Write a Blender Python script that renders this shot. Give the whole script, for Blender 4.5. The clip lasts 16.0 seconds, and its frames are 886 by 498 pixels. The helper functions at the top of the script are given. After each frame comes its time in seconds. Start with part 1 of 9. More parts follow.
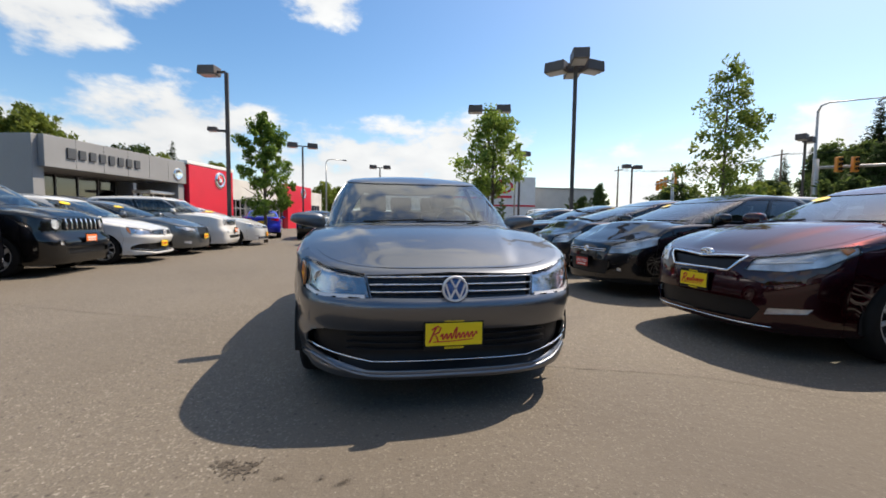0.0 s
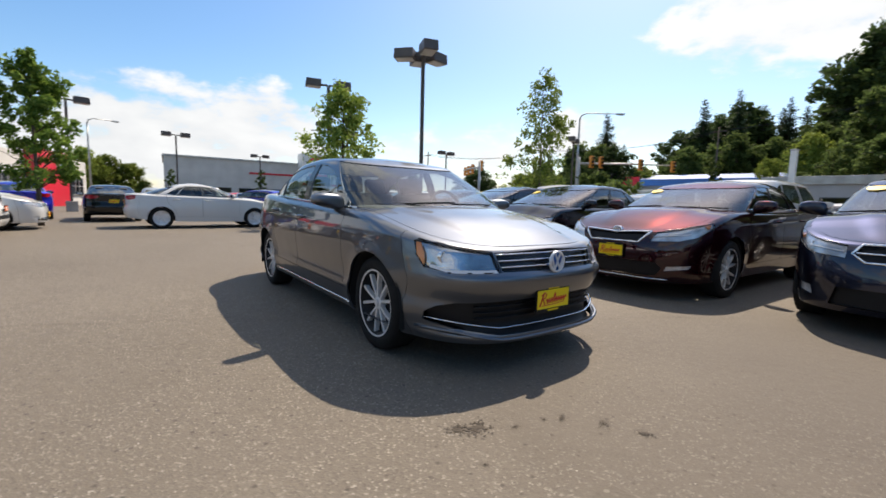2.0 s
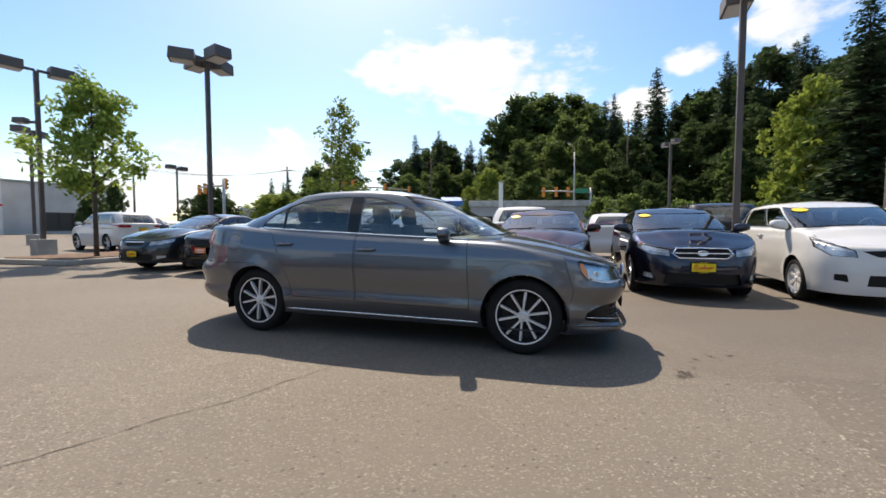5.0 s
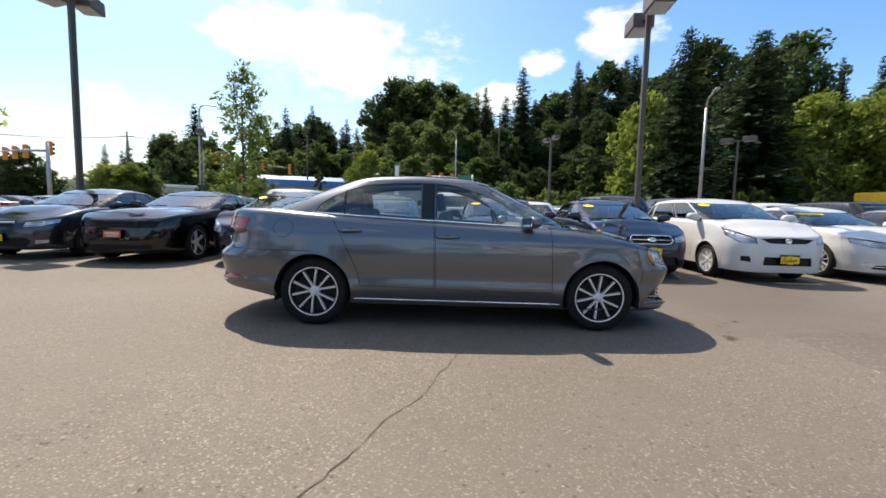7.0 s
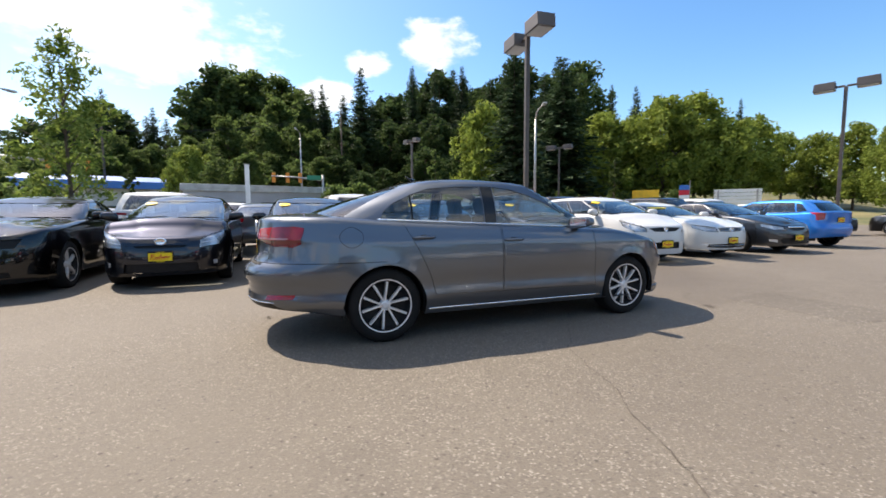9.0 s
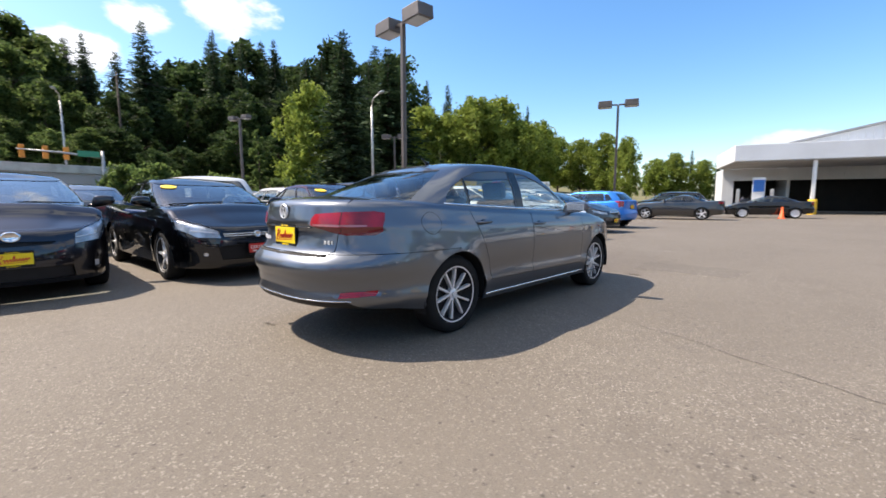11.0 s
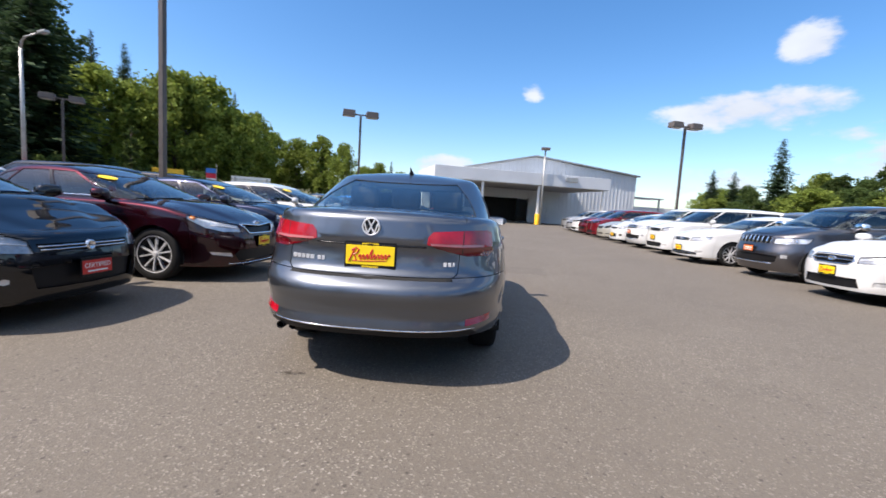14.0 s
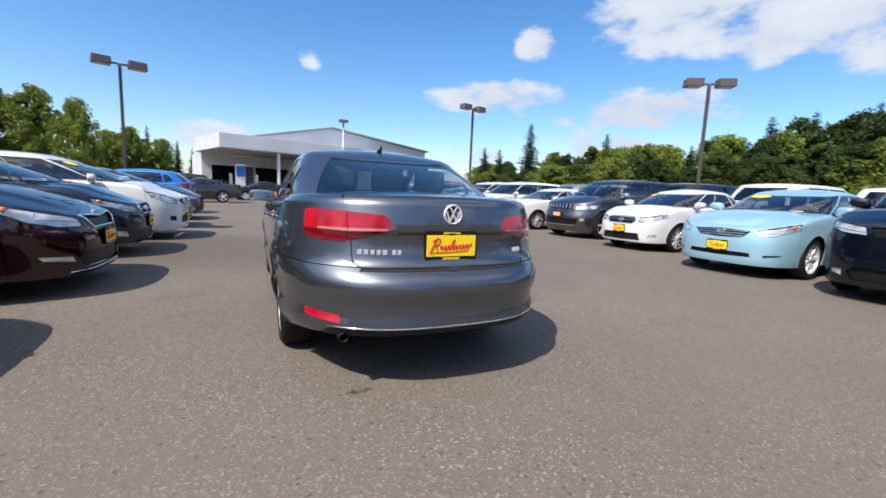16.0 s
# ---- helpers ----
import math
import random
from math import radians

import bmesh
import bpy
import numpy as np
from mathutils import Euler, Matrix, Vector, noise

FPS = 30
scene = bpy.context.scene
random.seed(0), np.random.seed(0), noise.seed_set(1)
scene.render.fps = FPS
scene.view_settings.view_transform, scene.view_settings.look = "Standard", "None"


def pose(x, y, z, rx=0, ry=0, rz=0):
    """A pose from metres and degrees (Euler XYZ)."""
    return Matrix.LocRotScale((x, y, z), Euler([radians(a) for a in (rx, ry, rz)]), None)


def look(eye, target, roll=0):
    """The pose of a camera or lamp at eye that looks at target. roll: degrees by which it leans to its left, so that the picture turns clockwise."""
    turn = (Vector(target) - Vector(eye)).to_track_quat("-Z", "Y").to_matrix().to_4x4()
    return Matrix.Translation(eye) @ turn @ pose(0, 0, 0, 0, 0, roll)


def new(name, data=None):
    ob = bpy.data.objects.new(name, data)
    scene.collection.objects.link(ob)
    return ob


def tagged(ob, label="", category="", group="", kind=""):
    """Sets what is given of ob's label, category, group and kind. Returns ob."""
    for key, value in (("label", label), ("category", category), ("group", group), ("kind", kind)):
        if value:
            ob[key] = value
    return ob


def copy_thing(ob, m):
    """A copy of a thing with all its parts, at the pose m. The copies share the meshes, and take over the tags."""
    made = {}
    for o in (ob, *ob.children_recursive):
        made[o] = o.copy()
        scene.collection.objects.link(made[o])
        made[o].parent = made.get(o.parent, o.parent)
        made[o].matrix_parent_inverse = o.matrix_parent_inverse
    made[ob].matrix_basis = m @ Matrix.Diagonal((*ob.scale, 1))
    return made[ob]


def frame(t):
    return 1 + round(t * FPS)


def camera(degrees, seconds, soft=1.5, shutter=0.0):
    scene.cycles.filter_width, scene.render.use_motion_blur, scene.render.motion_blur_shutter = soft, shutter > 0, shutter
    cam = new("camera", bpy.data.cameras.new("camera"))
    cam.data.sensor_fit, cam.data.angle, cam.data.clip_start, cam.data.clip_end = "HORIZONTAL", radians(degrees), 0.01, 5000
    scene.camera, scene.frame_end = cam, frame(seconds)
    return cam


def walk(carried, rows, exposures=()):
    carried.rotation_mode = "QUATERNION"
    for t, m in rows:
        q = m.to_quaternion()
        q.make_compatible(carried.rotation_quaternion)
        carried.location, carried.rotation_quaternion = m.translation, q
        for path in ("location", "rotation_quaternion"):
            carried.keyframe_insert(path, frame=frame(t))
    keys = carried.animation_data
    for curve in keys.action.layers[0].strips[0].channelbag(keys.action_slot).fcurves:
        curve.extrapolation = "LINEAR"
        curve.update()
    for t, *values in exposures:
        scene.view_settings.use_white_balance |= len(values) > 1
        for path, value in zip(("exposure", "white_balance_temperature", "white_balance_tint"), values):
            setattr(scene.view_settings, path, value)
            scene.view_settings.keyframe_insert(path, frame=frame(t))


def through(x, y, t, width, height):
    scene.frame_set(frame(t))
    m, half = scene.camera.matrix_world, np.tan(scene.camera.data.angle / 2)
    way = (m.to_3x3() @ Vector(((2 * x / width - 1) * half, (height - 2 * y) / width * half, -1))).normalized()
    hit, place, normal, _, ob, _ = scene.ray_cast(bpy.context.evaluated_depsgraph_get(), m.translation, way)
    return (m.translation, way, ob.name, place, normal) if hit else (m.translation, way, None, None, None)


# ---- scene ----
cam = camera(93.1, 16.0, 1.6, 0.3)
PATH = [
    (0, (-0.46, -4.23, 0.999), (-0.088, -2.27, 0.864), 0.7),
    (0.5, (-0.848, -4.226, 1.012), (-0.331, -2.305, 0.807), 3.8),
    (1, (-1.301, -4.192, 1.002), (-0.577, -2.335, 0.839), 2.4),
    (1.5, (-1.715, -4.038, 0.992), (-0.769, -2.292, 0.752), 1.2),
    (2, (-2.131, -3.828, 0.989), (-0.947, -2.23, 0.778), 1.5),
    (2.5, (-2.564, -3.578, 1.009), (-1.243, -2.09, 0.804), -1.3),
    (3, (-2.976, -3.256, 1.008), (-1.528, -1.891, 0.808), 0.9),
    (3.5, (-3.388, -2.932, 1.013), (-1.78, -1.769, 0.771), 1.5),
    (4, (-3.706, -2.543, 1.029), (-1.974, -1.575, 0.783), 1.9),
    (4.2, (-3.863, -2.383, 1.031), (-2.076, -1.507, 0.832), 1.2),
    (6.3, (-4.659, -0.547, 1.08), (-2.677, -0.342, 0.901), -0.7),
    (6.5, (-4.703, -0.35, 1.072), (-2.717, -0.231, 0.877), -1.1),
    (7, (-4.679, 0.152, 1.076), (-2.687, 0.144, 0.901), 1.4),
    (7.5, (-4.645, 0.639, 1.068), (-2.674, 0.376, 0.858), 1.4),
    (8, (-4.573, 1.152, 1.081), (-2.64, 0.687, 0.862), 1.0),
    (8.2, (-4.517, 1.364, 1.103), (-2.599, 0.842, 0.884), 1.0),
    (10.3, (-3.546, 3.321, 1.059), (-1.953, 2.124, 0.892), 1.0),
    (10.5, (-3.39, 3.458, 1.079), (-1.862, 2.183, 0.884), 2.2),
    (11, (-3.033, 3.825, 1.059), (-1.677, 2.372, 0.834), 0.0),
    (11.5, (-2.643, 4.12, 1.047), (-1.445, 2.533, 0.835), 1.3),
    (12, (-2.264, 4.438, 1.067), (-1.289, 2.702, 0.878), 1.0),
    (12.5, (-1.862, 4.636, 1.069), (-1.041, 2.821, 0.891), 1.7),
    (13, (-1.449, 4.753, 1.085), (-0.869, 2.849, 0.888), 1.6),
    (13.5, (-1.033, 4.848, 1.112), (-0.68, 2.887, 0.941), 0.8),
    (14, (-0.602, 4.821, 1.114), (-0.473, 2.834, 0.926), 3.4),
    (14.5, (-0.143, 4.857, 1.118), (-0.266, 2.872, 0.902), 1.8),
    (15, (0.27, 4.755, 1.122), (-0.073, 2.792, 0.958), 1.8),
    (15.5, (0.653, 4.61, 1.107), (0.031, 2.72, 0.903), 2.0),
    (16, (1.011, 4.421, 1.099), (0.186, 2.618, 0.836), 2.4),
]
walk(cam, [(t, look(eye, target, roll)) for t, eye, target, roll in PATH], [(0, 0.57, 7350, 11), (3.5, 0.62, 7350, 12), (7, 0.8, 7150, 11), (11, 1.05, 6900, 13), (13, 0.98, 6650, 14), (14.5, 0.68, 6450, 14), (16, 0.6, 6400, 13)])

# ---------------------------------------------------------------- light
SUN_DIR = Vector((0.668, 0.385, 0.98)).normalized()
SUN_EL = math.asin(SUN_DIR.z)
SUN_AZ = math.atan2(SUN_DIR.x, SUN_DIR.y)
sun = new("sun", bpy.data.lights.new("sun", "SUN"))
sun.data.energy, sun.data.angle, sun.data.color = 4.6, radians(0.55), (1.0, 0.91, 0.80)
sun.matrix_world = look(SUN_DIR * 60, (0, 0, 0))


def direction(az, el):
    """Unit vector at compass angle az (clockwise from +y) and height el, degrees."""
    a, e = radians(az), radians(el)
    return (math.sin(a) * math.cos(e), math.cos(a) * math.cos(e), math.sin(e))


# drifting cumulus: compass angle, height, half width, half height (degrees), density
CLOUDS = [(4, 6, 26, 8.5, 1.0), (-21, 10, 15, 6.5, 0.95), (14, 10, 10, 5, 1.0), (40, 6, 16, 6, 0.75), (-31.5, 19, 7, 4.5, 0.95), (-25, 23, 5, 3, 0.8), (-4.8, 26.5, 6, 4.5, 0.9),
          (77, 20, 19, 6.5, 1.0), (97, 15, 4, 2.6, 0.95), (86, 31, 20, 5, 0.5), (111.4, 21, 5.5, 4, 1.0), (187, 15.4, 2.2, 1.5, 0.75), (103, 18.7, 4.2, 2.0, 0.95), (54, 9, 8, 4, 0.85),
          (211, 12.6, 11, 2.8, 1.0), (229, 10.6, 13, 3.2, 1.0), (215.6, 18.3, 4.0, 2.6, 1.0), (233, 21, 14, 6.5, 1.0), (243, 18, 12, 5, 1.0),
          (206, 4.9, 9, 2.4, 0.6), (175.5, 6.0, 6, 1.8, 0.8), (252, 18, 16, 7, 0.85),
          (175, 5, 8, 2.0, 0.7), (225, 6.5, 9, 2.6, 0.8), (275, 12, 16, 5, 0.8), (300, 10, 18, 6, 0.9), (328, 8, 16, 4.5, 0.9), (55, 34, 12, 5, 0.4),
          # high clouds out of view, added to whiten fill light and reflections
          (8, 47, 26, 13, 1.0), (150, 58, 16, 10, 0.7), (240, 50, 24, 12, 0.9), (302, 46, 36, 13, 1.0), (90, 66, 14, 9, 0.7), (190, 76, 34, 20, 1.0), (330, 66, 24, 14, 1.0)]
world = bpy.data.worlds.new("sky")
scene.world = world
world.use_nodes = True
wt = world.node_tree
wt.nodes.clear()


def wnode(kind, **props):
    n = wt.nodes.new(kind)
    for k, v in props.items():
        if k == "op":
            n.operation = v
        elif k == "blend":
            n.blend_type = v
        elif k == "data_type":
            n.data_type = v
    return n


def wmath(op, a, b=None, clamp=False):
    n = wt.nodes.new("ShaderNodeMath")
    n.operation, n.use_clamp = op, clamp
    for i, v in enumerate((a, b)):
        if v is None:
            continue
        if isinstance(v, (int, float)):
            n.inputs[i].default_value = v
        else:
            wt.links.new(v, n.inputs[i])
    return n.outputs[0]


sky = wt.nodes.new("ShaderNodeTexSky")
sky.sky_type, sky.sun_disc = "NISHITA", False
sky.sun_elevation, sky.sun_rotation = SUN_EL, SUN_AZ
sky.air_density, sky.dust_density, sky.ozone_density, sky.altitude = 1.0, 0.85, 2.4, 60
coord = wt.nodes.new("ShaderNodeTexCoord").outputs["Generated"]
puff = wt.nodes.new("ShaderNodeTexNoise")
puff.inputs["Scale"].default_value, puff.inputs["Detail"].default_value, puff.inputs["Roughness"].default_value = 9.0, 9.0, 0.58
stretch = wt.nodes.new("ShaderNodeMapping")
stretch.inputs["Scale"].default_value = (1.0, 1.0, 2.1)
wt.links.new(coord, stretch.inputs["Vector"])
wt.links.new(stretch.outputs[0], puff.inputs["Vector"])
cover = None
for az, el, hw, hh, dens in CLOUDS:
    c = Vector(direction(az, el))
    right = Vector((math.cos(radians(az)), -math.sin(radians(az)), 0))
    up = right.cross(c)
    terms = []
    for axis, half in ((right, hw), (up, hh)):
        d = wt.nodes.new("ShaderNodeVectorMath")
        d.operation = "DOT_PRODUCT"
        wt.links.new(coord, d.inputs[0])
        d.inputs[1].default_value = axis / math.sin(radians(half))
        terms.append(wmath("POWER", wmath("ABSOLUTE", d.outputs["Value"]), 2.0))
    ahead = wt.nodes.new("ShaderNodeVectorMath")
    ahead.operation = "DOT_PRODUCT"
    wt.links.new(coord, ahead.inputs[0])
    ahead.inputs[1].default_value = c
    lobe = wmath("SUBTRACT", 1.0, wmath("ADD", terms[0], terms[1]), clamp=True)
    lobe = wmath("MULTIPLY", wmath("MULTIPLY", lobe, dens), wmath("GREATER_THAN", ahead.outputs["Value"], 0.3))
    cover = lobe if cover is None else wmath("MAXIMUM", cover, lobe)
mass = wmath("ADD", wmath("MULTIPLY", cover, 0.62), wmath("MULTIPLY", wmath("SUBTRACT", puff.outputs["Fac"], 0.19), 1.6))
edge = wt.nodes.new("ShaderNodeMapRange")
edge.interpolation_type = "SMOOTHSTEP"
edge.inputs["From Min"].default_value, edge.inputs["From Max"].default_value = 0.68, 1.03
wt.links.new(mass, edge.inputs["Value"])
thick = wmath("MULTIPLY", edge.outputs[0], wmath("GREATER_THAN", cover, 0.0005))
shade_noise = wt.nodes.new("ShaderNodeTexNoise")
shade_noise.inputs["Scale"].default_value, shade_noise.inputs["Detail"].default_value = 9.0, 5.0
wt.links.new(stretch.outputs[0], shade_noise.inputs["Vector"])
tone = wt.nodes.new("ShaderNodeMix")
tone.data_type = "RGBA"
tone.inputs[6].default_value, tone.inputs[7].default_value = (4.4, 5.0, 5.9, 1), (7.6, 8.2, 8.9, 1)
wt.links.new(shade_noise.outputs["Fac"], tone.inputs[0])
mixsky = wt.nodes.new("ShaderNodeMix")
mixsky.data_type = "RGBA"
wt.links.new(thick, mixsky.inputs[0])
deep = wt.nodes.new("ShaderNodeHueSaturation")
deep.inputs["Saturation"].default_value, deep.inputs["Value"].default_value = 1.28, 1.36
wt.links.new(sky.outputs[0], deep.inputs["Color"])
wt.links.new(deep.outputs[0], mixsky.inputs[6])
# clouds towards the sun shine through, those facing it from the far side are duller
sunward = wt.nodes.new("ShaderNodeVectorMath")
sunward.operation = "DOT_PRODUCT"
wt.links.new(coord, sunward.inputs[0])
sunward.inputs[1].default_value = SUN_DIR
glow = wt.nodes.new("ShaderNodeMapRange")
glow.inputs["From Min"].default_value, glow.inputs["From Max"].default_value = -0.5, 0.8
glow.inputs["To Min"].default_value, glow.inputs["To Max"].default_value = 0.78, 1.06
wt.links.new(sunward.outputs["Value"], glow.inputs["Value"])
lit = wt.nodes.new("ShaderNodeVectorMath")
lit.operation = "SCALE"
wt.links.new(tone.outputs[2], lit.inputs[0])
wt.links.new(glow.outputs[0], lit.inputs["Scale"])
wt.links.new(lit.outputs[0], mixsky.inputs[7])
bg = wt.nodes.new("ShaderNodeBackground")
bg.inputs["Strength"].default_value = 0.095
wt.links.new(mixsky.outputs[2], bg.inputs["Color"])
wt.links.new(bg.outputs[0], wt.nodes.new("ShaderNodeOutputWorld").inputs["Surface"])

# ---------------------------------------------------------------- materials
def material(name, color=(0.5, 0.5, 0.5), rough=0.5, metal=0.0, coat=0.0, spec=0.5, mottle=0.0, scale=8.0, bump=0.0, bump_scale=60.0, emit=0.0, second=None):
    """A node material: base colour with two scales of noise in it, and a fine bump."""
    m = bpy.data.materials.new(name)
    m.use_nodes = True
    t = m.node_tree
    p = t.nodes["Principled BSDF"]
    p.inputs["Base Color"].default_value = (*color, 1)
    p.inputs["Roughness"].default_value, p.inputs["Metallic"].default_value = rough, metal
    p.inputs["Coat Weight"].default_value, p.inputs["Coat Roughness"].default_value = coat, 0.03
    p.inputs["Specular IOR Level"].default_value = spec
    if emit:
        p.inputs["Emission Color"].default_value, p.inputs["Emission Strength"].default_value = (*color, 1), emit
    co = t.nodes.new("ShaderNodeTexCoord").outputs["Object"]
    if mottle or second:
        big, fine = t.nodes.new("ShaderNodeTexNoise"), t.nodes.new("ShaderNodeTexNoise")
        for n, s, d in ((big, scale * 0.25, 6), (fine, scale * 6, 3)):
            n.inputs["Scale"].default_value, n.inputs["Detail"].default_value = s, d
            t.links.new(co, n.inputs["Vector"])
        mix = t.nodes.new("ShaderNodeMix")
        mix.data_type = "RGBA"
        lo = second or tuple(c * (1 - mottle) for c in color)
        hi = tuple(min(1, c * (1 + mottle * 0.6)) for c in color)
        mix.inputs[6].default_value, mix.inputs[7].default_value = (*lo, 1), (*hi, 1)
        add = t.nodes.new("ShaderNodeMath")
        add.operation, add.use_clamp = "MULTIPLY_ADD", True
        t.links.new(fine.outputs["Fac"], add.inputs[0])
        add.inputs[1].default_value = 0.45
        sub = t.nodes.new("ShaderNodeMapRange")
        sub.inputs["From Min"].default_value, sub.inputs["From Max"].default_value = 0.35, 0.65
        sub.inputs["To Min"].default_value, sub.inputs["To Max"].default_value = -0.1, 0.65
        t.links.new(big.outputs["Fac"], sub.inputs["Value"])
        t.links.new(sub.outputs[0], add.inputs[2])
        t.links.new(add.outputs[0], mix.inputs[0])
        t.links.new(mix.outputs[2], p.inputs["Base Color"])
    if bump:
        n = t.nodes.new("ShaderNodeTexNoise")
        n.inputs["Scale"].default_value, n.inputs["Detail"].default_value = bump_scale, 4
        t.links.new(co, n.inputs["Vector"])
        b = t.nodes.new("ShaderNodeBump")
        b.inputs["Strength"].default_value, b.inputs["Distance"].default_value = bump, 0.01
        t.links.new(n.outputs["Fac"], b.inputs["Height"])
        t.links.new(b.outputs[0], p.inputs["Normal"])
    return m


def car_paint():
    """Clear-coated metallic paint; its hue is the object's own colour, the metal share its alpha."""
    m = bpy.data.materials.new("car_paint")
    m.use_nodes = True
    t = m.node_tree
    p = t.nodes["Principled BSDF"]
    info = t.nodes.new("ShaderNodeObjectInfo")
    co = t.nodes.new("ShaderNodeTexCoord").outputs["Object"]
    dust = t.nodes.new("ShaderNodeTexNoise")
    dust.inputs["Scale"].default_value, dust.inputs["Detail"].default_value = 3.0, 6
    t.links.new(co, dust.inputs["Vector"])
    r = t.nodes.new("ShaderNodeMapRange")
    r.inputs["From Min"].default_value, r.inputs["From Max"].default_value = 0.3, 0.7
    r.inputs["To Min"].default_value, r.inputs["To Max"].default_value = 0.34, 0.42
    t.links.new(dust.outputs["Fac"], r.inputs["Value"])
    t.links.new(r.outputs[0], p.inputs["Roughness"])
    t.links.new(info.outputs["Color"], p.inputs["Base Color"])
    t.links.new(info.outputs["Alpha"], p.inputs["Metallic"])
    rim = t.nodes.new("ShaderNodeMix")
    rim.data_type = "RGBA"
    rim.inputs[0].default_value = 0.55
    rim.inputs[6].default_value = (1, 1, 1, 1)
    t.links.new(info.outputs["Color"], rim.inputs[7])
    t.links.new(rim.outputs[2], p.inputs["Specular Tint"])
    p.inputs["Coat Weight"].default_value, p.inputs["Coat Roughness"].default_value = 1.0, 0.004
    p.inputs["Coat IOR"].default_value = 1.54
    p.inputs["Specular IOR Level"].default_value = 0.04
    return m


def glass(name, tint, gloss_rough=0.0, floor_gloss=0.04):
    """A thin pane: tinted see-through sheet whose mirror share grows at grazing angles."""
    m = bpy.data.materials.new(name)
    m.use_nodes = True
    t = m.node_tree
    t.nodes.clear()
    clear, shine, mix = t.nodes.new("ShaderNodeBsdfTransparent"), t.nodes.new("ShaderNodeBsdfGlossy"), t.nodes.new("ShaderNodeMixShader")
    clear.inputs["Color"].default_value = (*tint, 1)
    shine.inputs["Roughness"].default_value = gloss_rough
    f = t.nodes.new("ShaderNodeLayerWeight")
    f.inputs["Blend"].default_value = 0.5
    w = t.nodes.new("ShaderNodeMath")
    w.operation = "POWER"
    t.links.new(f.outputs["Facing"], w.inputs[0])
    w.inputs[1].default_value = 3.1
    k = t.nodes.new("ShaderNodeMath")
    k.operation, k.use_clamp = "MULTIPLY_ADD", True
    t.links.new(w.outputs[0], k.inputs[0])
    k.inputs[1].default_value, k.inputs[2].default_value = 0.85, floor_gloss + 0.035
    t.links.new(k.outputs[0], mix.inputs[0])
    t.links.new(clear.outputs[0], mix.inputs[1])
    t.links.new(shine.outputs[0], mix.inputs[2])
    t.links.new(mix.outputs[0], t.nodes.new("ShaderNodeOutputMaterial").inputs["Surface"])
    return m


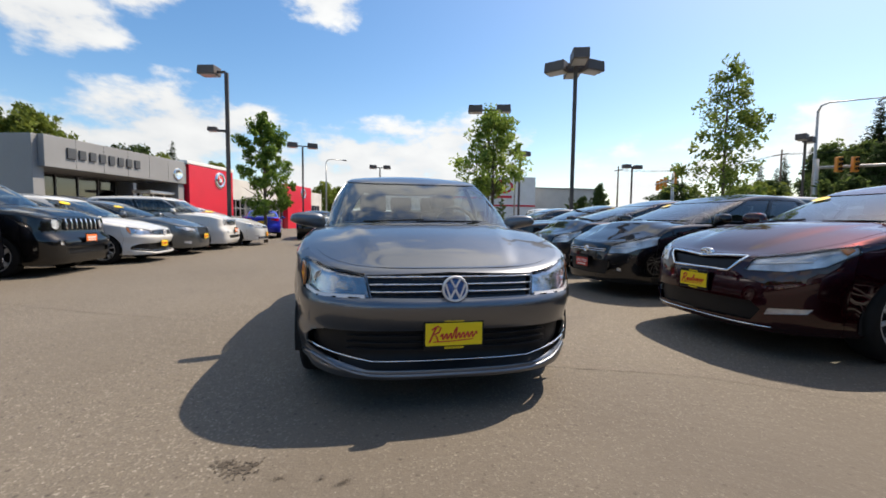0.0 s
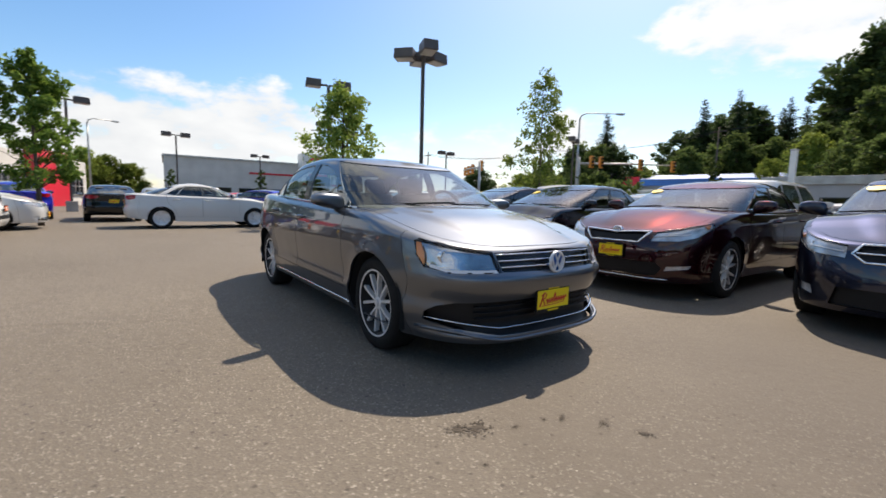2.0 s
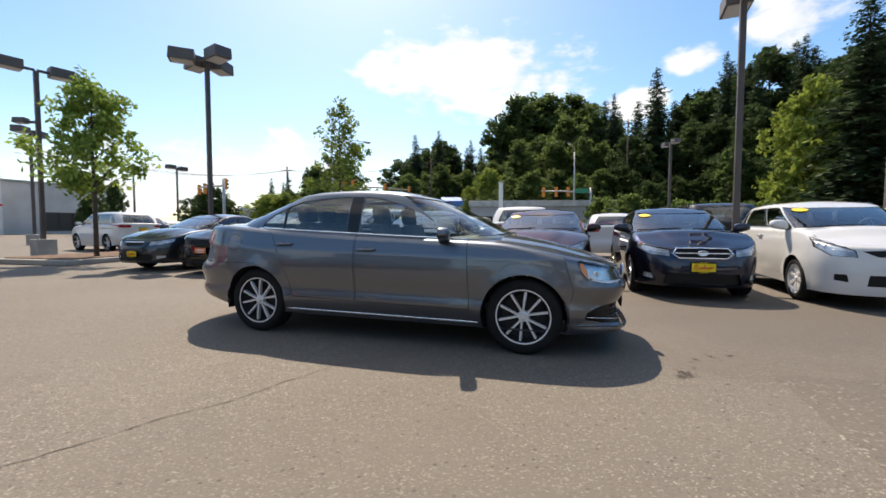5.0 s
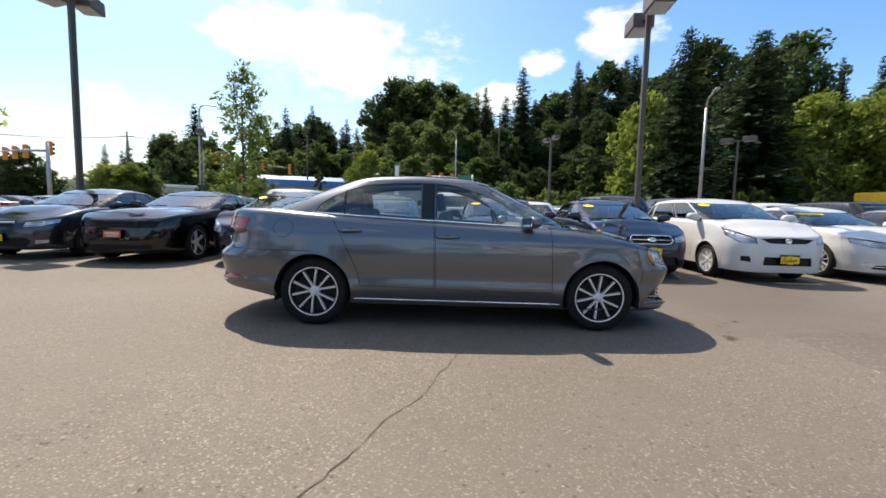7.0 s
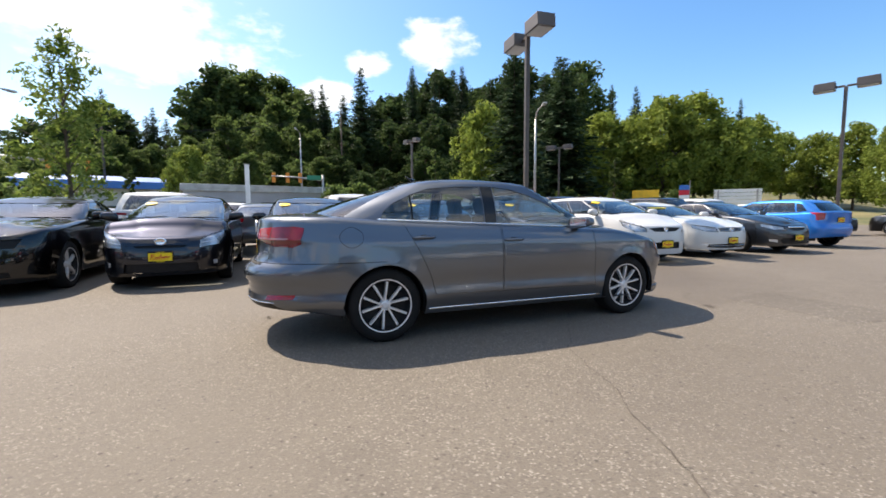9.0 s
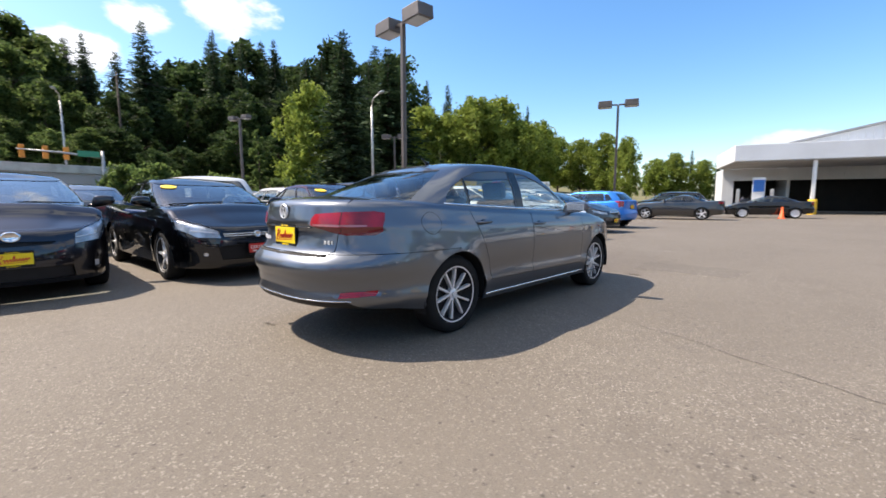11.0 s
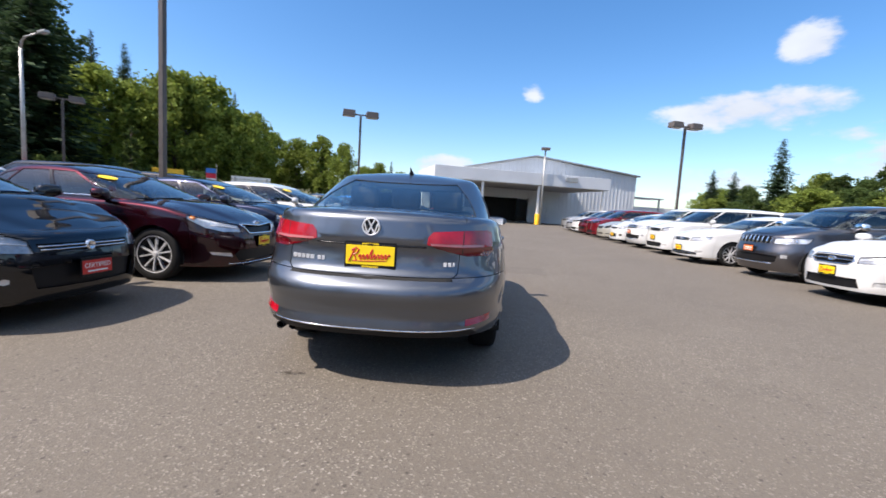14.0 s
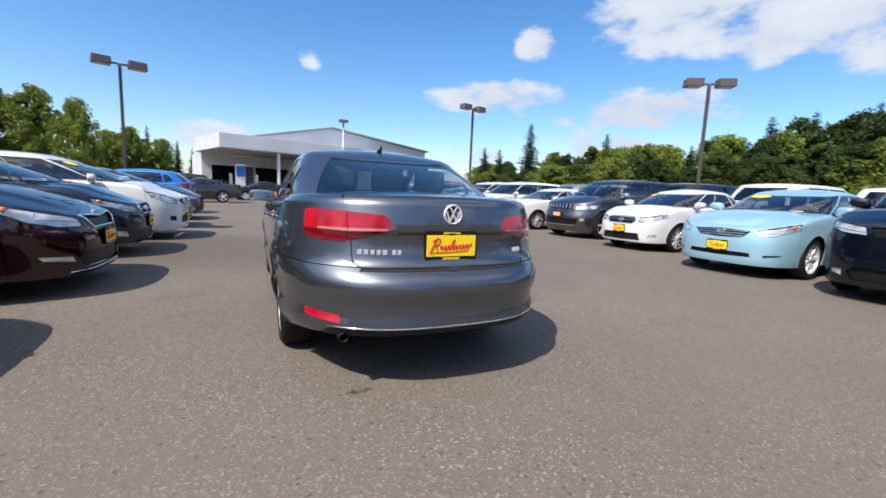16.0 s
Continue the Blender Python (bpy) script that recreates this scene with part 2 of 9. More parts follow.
def asphalt(name="asphalt", grain=85, tone=1.0, light=0.42):
    """Worn sunlit parking-lot asphalt: pale stone chips, dark binder, broad stains."""
    m = bpy.data.materials.new(name)
    m.use_nodes = True
    t = m.node_tree
    p = t.nodes["Principled BSDF"]
    p.inputs["Roughness"].default_value = 0.82
    p.inputs["Specular IOR Level"].default_value = 0.35
    co = t.nodes.new("ShaderNodeTexCoord").outputs["Object"]

    def noise_tex(s, d, r=0.5):
        n = t.nodes.new("ShaderNodeTexNoise")
        n.inputs["Scale"].default_value, n.inputs["Detail"].default_value, n.inputs["Roughness"].default_value = s, d, r
        t.links.new(co, n.inputs["Vector"])
        return n.outputs["Fac"]

    def ramp(src, a, b, lo, hi):
        n = t.nodes.new("ShaderNodeMapRange")
        n.inputs["From Min"].default_value, n.inputs["From Max"].default_value = a, b
        n.inputs["To Min"].default_value, n.inputs["To Max"].default_value = lo, hi
        t.links.new(src, n.inputs["Value"])
        return n.outputs[0]

    def mixc(fac, a, b, kind="MIX"):
        n = t.nodes.new("ShaderNodeMix")
        n.data_type, n.blend_type = "RGBA", kind
        if isinstance(fac, (int, float)):
            n.inputs[0].default_value = fac
        else:
            t.links.new(fac, n.inputs[0])
        for i, v in ((6, a), (7, b)):
            if isinstance(v, tuple):
                n.inputs[i].default_value = (*v, 1)
            else:
                t.links.new(v, n.inputs[i])
        return n.outputs[2]

    def times(a_, b_):
        n = t.nodes.new("ShaderNodeMath")
        n.operation = "MULTIPLY"
        for i, v in enumerate((a_, b_)):
            if isinstance(v, (int, float)):
                n.inputs[i].default_value = v
            else:
                t.links.new(v, n.inputs[i])
        return n.outputs[0]

    broad = ramp(noise_tex(0.35, 5), 0.35, 0.68, 0, 1)
    mid = ramp(noise_tex(3.0, 6, 0.6), 0.3, 0.7, 0, 1)
    base = mixc(broad, (0.114 * tone, 0.097 * tone, 0.077 * tone), (0.159 * tone, 0.138 * tone, 0.111 * tone))
    base = mixc(mid, base, (0.136 * tone, 0.117 * tone, 0.095 * tone))
    # where traffic has worn the binder away the stones show more
    worn = ramp(noise_tex(0.55, 6, 0.62), 0.36, 0.62, 0.34, 1.0)
    chips = t.nodes.new("ShaderNodeTexVoronoi")
    chips.inputs["Scale"].default_value = grain
    t.links.new(co, chips.inputs["Vector"])
    chip_tone = t.nodes.new("ShaderNodeSeparateColor")
    t.links.new(chips.outputs["Color"], chip_tone.inputs[0])
    light_chip = times(ramp(chip_tone.outputs[0], 0.84, 1.0, 0, light), worn)
    dark_chip = times(ramp(chip_tone.outputs[1], 0.66, 1.0, 0, 0.62), worn)
    base = mixc(light_chip, base, (0.36, 0.33, 0.28))
    base = mixc(dark_chip, base, (0.066, 0.056, 0.047))
    specks = t.nodes.new("ShaderNodeTexVoronoi")
    specks.inputs["Scale"].default_value = 17
    t.links.new(co, specks.inputs["Vector"])
    speck_tone = t.nodes.new("ShaderNodeSeparateColor")
    t.links.new(specks.outputs["Color"], speck_tone.inputs[0])
    pit = times(ramp(specks.outputs["Distance"], 0.10, 0.20, 0.75, 0), ramp(speck_tone.outputs[2], 0.80, 0.82, 0, 1))
    base = mixc(pit, base, (0.050, 0.043, 0.037))
    stone = times(ramp(specks.outputs["Distance"], 0.05, 0.09, 0.8, 0), ramp(speck_tone.outputs[1], 0.90, 0.91, 0, 1))
    base = mixc(stone, base, (0.42, 0.39, 0.34))
    grit = ramp(noise_tex(240, 2), 0.3, 0.7, 0.84, 1.15)
    fac = t.nodes.new("ShaderNodeVectorMath")
    fac.operation = "SCALE"
    t.links.new(base, fac.inputs[0])
    t.links.new(grit, fac.inputs["Scale"])
    oil = ramp(noise_tex(0.9, 7, 0.62), 0.58, 0.76, 0, 0.42)
    base = mixc(oil, fac.outputs[0], (0.075, 0.063, 0.052))
    # a broad darker stretch ahead of the sedan, its edge broken by noise
    shift = t.nodes.new("ShaderNodeVectorMath")
    shift.operation = "DISTANCE"
    t.links.new(co, shift.inputs[0])
    shift.inputs[1].default_value = (1.55, -3.75, 0)
    reach = t.nodes.new("ShaderNodeMath")
    reach.operation = "MULTIPLY_ADD"
    t.links.new(noise_tex(0.8, 6, 0.6), reach.inputs[0])
    reach.inputs[1].default_value = 2.2
    t.links.new(shift.outputs["Value"], reach.inputs[2])
    base = mixc(ramp(reach.outputs[0], 2.2, 3.9, 0.62, 0), base, (0.078, 0.064, 0.052))
    t.links.new(base, p.inputs["Base Color"])
    b = t.nodes.new("ShaderNodeBump")
    b.inputs["Strength"].default_value, b.inputs["Distance"].default_value = 0.28, 0.005
    t.links.new(chips.outputs["Distance"], b.inputs["Height"])
    b2 = t.nodes.new("ShaderNodeBump")
    b2.inputs["Strength"].default_value, b2.inputs["Distance"].default_value = 0.25, 0.03
    t.links.new(noise_tex(14, 6), b2.inputs["Height"])
    t.links.new(b2.outputs[0], b.inputs["Normal"])
    t.links.new(b.outputs[0], p.inputs["Normal"])
    return m


PAINT = car_paint()
GLASS = glass("car_glass", (0.80, 0.88, 0.85), 0.0, 0.03)
CLEAR = glass("side_glass", (0.84, 0.90, 0.88), 0.0, 0.08)
TINT = glass("tinted_glass", (0.30, 0.34, 0.34), 0.0, 0.06)
LENS = glass("lamp_lens", (0.95, 0.96, 0.97), 0.0, 0.0)
PANE = glass("window_pane", (0.20, 0.22, 0.22), 0.01, 0.06)
BLACK = material("black_plastic", (0.008, 0.008, 0.009), 0.45, mottle=0.3, scale=20, spec=0.25)
TRIM = material("satin_black_trim", (0.010, 0.010, 0.011), 0.25, coat=0.3, spec=0.3)
DARK = material("underbody_black", (0.008, 0.008, 0.008), 0.85, mottle=0.4)
RUBBER = material("tyre_rubber", (0.013, 0.013, 0.013), 0.75, spec=0.2, mottle=0.35, scale=30, bump=0.3, bump_scale=90)
ALLOY = material("machined_alloy", (0.74, 0.74, 0.75), 0.34, 0.40, mottle=0.08, scale=30)
ALLOY_DARK = material("black_alloy", (0.008, 0.008, 0.009), 0.5, spec=0.25)
DISC = material("brake_disc", (0.05, 0.048, 0.046), 0.5, 0.6, mottle=0.3, scale=30)
CHROME = material("chrome", (0.82, 0.83, 0.84), 0.09, 1.0)
RED_LENS = material("red_lamp_plastic", (0.36, 0.004, 0.014), 0.22, coat=0.5, mottle=0.55, scale=26)
RED_DEEP = material("deep_red_lamp_plastic", (0.14, 0.003, 0.008), 0.16, coat=1.0)
AMBER = material("amber_reflector", (0.62, 0.20, 0.04), 0.2, coat=0.8)
PINK_LENS = material("reversing_lamp_plastic", (0.44, 0.15, 0.16), 0.14, coat=1.0)
WHITE_LENS = material("clear_lamp_plastic", (0.72, 0.70, 0.70), 0.12, coat=1.0)
BUCKET = material("lamp_bucket", (0.74, 0.74, 0.75), 0.22, 0.45, mottle=0.7, scale=22, bump=1.0, bump_scale=15)
LAMP_DEEP = material("smoked_lamp_bucket", (0.60, 0.60, 0.61), 0.12, 0.92, mottle=0.6, scale=18, bump=0.5, bump_scale=16)
CABIN = material("cabin_plastic", (0.060, 0.060, 0.058), 0.7, mottle=0.25, scale=14)
CLOTH = material("seat_cloth", (0.085, 0.083, 0.080), 0.85, mottle=0.3, scale=40, bump=0.3, bump_scale=200)
YELLOW = material("plate_yellow", (0.86, 0.62, 0.012), 0.35, mottle=0.06)
STICKER = material("windscreen_sticker", (0.90, 0.62, 0.02), 0.4, mottle=0.06)
SIGN_RED = material("plate_red", (0.58, 0.03, 0.02), 0.4, mottle=0.08)
SIGN_ORANGE = material("plate_orange", (0.75, 0.16, 0.03), 0.4, mottle=0.08)
WHITE = material("white_paint", (0.78, 0.78, 0.76), 0.45, mottle=0.06, scale=4)
BLUE_BADGE = material("badge_blue", (0.03, 0.10, 0.30), 0.25, coat=0.6)
ASPHALT = asphalt("asphalt", 112, 0.97, 0.72)

# ---------------------------------------------------------------- mesh helpers
def mesh_ob(name, verts, faces, mat, parent=None, label="", smooth=True):
    me = bpy.data.meshes.new(name)
    me.from_pydata([tuple(map(float, v)) for v in verts], [], [tuple(map(int, f)) for f in faces])
    if smooth:
        me.polygons.foreach_set("use_smooth", [True] * len(me.polygons))
    me.materials.append(mat)
    me.update()
    ob = new(name, me)
    if parent is not None:
        ob.parent = parent
    if label:
        ob["label"] = label
    return ob


def part(name, bm, mat, parent, label="", smooth=False):
    """Links a bmesh as one mesh object under a thing or a part."""
    me = bpy.data.meshes.new(name)
    bm.to_mesh(me)
    bm.free()
    if smooth:
        me.polygons.foreach_set("use_smooth", [True] * len(me.polygons))
    me.materials.append(mat)
    ob = new(name, me)
    if parent is not None:
        ob.parent = parent
    if label:
        ob["label"] = label
    return ob


def box_bm(sx, sy, sz, at=(0, 0, 0), bevel=0.0, rot=None, seg=2, bm=None):
    own = bmesh.new()
    bmesh.ops.create_cube(own, size=1, matrix=Matrix.Diagonal((sx, sy, sz, 1)))
    if bevel:
        bmesh.ops.bevel(own, geom=own.edges[:], offset=bevel, segments=seg, affect="EDGES", profile=0.6)
    m = Matrix.Translation(at) @ (rot if rot is not None else Matrix())
    own.transform(m)
    if bm is None:
        return own
    tmp = bpy.data.meshes.new("tmp")
    own.to_mesh(tmp)
    own.free()
    bm.from_mesh(tmp)
    bpy.data.meshes.remove(tmp)
    return bm


def lathe(profile, n=32, axis="x", closed=False):
    """Verts and faces of a profile of (radius, offset) turned about an axis."""
    vs, fs = [], []
    k = len(profile)
    for i in range(n):
        a = 2 * math.pi * i / n
        for r, o in profile:
            c, s = r * math.cos(a), r * math.sin(a)
            vs.append((o, c, s) if axis == "x" else (c, o, s) if axis == "y" else (c, s, o))
    for i in range(n):
        j = (i + 1) % n
        for q in range(k if closed else k - 1):
            r = (q + 1) % k
            fs.append((i * k + q, j * k + q, j * k + r, i * k + r))
    return vs, fs


def tube(points, radius, n=6, bm=None):
    """A round bar along a line of points; radius one number or one per point."""
    bm = bm or bmesh.new()
    pts = [Vector(p) for p in points]
    rs = radius if isinstance(radius, (list, tuple)) else [radius] * len(pts)
    rings = []
    for i, p in enumerate(pts):
        d = (pts[min(i + 1, len(pts) - 1)] - pts[max(i - 1, 0)]).normalized()
        a = d.orthogonal().normalized() if i == 0 else (a - d * a.dot(d)).normalized()
        b = d.cross(a)
        rings.append([bm.verts.new(p + (a * math.cos(2 * math.pi * q / n) + b * math.sin(2 * math.pi * q / n)) * rs[i]) for q in range(n)])
    for u, v in zip(rings, rings[1:]):
        for q in range(n):
            bm.faces.new((u[q], u[(q + 1) % n], v[(q + 1) % n], v[q]))
    bm.faces.new(rings[0][::-1])
    bm.faces.new(rings[-1])
    return bm


def pchip(points):
    """Smooth interpolation through (x, y) points without overshoot."""
    xs, ys = np.array([p[0] for p in points], float), np.array([p[1] for p in points], float)
    h, d = np.diff(xs), np.diff(ys) / np.diff(xs)
    m = np.zeros(len(xs))
    for i in range(1, len(xs) - 1):
        if d[i - 1] * d[i] > 0:
            w1, w2 = 2 * h[i] + h[i - 1], h[i] + 2 * h[i - 1]
            m[i] = (w1 + w2) / (w1 / d[i - 1] + w2 / d[i])
    m[0], m[-1] = d[0], d[-1]

    def f(x):
        x = np.clip(np.asarray(x, float), xs[0], xs[-1])
        i = np.clip(np.searchsorted(xs, x) - 1, 0, len(xs) - 2)
        t = (x - xs[i]) / h[i]
        return (1 + 2 * t) * (1 - t) ** 2 * ys[i] + t * (1 - t) ** 2 * h[i] * m[i] + t * t * (3 - 2 * t) * ys[i + 1] + t * t * (t - 1) * h[i] * m[i + 1]
    return f


# ---------------------------------------------------------------- cars
class Sheet:
    """A smooth body surface over a flat (u, v) sheet, cut into panels there and then bent into shape."""

    def __init__(self, f, us, vs):
        self.f, self.umax = f, us[-1]
        self.us, self.vs = np.array(us), np.array(vs)
        self.bm = bmesh.new()
        self.tag = self.bm.faces.layers.int.new("tag")
        grid = [[self.bm.verts.new((u, v, 0)) for v in vs] for u in us]
        for i in range(len(us) - 1):
            for j in range(len(vs) - 1):
                self.bm.faces.new((grid[i][j], grid[i + 1][j], grid[i + 1][j + 1], grid[i][j + 1]))
        uu, vv = np.meshgrid(np.linspace(us[0], us[-1], 160), np.linspace(vs[0], vs[-1], 50), indexing="ij")
        self.tu, self.tv = uu.ravel(), vv.ravel()
        self.table = np.array(f(self.tu, self.tv)).T
        self.tags = {}

    def locate(self, pts, axes, ulo, uhi, vlo=-9, vhi=9):
        """Sheet coordinates of points given in two of the three axes."""
        ok = (self.tu >= ulo) & (self.tu <= uhi) & (self.tv >= vlo) & (self.tv <= vhi)
        tab, tu, tv = self.table[ok][:, axes], self.tu[ok], self.tv[ok]
        out = []
        e = 1e-3
        for p in pts:
            i = np.argmin(((tab - p) ** 2).sum(1))
            u, v = tu[i], tv[i]
            for _ in range(4):
                q = np.array(self.f(np.array([u, min(u + e, self.us[-1]), u]), np.array([v, v, v + e])))[axes, :]
                ju, jv = (q[:, 1] - q[:, 0]) / e, (q[:, 2] - q[:, 0]) / e
                det = ju[0] * jv[1] - ju[1] * jv[0]
                if abs(det) < 1e-6:
                    break
                r = np.array(p) - q[:, 0]
                du, dv = (r[0] * jv[1] - r[1] * jv[0]) / det, (ju[0] * r[1] - ju[1] * r[0]) / det
                u = float(np.clip(u + np.clip(du, -0.1, 0.1), self.us[0], self.us[-1]))
                v = float(np.clip(v + np.clip(dv, -0.1, 0.1), self.vs[0], self.vs[-1]))
            out.append((u, v))
        return out

    def cut(self, poly, name, only=None):
        """Cuts the sheet along a closed outline and tags what lies within."""
        bm = self.bm
        n = len(poly)
        for i in range(n):
            a, b = np.array(poly[i]), np.array(poly[(i + 1) % n])
            d = b - a
            if np.hypot(*d) < 1e-5:
                continue
            lo, hi = np.minimum(a, b) - 1e-4, np.maximum(a, b) + 1e-4
            fs = []
            for f in bm.faces:
                xs = [v.co.x for v in f.verts]
                if max(xs) < lo[0] or min(xs) > hi[0]:
                    continue
                ys = [v.co.y for v in f.verts]
                if max(ys) < lo[1] or min(ys) > hi[1]:
                    continue
                fs.append(f)
            if fs:
                es = {e for f in fs for e in f.edges}
                vs = {v for f in fs for v in f.verts}
                bmesh.ops.bisect_plane(bm, geom=fs + list(es) + list(vs), dist=2e-5, plane_co=(a[0], a[1], 0), plane_no=(-d[1], d[0], 0))
        k = self.tags.setdefault(name, len(self.tags) + 1)
        px, py = np.array([p[0] for p in poly]), np.array([p[1] for p in poly])
        qx, qy = np.roll(px, -1), np.roll(py, -1)
        faces = bm.faces[:]
        for f in faces:
            if only is not None and f[self.tag] not in only:
                continue
            x = sum(v.co.x for v in f.verts) / len(f.verts)
            y = sum(v.co.y for v in f.verts) / len(f.verts)
            if x < px.min() or x > px.max() or y < py.min() or y > py.max():
                continue
            cross = (py > y) != (qy > y)
            with np.errstate(divide="ignore", invalid="ignore"):
                xi = px + (y - py) / (qy - py) * (qx - px)
            if (cross & (x < xi)).sum() % 2:
                f[self.tag] = k
        return k

    def tag_where(self, name, test):
        k = self.tags.setdefault(name, len(self.tags) + 1)
        for f in self.bm.faces:
            if f[self.tag] == 0:
                c = f.calc_center_median()
                if test(c.x, c.y):
                    f[self.tag] = k

    def normal(self, u, v):
        e = 2e-3
        u0, u1 = np.clip(u - e, self.us[0], self.us[-1]), np.clip(u + e, self.us[0], self.us[-1])
        v0, v1 = np.clip(v - e, self.vs[0], self.vs[-1]), np.clip(v + e, self.vs[0], self.vs[-1])
        du = np.array(self.f(u1, v)) - np.array(self.f(u0, v))
        dv = np.array(self.f(u, v1)) - np.array(self.f(u, v0))
        n = np.cross(du.T, dv.T)
        ln = np.linalg.norm(n, axis=1, keepdims=True)
        return n / np.maximum(ln, 1e-9)

    def panel(self, name, sides="both", offset=0.0, rim=0.012):
        """Verts and faces of one cut panel; sides: both (joined across the middle), 1 or -1."""
        k = self.tags.get(name, 0) if name else 0
        fs = [f for f in self.bm.faces if f[self.tag] == k]
        if not fs:
            return None
        ids, co, faces = {}, [], []
        for f in fs:
            loop = []
            for v in f.verts:
                if v not in ids:
                    ids[v] = len(co)
                    co.append((v.co.x, v.co.y))
                loop.append(ids[v])
            faces.append(loop)
        uv = np.array(co)
        pos = np.array(self.f(uv[:, 0], uv[:, 1])).T
        nor = self.normal(uv[:, 0], uv[:, 1])
        pos = pos + nor * offset
        pos[:, 0] = np.where(np.abs(pos[:, 0]) < 2e-4, 0, pos[:, 0])
        mid = np.abs(pos[:, 0]) < 1e-6
        if rim:
            count = {}
            for lp in faces:
                for a, b in zip(lp, lp[1:] + lp[:1]):
                    key = (min(a, b), max(a, b))
                    count.setdefault(key, []).append((a, b))
            extra, base = [], len(pos)
            rimf = []
            for pairs in count.values():
                if len(pairs) == 1:
                    a, b = pairs[0]
                    if mid[a] and mid[b]:
                        continue
                    i = base + len(extra)
                    extra += [pos[a], pos[b], pos[b] - nor[b] * rim, pos[a] - nor[a] * rim]
                    rimf.append([i + 1, i, i + 3, i + 2])
            if extra:
                pos = np.vstack([pos, np.array(extra)])
                faces = faces + rimf
                mid = np.concatenate([mid, np.zeros(len(extra), bool)])
        if sides == 1:
            return pos, faces
        flip = pos * np.array([-1, 1, 1])
        if sides == -1:
            return flip, [lp[::-1] for lp in faces]
        n = len(pos)
        remap = [i if mid[i] else None for i in range(n)]
        out, nxt = list(pos), n
        for i in range(n):
            if remap[i] is None:
                remap[i] = nxt
                out.append(flip[i])
                nxt += 1
        return np.array(out), faces + [[remap[i] for i in lp[::-1]] for lp in faces]


def shrink(poly, d):
    """A closed outline moved inward by d."""
    pts = [np.array(p, float) for p in poly]
    n = len(pts)
    area = sum(pts[i][0] * pts[(i + 1) % n][1] - pts[(i + 1) % n][0] * pts[i][1] for i in range(n))
    s = 1 if area > 0 else -1
    out = []
    for i in range(n):
        a, b, c = pts[i - 1], pts[i], pts[(i + 1) % n]
        u, v = (b - a) / max(np.linalg.norm(b - a), 1e-9), (c - b) / max(np.linalg.norm(c - b), 1e-9)
        n1, n2 = np.array([-u[1], u[0]]) * s, np.array([-v[1], v[0]]) * s
        k = n1 + n2
        k = k / max(0.35, np.dot(k, k) / 2)
        out.append(tuple(b + k * d))
    return out


def dense(poly, step=0.14, closed=True):
    out = []
    n = len(poly)
    for i in range(n if closed else n - 1):
        a, b = np.array(poly[i], float), np.array(poly[(i + 1) % n], float)
        k = max(1, int(math.ceil(np.linalg.norm(b - a) / step)))
        out += [tuple(a + (b - a) * q / k) for q in range(k)]
    if not closed:
        out.append(tuple(poly[-1]))
    return out


def half_ring(w, yf, yr, af, ar, nf, nr):
    """Half of a rounded plan outline, from the front middle to the rear middle on the +x side, in three runs."""
    a = np.linspace(0, math.pi / 2, 200)
    fx, fy = w * np.sin(a) ** (2 / nf), yf + af - af * np.cos(a) ** (2 / nf)
    rx, ry = w * np.sin(a[::-1]) ** (2 / nr), yr - ar + ar * np.cos(a[::-1]) ** (2 / nr)
    sy = np.linspace(yf + af, yr - ar, 60)
    return (fx, fy), (np.full(60, w), sy), (rx, ry)


def arc(x, y):
    return np.concatenate([[0], np.cumsum(np.hypot(np.diff(x), np.diff(y)))])


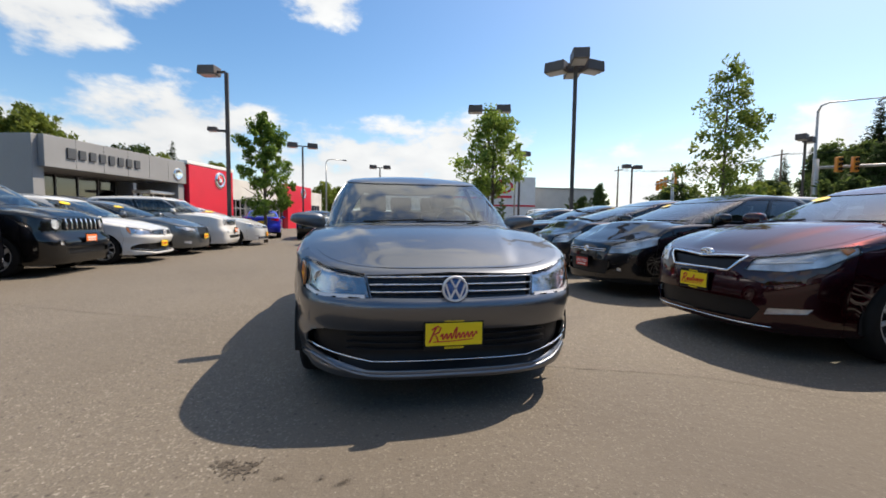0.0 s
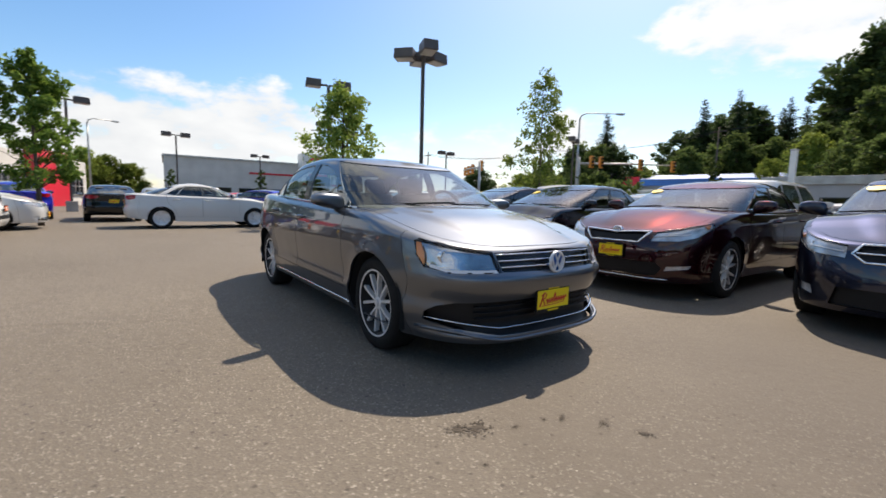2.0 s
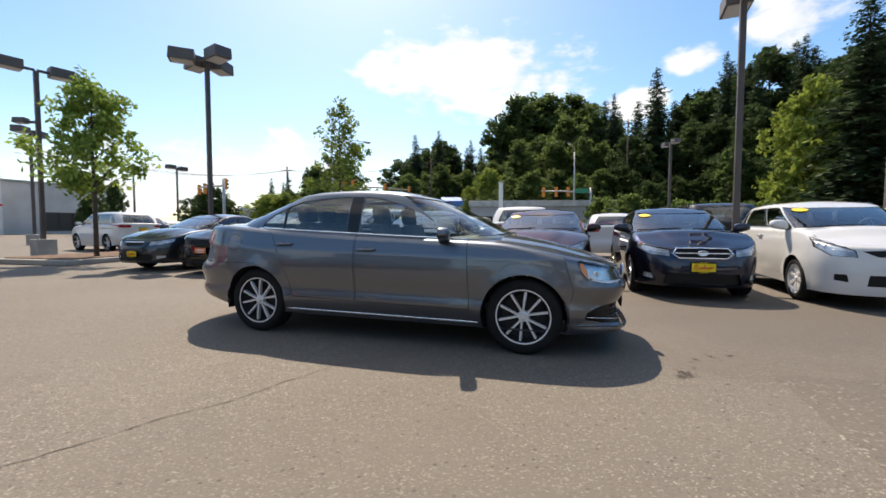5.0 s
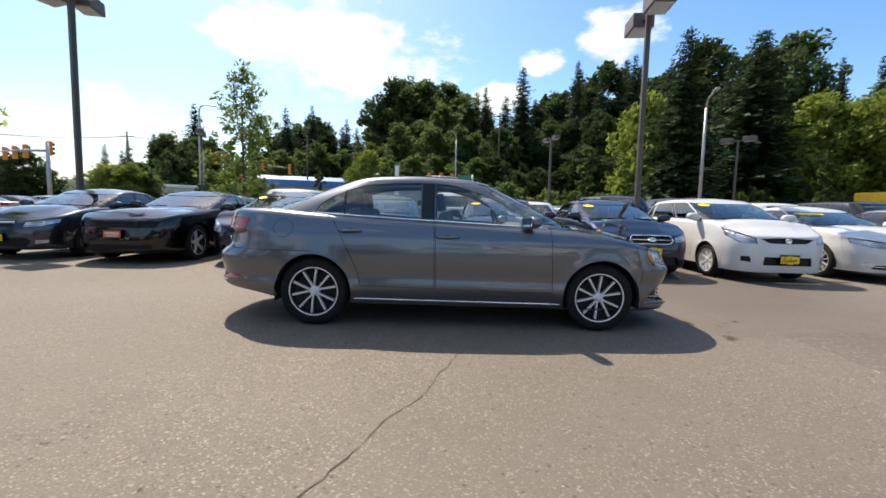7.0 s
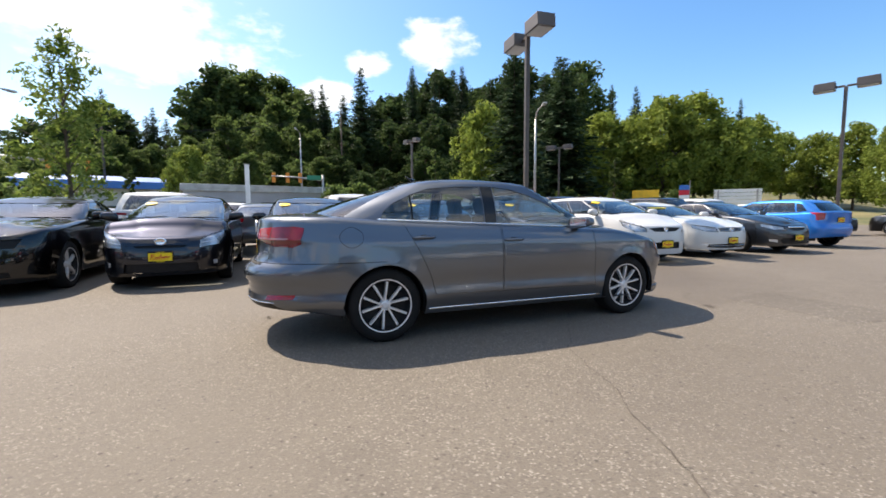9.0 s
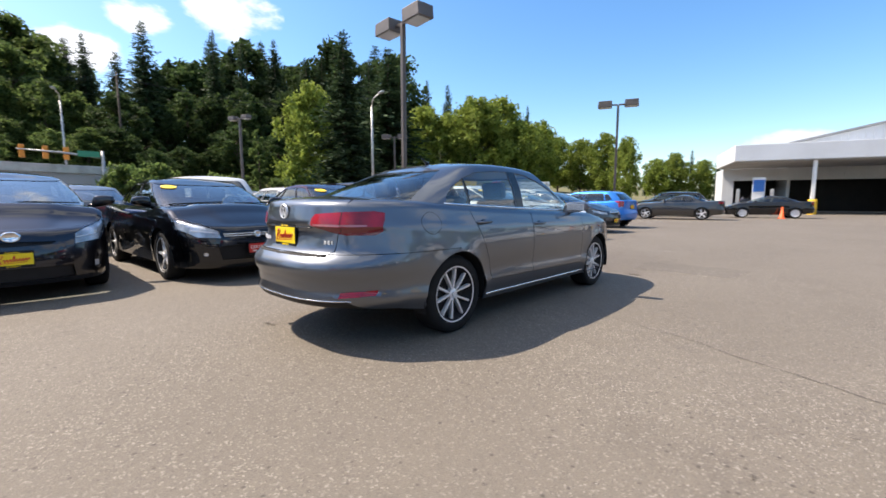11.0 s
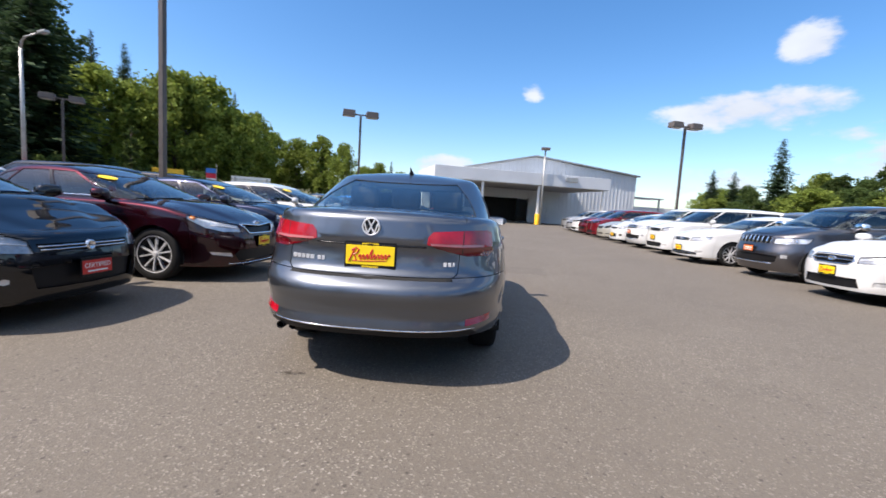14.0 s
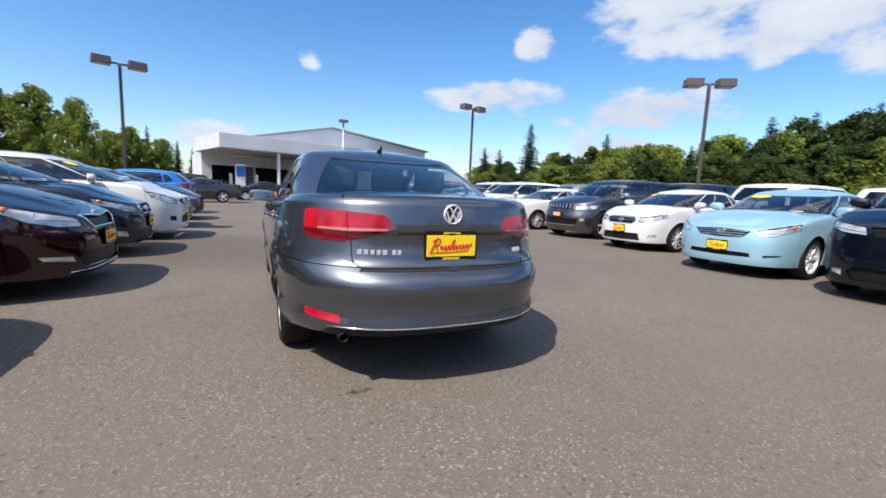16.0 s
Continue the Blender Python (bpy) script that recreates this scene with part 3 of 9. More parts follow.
class CarShape:
    """The body surfaces of one car, front towards -y, from a table of sizes."""

    def __init__(self, s):
        self.s = s
        runs = half_ring(s["w"], s["yf"], s["yr"], s["af"], s["ar"], s.get("nf", 3.2), s.get("nr", 4.0))
        x, y = np.concatenate([r[0] for r in runs]), np.concatenate([r[1] for r in runs])
        u = arc(x, y)
        keep = np.concatenate([[True], np.diff(u) > 1e-7])
        self.x, self.y, self.u = x[keep], y[keep], u[keep]
        tx, ty = np.gradient(self.x, self.u), np.gradient(self.y, self.u)
        ln = np.hypot(tx, ty)
        self.nx, self.ny = ty / ln, -tx / ln
        self.nx[0], self.ny[0], self.nx[-1], self.ny[-1] = 0, -1, 0, 1
        self.zs, self.z0, self.wz = pchip(s["shoulder"]), pchip(s["bottom"]), pchip(s["section"])
        self.fz, self.rz = pchip(s["nose"]), pchip(s["tail"])
        self.crown = pchip(s["crown"])
        self.ya, self.yb = s["yf"] + s["af"], s["yr"] - s["ar"]
        self.rnd = s.get("round", 0.06)
        g = s["cabin"]
        self.base = self.ring3(half_ring(g["bw"], g["by0"], g["by1"], g["baf"], g["bar"], g.get("bnf", 3.0), g.get("bnr", 3.0)))
        self.roof = self.ring3(half_ring(g["rw"], g["ry0"], g["ry1"], g["raf"], g["rar"], g.get("rnf", 3.2), g.get("rnr", 3.2)))
        self.rail, self.rcrown = pchip(g["rail"]), pchip(g["rcrown"])
        self.bulge = g.get("bulge", 0.03)

    @staticmethod
    def ring3(runs):
        out = []
        for x, y in runs:
            u = arc(x, y)
            out.append((u / max(u[-1], 1e-9), x, y))
        return out

    @staticmethod
    def at3(ring, t):
        k = np.clip(np.floor(t), 0, 2).astype(int)
        f = t - k
        x, y = np.zeros_like(t), np.zeros_like(t)
        for i in range(3):
            m = k == i
            if m.any():
                x[m], y[m] = np.interp(f[m], ring[i][0], ring[i][1]), np.interp(f[m], ring[i][0], ring[i][2])
        return x, y

    def lower(self, u, v):
        s = self.s
        u, v = np.asarray(u, float), np.asarray(v, float)
        xn, yn = np.interp(u, self.u, self.x), np.interp(u, self.u, self.y)
        nx, ny = np.interp(u, self.u, self.nx), np.interp(u, self.u, self.ny)
        zt, zb = self.zs(yn), self.z0(yn)
        z = zb + (zt - zb) * v
        x = xn * self.wz(z)
        y = np.where(yn < self.ya, self.ya - (self.ya - yn) * (self.ya - self.fz(z)) / (self.ya - s["yf"]),
                     np.where(yn > self.yb, self.yb + (yn - self.yb) * (self.rz(z) - self.yb) / (s["yr"] - self.yb), yn))
        r = self.rnd
        d = np.clip(r - (zt - z), 0, r)
        ins = r - np.sqrt(np.maximum(r * r - d * d, 0))
        side = np.clip((np.abs(xn) / s["w"] - 0.75) / 0.2, 0, 1)
        for yw in (-s["wb"] / 2, s["wb"] / 2):
            dist = np.hypot(y - yw, z - s["wr"])
            ins = ins - s.get("flare", 0.014) * np.exp(-((dist - s["arch"]) / 0.045) ** 2) * side
        for (yl0, zl0, yl1, zl1, depth, width) in s.get("creases", ()):
            zl = zl0 + (zl1 - zl0) * (y - yl0) / (yl1 - yl0)
            fade = np.clip((y - yl0) / 0.25, 0, 1) * np.clip((yl1 - y) / 0.25, 0, 1)
            ins = ins - depth * np.exp(-np.abs(z - zl) / width) * fade * side
        return x - nx * ins, y - ny * ins, z

    def cap(self, u, v):
        """Bonnet, cowl and deck: v = 0 at the shoulder, 1 at the middle."""
        x, y, z = self.lower(u, np.ones_like(np.asarray(u, float)))
        sft = 1 - np.asarray(v, float)
        return x * sft, y, z + self.crown(y) * (1 - sft ** 2) + self.bonnet_lines(x * sft, y)

    def bonnet_lines(self, x, y):
        """A raised middle of the bonnet between two creases that run from the lamps to the screen."""
        if "hood_lines" not in self.s:
            return 0.0
        y0, x0, y1, x1, rise, soft = self.s["hood_lines"]
        k = np.clip((y - y0) / (y1 - y0), 0, 1)
        edge = x0 + (x1 - x0) * k
        q = np.clip((edge - np.abs(x)) / soft, 0, 1)
        fade = np.clip((y - y0) / 0.25, 0, 1) * np.clip((y1 + 0.25 - y) / 0.25, 0, 1)
        return rise * q * q * (3 - 2 * q) * fade

    def top_z(self, x, y):
        w = np.interp(y, self.y, self.x) * self.wz(self.zs(y)) - self.rnd
        return self.zs(y) + self.crown(y) * (1 - np.clip(np.abs(x) / np.maximum(w, 0.05), 0, 1) ** 2)

    def wall(self, t, v):
        bx, by = self.at3(self.base, t)
        rx, ry = self.at3(self.roof, t)
        bz = self.top_z(bx, by) - 0.02
        rz = self.rail(ry)
        nx, ny = bx / self.s["cabin"]["bw"], np.where(t < 1, -(1 - t), np.where(t > 2, t - 2, 0))
        b = self.bulge * np.sin(np.pi * np.clip(v, 0, 1))
        return bx + (rx - bx) * v + nx * b, by + (ry - by) * v + ny * b, bz + (rz - bz) * v + b * 0.3

    def roof_at(self, t, sft):
        rx, ry = self.at3(self.roof, t)
        return rx * sft, ry, self.rail(ry) + self.rcrown(ry) * (1 - sft ** 2)

    def green(self, t, v):
        t, v = np.asarray(t, float), np.asarray(v, float)
        one = np.ones_like(t)
        w = np.array(self.wall(t, np.minimum(v, 0.9)))
        r = np.array(self.roof_at(t, np.clip(2 - v, 0, 0.9)))
        a, c, e = np.array(self.wall(t, 0.9 * one)), np.array(self.roof_at(t, 0.9 * one)), np.array(self.wall(t, one))
        k = np.clip((v - 0.9) / 0.2, 0, 1)
        fil = a * (1 - k) ** 2 + 2 * e * k * (1 - k) + c * k ** 2
        return tuple(np.where(v <= 0.9, w, np.where(v >= 1.1, r, fil)))


def ribbon(points, normals, wide, high, closed=False, up=None):
    """A flat bar along points, lying on the surface whose normals are given."""
    vs, fs = [], []
    n = len(points)
    P = [Vector(p) for p in points]
    for i in range(n):
        d = (P[(i + 1) % n if closed else min(i + 1, n - 1)] - P[(i - 1) % n if closed else max(i - 1, 0)]).normalized()
        nn = Vector(normals[i]).normalized()
        s = d.cross(nn).normalized()
        for a, b in ((-1, 0), (-0.7, 1), (0.7, 1), (1, 0)):
            vs.append(P[i] + s * a * wide / 2 + nn * (b * high - 0.002))
    m = n if closed else n - 1
    for i in range(m):
        j = (i + 1) % n
        for q in range(4):
            r = (q + 1) % 4
            fs.append((i * 4 + q, i * 4 + r, j * 4 + r, j * 4 + q))
    if not closed:
        fs += [(3, 2, 1, 0), tuple((n - 1) * 4 + q for q in range(4))]
    return vs, fs


def mirror_x(vs):
    return [(-v[0], v[1], v[2]) for v in vs]


def flipped(fs):
    return [tuple(reversed(f)) for f in fs]


SHARED = {}


def wheel_meshes(key, r, wide, rim_r, spokes, style, face, pocket):
    """Tyre, rim and disc of one wheel, outer face towards +x."""
    if key in SHARED:
        return SHARED[key]
    h = wide / 2
    tyre = [(rim_r, -h * 0.86), (rim_r + 0.012, -h * 0.98), (r - 0.035, -h), (r - 0.012, -h * 0.9), (r, -h * 0.66), (r, h * 0.66), (r - 0.012, h * 0.9), (r - 0.035, h),
            (rim_r + 0.03, h * 1.02), (rim_r + 0.012, h * 0.98), (rim_r, h * 0.86)]
    tv, tf = lathe(tyre, 40)
    bm = bmesh.new()
    barrel = [(rim_r + 0.004, h * 0.9), (rim_r - 0.008, h * 0.92), (rim_r - 0.016, h * 0.80), (rim_r - 0.026, h * 0.42), (rim_r - 0.05, h * 0.30), (0.05, h * 0.36)]
    bv, bf = lathe(barrel, 40)
    sv, sf = list(bv), [tuple(f) for f in bf]
    outv, outf = [], []

    def spoke(a, w0, w1, x0, x1, r0, r1, vs, fs):
        """One tapered spoke from the hub to the barrel."""
        ca, sa = math.cos(a), math.sin(a)
        i = len(vs)
        for rr, ww, xx in ((r0, w0, x0), ((r0 + r1) / 2, (w0 + w1) / 2 * 0.92, (x0 + x1) / 2 + 0.006), (r1, w1, x1)):
            for sgn, dx in ((-1, -0.028), (-0.78, 0), (0.78, 0), (1, -0.028)):
                y, z = rr * ca - sgn * ww / 2 * sa, rr * sa + sgn * ww / 2 * ca
                vs.append((xx + dx, y, z))
        for q in range(2):
            for p in range(3):
                fs.append((i + q * 4 + p, i + q * 4 + p + 1, i + q * 4 + 4 + p + 1, i + q * 4 + 4 + p))

    def blade(a0, a1, w0, w1, x0, x1, r0, r1, vs, fs):
        """One flat-faced spoke that leans from its foot at angle a0 to its end at a1."""
        i = len(vs)
        p0, p1 = Vector((r0 * math.cos(a0), r0 * math.sin(a0))), Vector((r1 * math.cos(a1), r1 * math.sin(a1)))
        d = (p1 - p0).normalized()
        nrm = Vector((-d.y, d.x))
        for k_ in (0.0, 0.5, 1.0):
            p, ww, xx = p0.lerp(p1, k_), w0 + (w1 - w0) * k_, x0 + (x1 - x0) * k_ + 0.004 * (k_ == 0.5)
            for sgn, dx in ((-1.15, -0.030), (-1, -0.003), (-0.86, 0), (0.86, 0), (1, -0.003), (1.15, -0.030)):
                q = p + nrm * (sgn * ww / 2)
                vs.append((xx + dx, q.x, q.y))
        for q in range(2):
            for p in range(5):
                fs.append((i + q * 6 + p, i + q * 6 + p + 1, i + q * 6 + 6 + p + 1, i + q * 6 + 6 + p))

    fx = h * 0.80
    for k in range(spokes):
        a = 2 * math.pi * k / spokes + math.pi / 2
        if style == "twin":
            for off in (-1, 1):
                blade(a + off * 0.10, a + off * 0.305, 0.015, 0.021, fx - 0.010, fx - 0.002, 0.034, rim_r - 0.004, outv, outf)
        elif style == "split":
            spoke(a, 0.050, 0.026, fx - 0.016, fx - 0.004, 0.035, rim_r - 0.006, outv, outf)
        elif style == "wide":
            spoke(a, 0.058, 0.072, fx - 0.014, fx - 0.004, 0.04, rim_r - 0.006, outv, outf)
        else:
            spoke(a, 0.045, 0.052, fx - 0.016, fx - 0.006, 0.04, rim_r - 0.006, outv, outf)
    k_h = 0.72 if style == "twin" else 1.0
    hub = [(0.001, fx + 0.002), (0.030 * k_h, fx + 0.002), (0.034 * k_h, fx - 0.006), (0.062 * k_h, fx - 0.012), (0.070 * k_h, fx - 0.045)]
    hv, hf = lathe(hub, 24)
    i = len(outv)
    outv += hv
    outf += [tuple(q + i for q in f) for f in hf]
    lip = [(rim_r + 0.006, h * 0.86), (rim_r + 0.006, h * 0.945), (rim_r - 0.005, h * 0.93), (rim_r - 0.009, h * 0.8)]
    lv, lf = lathe(lip, 40)
    lip_v, lip_f = outv, outf
    i = len(lip_v)
    lip_v += lv
    lip_f += [tuple(q + i for q in f) for f in lf]
    dv, df = lathe([(0.001, 0.0), (0.07, 0.02), (0.075, 0.0), (rim_r * 0.66, 0.0), (rim_r * 0.66, -0.02), (0.001, -0.02)], 28)
    made = []
    for nm, vs, fs, mat in (("tyre", tv, tf, RUBBER), ("rim", outv, outf, face), ("barrel", sv, sf, pocket), ("wheel", dv, df, DISC)):
        me = bpy.data.meshes.new(nm)
        me.from_pydata(vs, [], fs)
        me.materials.append(mat)
        me.polygons.foreach_set("use_smooth", [nm in ("tyre", "barrel")] * len(me.polygons))
        bmf = bmesh.new()
        bmf.from_mesh(me)
        bmesh.ops.recalc_face_normals(bmf, faces=bmf.faces[:])
        bmf.to_mesh(me)
        bmf.free()
        made.append(me)
    bm.free()
    SHARED[key] = made
    return made


def add_wheel(car, key, x, y, r, wide, rim_r, spokes, style, face, pocket, turn=0.0):
    tyre, rim, barrel, disc = wheel_meshes(key, r, wide, rim_r, spokes, style, face, pocket)
    w = new("wheel", disc)
    w.parent = car
    sgn = 1 if x > 0 else -1
    w.matrix_basis = pose(x, y, r, turn, 0, 0 if sgn > 0 else 180)
    for nm, me in (("tyre", tyre), ("rim", rim), ("rim_barrel", barrel)):
        o = new(nm, me)
        o.parent = w


def seat_bm(bm, x, y, z, w=0.5, bench=False):
    box_bm(w, 0.5, 0.16, (x, y, z), 0.05, bm=bm)
    box_bm(w * 0.96, 0.14, 0.60, (x, y + 0.30, z + 0.32), 0.05, Matrix.Rotation(radians(-16), 4, "X"), bm=bm)
    for hx in ((x,) if not bench else (x - w * 0.3, x, x + w * 0.3)):
        box_bm(0.26, 0.10, 0.18, (hx, y + 0.42, z + 0.70), 0.04, Matrix.Rotation(radians(-12), 4, "X"), bm=bm)


def plate(car, x, y, z, tilt, spin, kind, name="dealer_plate"):
    """A dealer's plate in a black frame with bars for its script; it faces -y before spin."""
    colour, ink = {"yellow": (YELLOW, SIGN_RED), "red": (SIGN_RED, WHITE), "orange": (SIGN_ORANGE, WHITE)}[kind]
    m = pose(x, y, z, tilt, 0, spin)
    frame_bm = box_bm(0.318, 0.012, 0.168, (0, 0, 0), 0.004)
    o = part(name, frame_bm, BLACK, car)
    o.matrix_basis = m
    face_ob = part("plate_face", box_bm(0.300, 0.006, 0.118, (0, -0.006, 0.0), 0.002), colour, o)
    bm = bmesh.new()
    if kind == "yellow":
        # a slanted run of script-like strokes: a tall first loop, then a wave with two ascenders
        def stroke(pts, rad):
            tube([(x_ + 0.30 * z_, -0.0095, z_) for x_, z_ in pts], rad, 6, bm)

        stroke([(-0.118, -0.040), (-0.112, 0.0), (-0.106, 0.036)], 0.0048)
        stroke([(-0.124, 0.026), (-0.10, 0.044), (-0.080, 0.034), (-0.084, 0.012), (-0.104, 0.002), (-0.088, -0.012), (-0.074, -0.034)], 0.0045)
        wave = []
        for k in range(57):
            u = k / 56
            tall = 0.030 if k in (20, 21, 22) else 0.0
            wave.append((-0.068 + 0.188 * u, -0.012 + 0.016 * math.sin(u * 2 * math.pi * 8.5) + tall + 0.010 * u))
        stroke(wave, 0.0040)
        stroke([(-0.10, -0.038), (0.0, -0.036), (0.11, -0.028)], 0.0026)
        part("script_mark", bm, ink, o)
        for cz in (0.070, -0.070):
            ticks = bmesh.new()
            for k in range(9):
                box_bm(0.0075, 0.003, 0.011, (-0.046 + 0.0115 * k, -0.008, cz), 0, bm=ticks)
            part("frame_lettering_bar", ticks, YELLOW, o)
    elif kind == "red":
        bm.free()
        cu = bpy.data.curves.new("plate_text", "FONT")
        cu.body, cu.size, cu.align_x, cu.align_y, cu.extrude = "CERTIFIED", 0.058, "CENTER", "CENTER", 0.001
        tmp = new("tmp", cu)
        me = bpy.data.meshes.new_from_object(tmp)
        bpy.data.objects.remove(tmp)
        me.materials.clear()
        me.materials.append(ink)
        t = new("plate_lettering", me)
        t.parent = o
        t.matrix_basis = pose(0, -0.011, 0.012, 90, 0, 0)
        part("small_print_bar", box_bm(0.20, 0.003, 0.014, (0, -0.0105, -0.035), 0), ink, o)
    else:
        for k in range(7):
            box_bm(0.022, 0.003, 0.036, (-0.105 + k * 0.035, -0.0105, 0.01), 0, bm=bm)
        box_bm(0.20, 0.003, 0.014, (0, -0.0105, -0.035), 0, bm=bm)
        part("lettering_mark", bm, ink, o)
    return o


def mirror_shell(side, at, mat, size=1.0, wide=1.0):
    """A rounded door-mirror housing, narrow outwards, on its foot."""
    bm = bmesh.new()
    bmesh.ops.create_icosphere(bm, subdivisions=3, radius=1.0)
    for v in bm.verts:
        p = v.co
        p.x, p.y, p.z = [math.copysign(abs(c) ** 0.62, c) for c in p]
        back = max(0.0, p.y)
        p.x *= 0.122 * size * wide * (1 - 0.12 * p.z)
        p.z = p.z * (0.070 if p.z > 0 else 0.078) * size / wide ** 0.6 * (1 - 0.18 * (p.x / 0.115) * side) + 0.012 * side * p.x / 0.115
        p.y = min(p.y * (0.055 if p.y > 0 else 0.085), 0.030) * size
    bm.transform(Matrix.Translation(at) @ Matrix.Rotation(radians(-14 * side), 4, "Z"))
    return bm


def pieces(got):
    """The unconnected pieces of a panel, the largest first; crumbs stay with the largest."""
    vs, fs = got[0], got[1]
    root = {}

    def find(k):
        while root.setdefault(k, k) != k:
            root[k] = root[root[k]]
            k = root[k]
        return k

    keys = [tuple(round(float(c), 4) for c in v) for v in vs]
    for f in fs:
        for q in f[1:]:
            root[find(keys[f[0]])] = find(keys[q])
    sets = {}
    for f in fs:
        sets.setdefault(find(keys[f[0]]), []).append(f)
    groups_ = sorted(sets.values(), key=len, reverse=True)
    for g_ in groups_[1:]:
        if len(g_) < 6:
            groups_[0].extend(g_)
    out = []
    for g_ in [q for i, q in enumerate(groups_) if i == 0 or len(q) >= 6]:
        used = sorted({q for f in g_ for q in f})
        at = {q: i for i, q in enumerate(used)}
        out.append((np.array([vs[q] for q in used]), [tuple(at[q] for q in f) for f in g_]))
    return out


def build_car(name, s, label, colour, metal=0.6, plate_kind="yellow", hero=False):
    """A whole car as an Empty with its parts; returns the Empty at the car's middle on the ground."""
    c = CarShape(s)
    car = new(name)
    car.empty_display_size = 0.3
    tagged(car, label, "car", s.get("group", "parked cars"))
    paint_parts = []

    def put(nm, got, mat, lab="", parent=None):
        if got is None:
            return None
        o = mesh_ob(nm, got[0], got[1], mat, parent or car, lab)
        if mat is PAINT:
            o.color = (*colour, metal)
            paint_parts.append(o)
        return o

    # ---- lower body
    U = c.u[-1]
    n_u = 112 if hero else 60
    vs = np.unique(np.concatenate([np.linspace(0, 0.9, 22 if hero else 11), np.linspace(0.9, 1, 8 if hero else 5)]))
    sheet = Sheet(c.lower, list(np.linspace(0, U, n_u)), list(vs))
    yz, xz = [1, 2], [0, 2]
    us = (U * 0.16, U * 0.86)

    def front(poly):
        return sheet.locate(dense(poly, 0.12), xz, 0, U * 0.30)

    def rear(poly):
        return sheet.locate(dense(poly, 0.12), xz, U * 0.74, U)

    def side(poly, step=0.16):
        return sheet.locate(dense(poly, step), yz, *us)

    def stretch_low(poly):
        return [(u, v if v > 0.004 else -0.02) for u, v in poly]

    wr, arch = s["wr"], s["arch"]
    for yw in (-s["wb"] / 2, s["wb"] / 2):
        k = 26 if hero else 20
        pts = [(yw + arch * math.cos(a), wr + arch * math.sin(a)) for a in np.linspace(radians(-18), radians(198), k)]
        sheet.cut(stretch_low(side([(p[0], max(p[1], 0.0)) for p in pts], 0.5)), "arch")
    for nm, poly in s.get("front", {}).items():
        sheet.cut(front(poly), nm, only=(0,))
    for nm, poly in s.get("rear", {}).items():
        sheet.cut(rear(poly), nm, only=(0,))
    for nm, poly in s.get("corner", {}).items():
        # outlines on the front corner, in the side view
        sheet.cut(sheet.locate(dense(poly, 0.1), yz, U * 0.02, U * 0.42), nm, only=(0,))
    for nm, poly in s.get("rear_corner", {}).items():
        sheet.cut(sheet.locate(dense(poly, 0.1), yz, U * 0.62, U * 0.985), nm, only=(0,))
    for nm, poly in s.get("doors", {}).items():
        sheet.cut(side(poly), nm + "_gap", only=(0,))
        sheet.cut(side(shrink(poly, 0.0045)), nm, only=(sheet.tags[nm + "_gap"],))
    for nm, poly in s.get("rear_doors", {}).items():
        sheet.cut(rear(poly), nm + "_gap", only=(0,))
        sheet.cut(rear(shrink(poly, 0.005)), nm, only=(sheet.tags[nm + "_gap"],))
    uf = float(np.interp(s["seam_f"], c.y, c.u))
    ur = float(np.interp(s["seam_r"], c.y, c.u))
    gap = 0.004
    sheet.cut([(uf - gap, -0.1), (uf, -0.1), (uf, 1.1), (uf - gap, 1.1)], "seam", only=(0,))
    if "tail_seam" in s:
        # the rear bumper ends in a level seam between the wheel arch and the lamps
        uu = np.linspace(float(np.interp(s["wb"] / 2, c.y, c.u)), U + 0.02, 34)
        yy = np.interp(np.minimum(uu, U), c.u, c.y)
        vz = [(s["tail_seam"] - c.z0(y_)) / (c.zs(y_) - c.z0(y_)) for y_ in yy]
        low_edge = [(float(u_), float(v_)) for u_, v_ in zip(uu, vz)]
        sheet.cut(low_edge + [(u_, v_ + 0.006) for u_, v_ in reversed(low_edge)], "seam", only=(0,))
        sheet.cut([(low_edge[0][0], -0.1)] + low_edge + [(low_edge[-1][0], -0.1)], "rear_bumper", only=(0,))
        ur = U + 1
    else:
        sheet.cut([(ur, -0.1), (ur + gap, -0.1), (ur + gap, 1.1), (ur, 1.1)], "seam", only=(0,))
    sheet.tag_where("front_bumper", lambda u, v: u < uf)
    sheet.tag_where("rear_bumper", lambda u, v: u > ur)
    sheet.tag_where("side_panel", lambda u, v: True)
    for i, piece in enumerate(pieces(sheet.panel("front_bumper"))):
        put("bumper_corner" if i else "front_bumper", piece, PAINT)
    put("rear_bumper", sheet.panel("rear_bumper"), PAINT)
    for sgn in (1, -1):
        put("body_side", sheet.panel("side_panel", sgn), PAINT)
        for nm in s.get("doors", {}):
            put(nm, sheet.panel(nm, sgn), PAINT)
    for nm in s.get("rear_doors", {}):
        put(nm, sheet.panel(nm), PAINT)
    for nm, (mat, off, lab, both) in s.get("skins", {}).items():
        for sgn in (("both",) if both else (1, -1)):
            o = put(nm, sheet.panel(nm, sgn, off, 0.03 if off < 0 else 0.01), mat, lab)
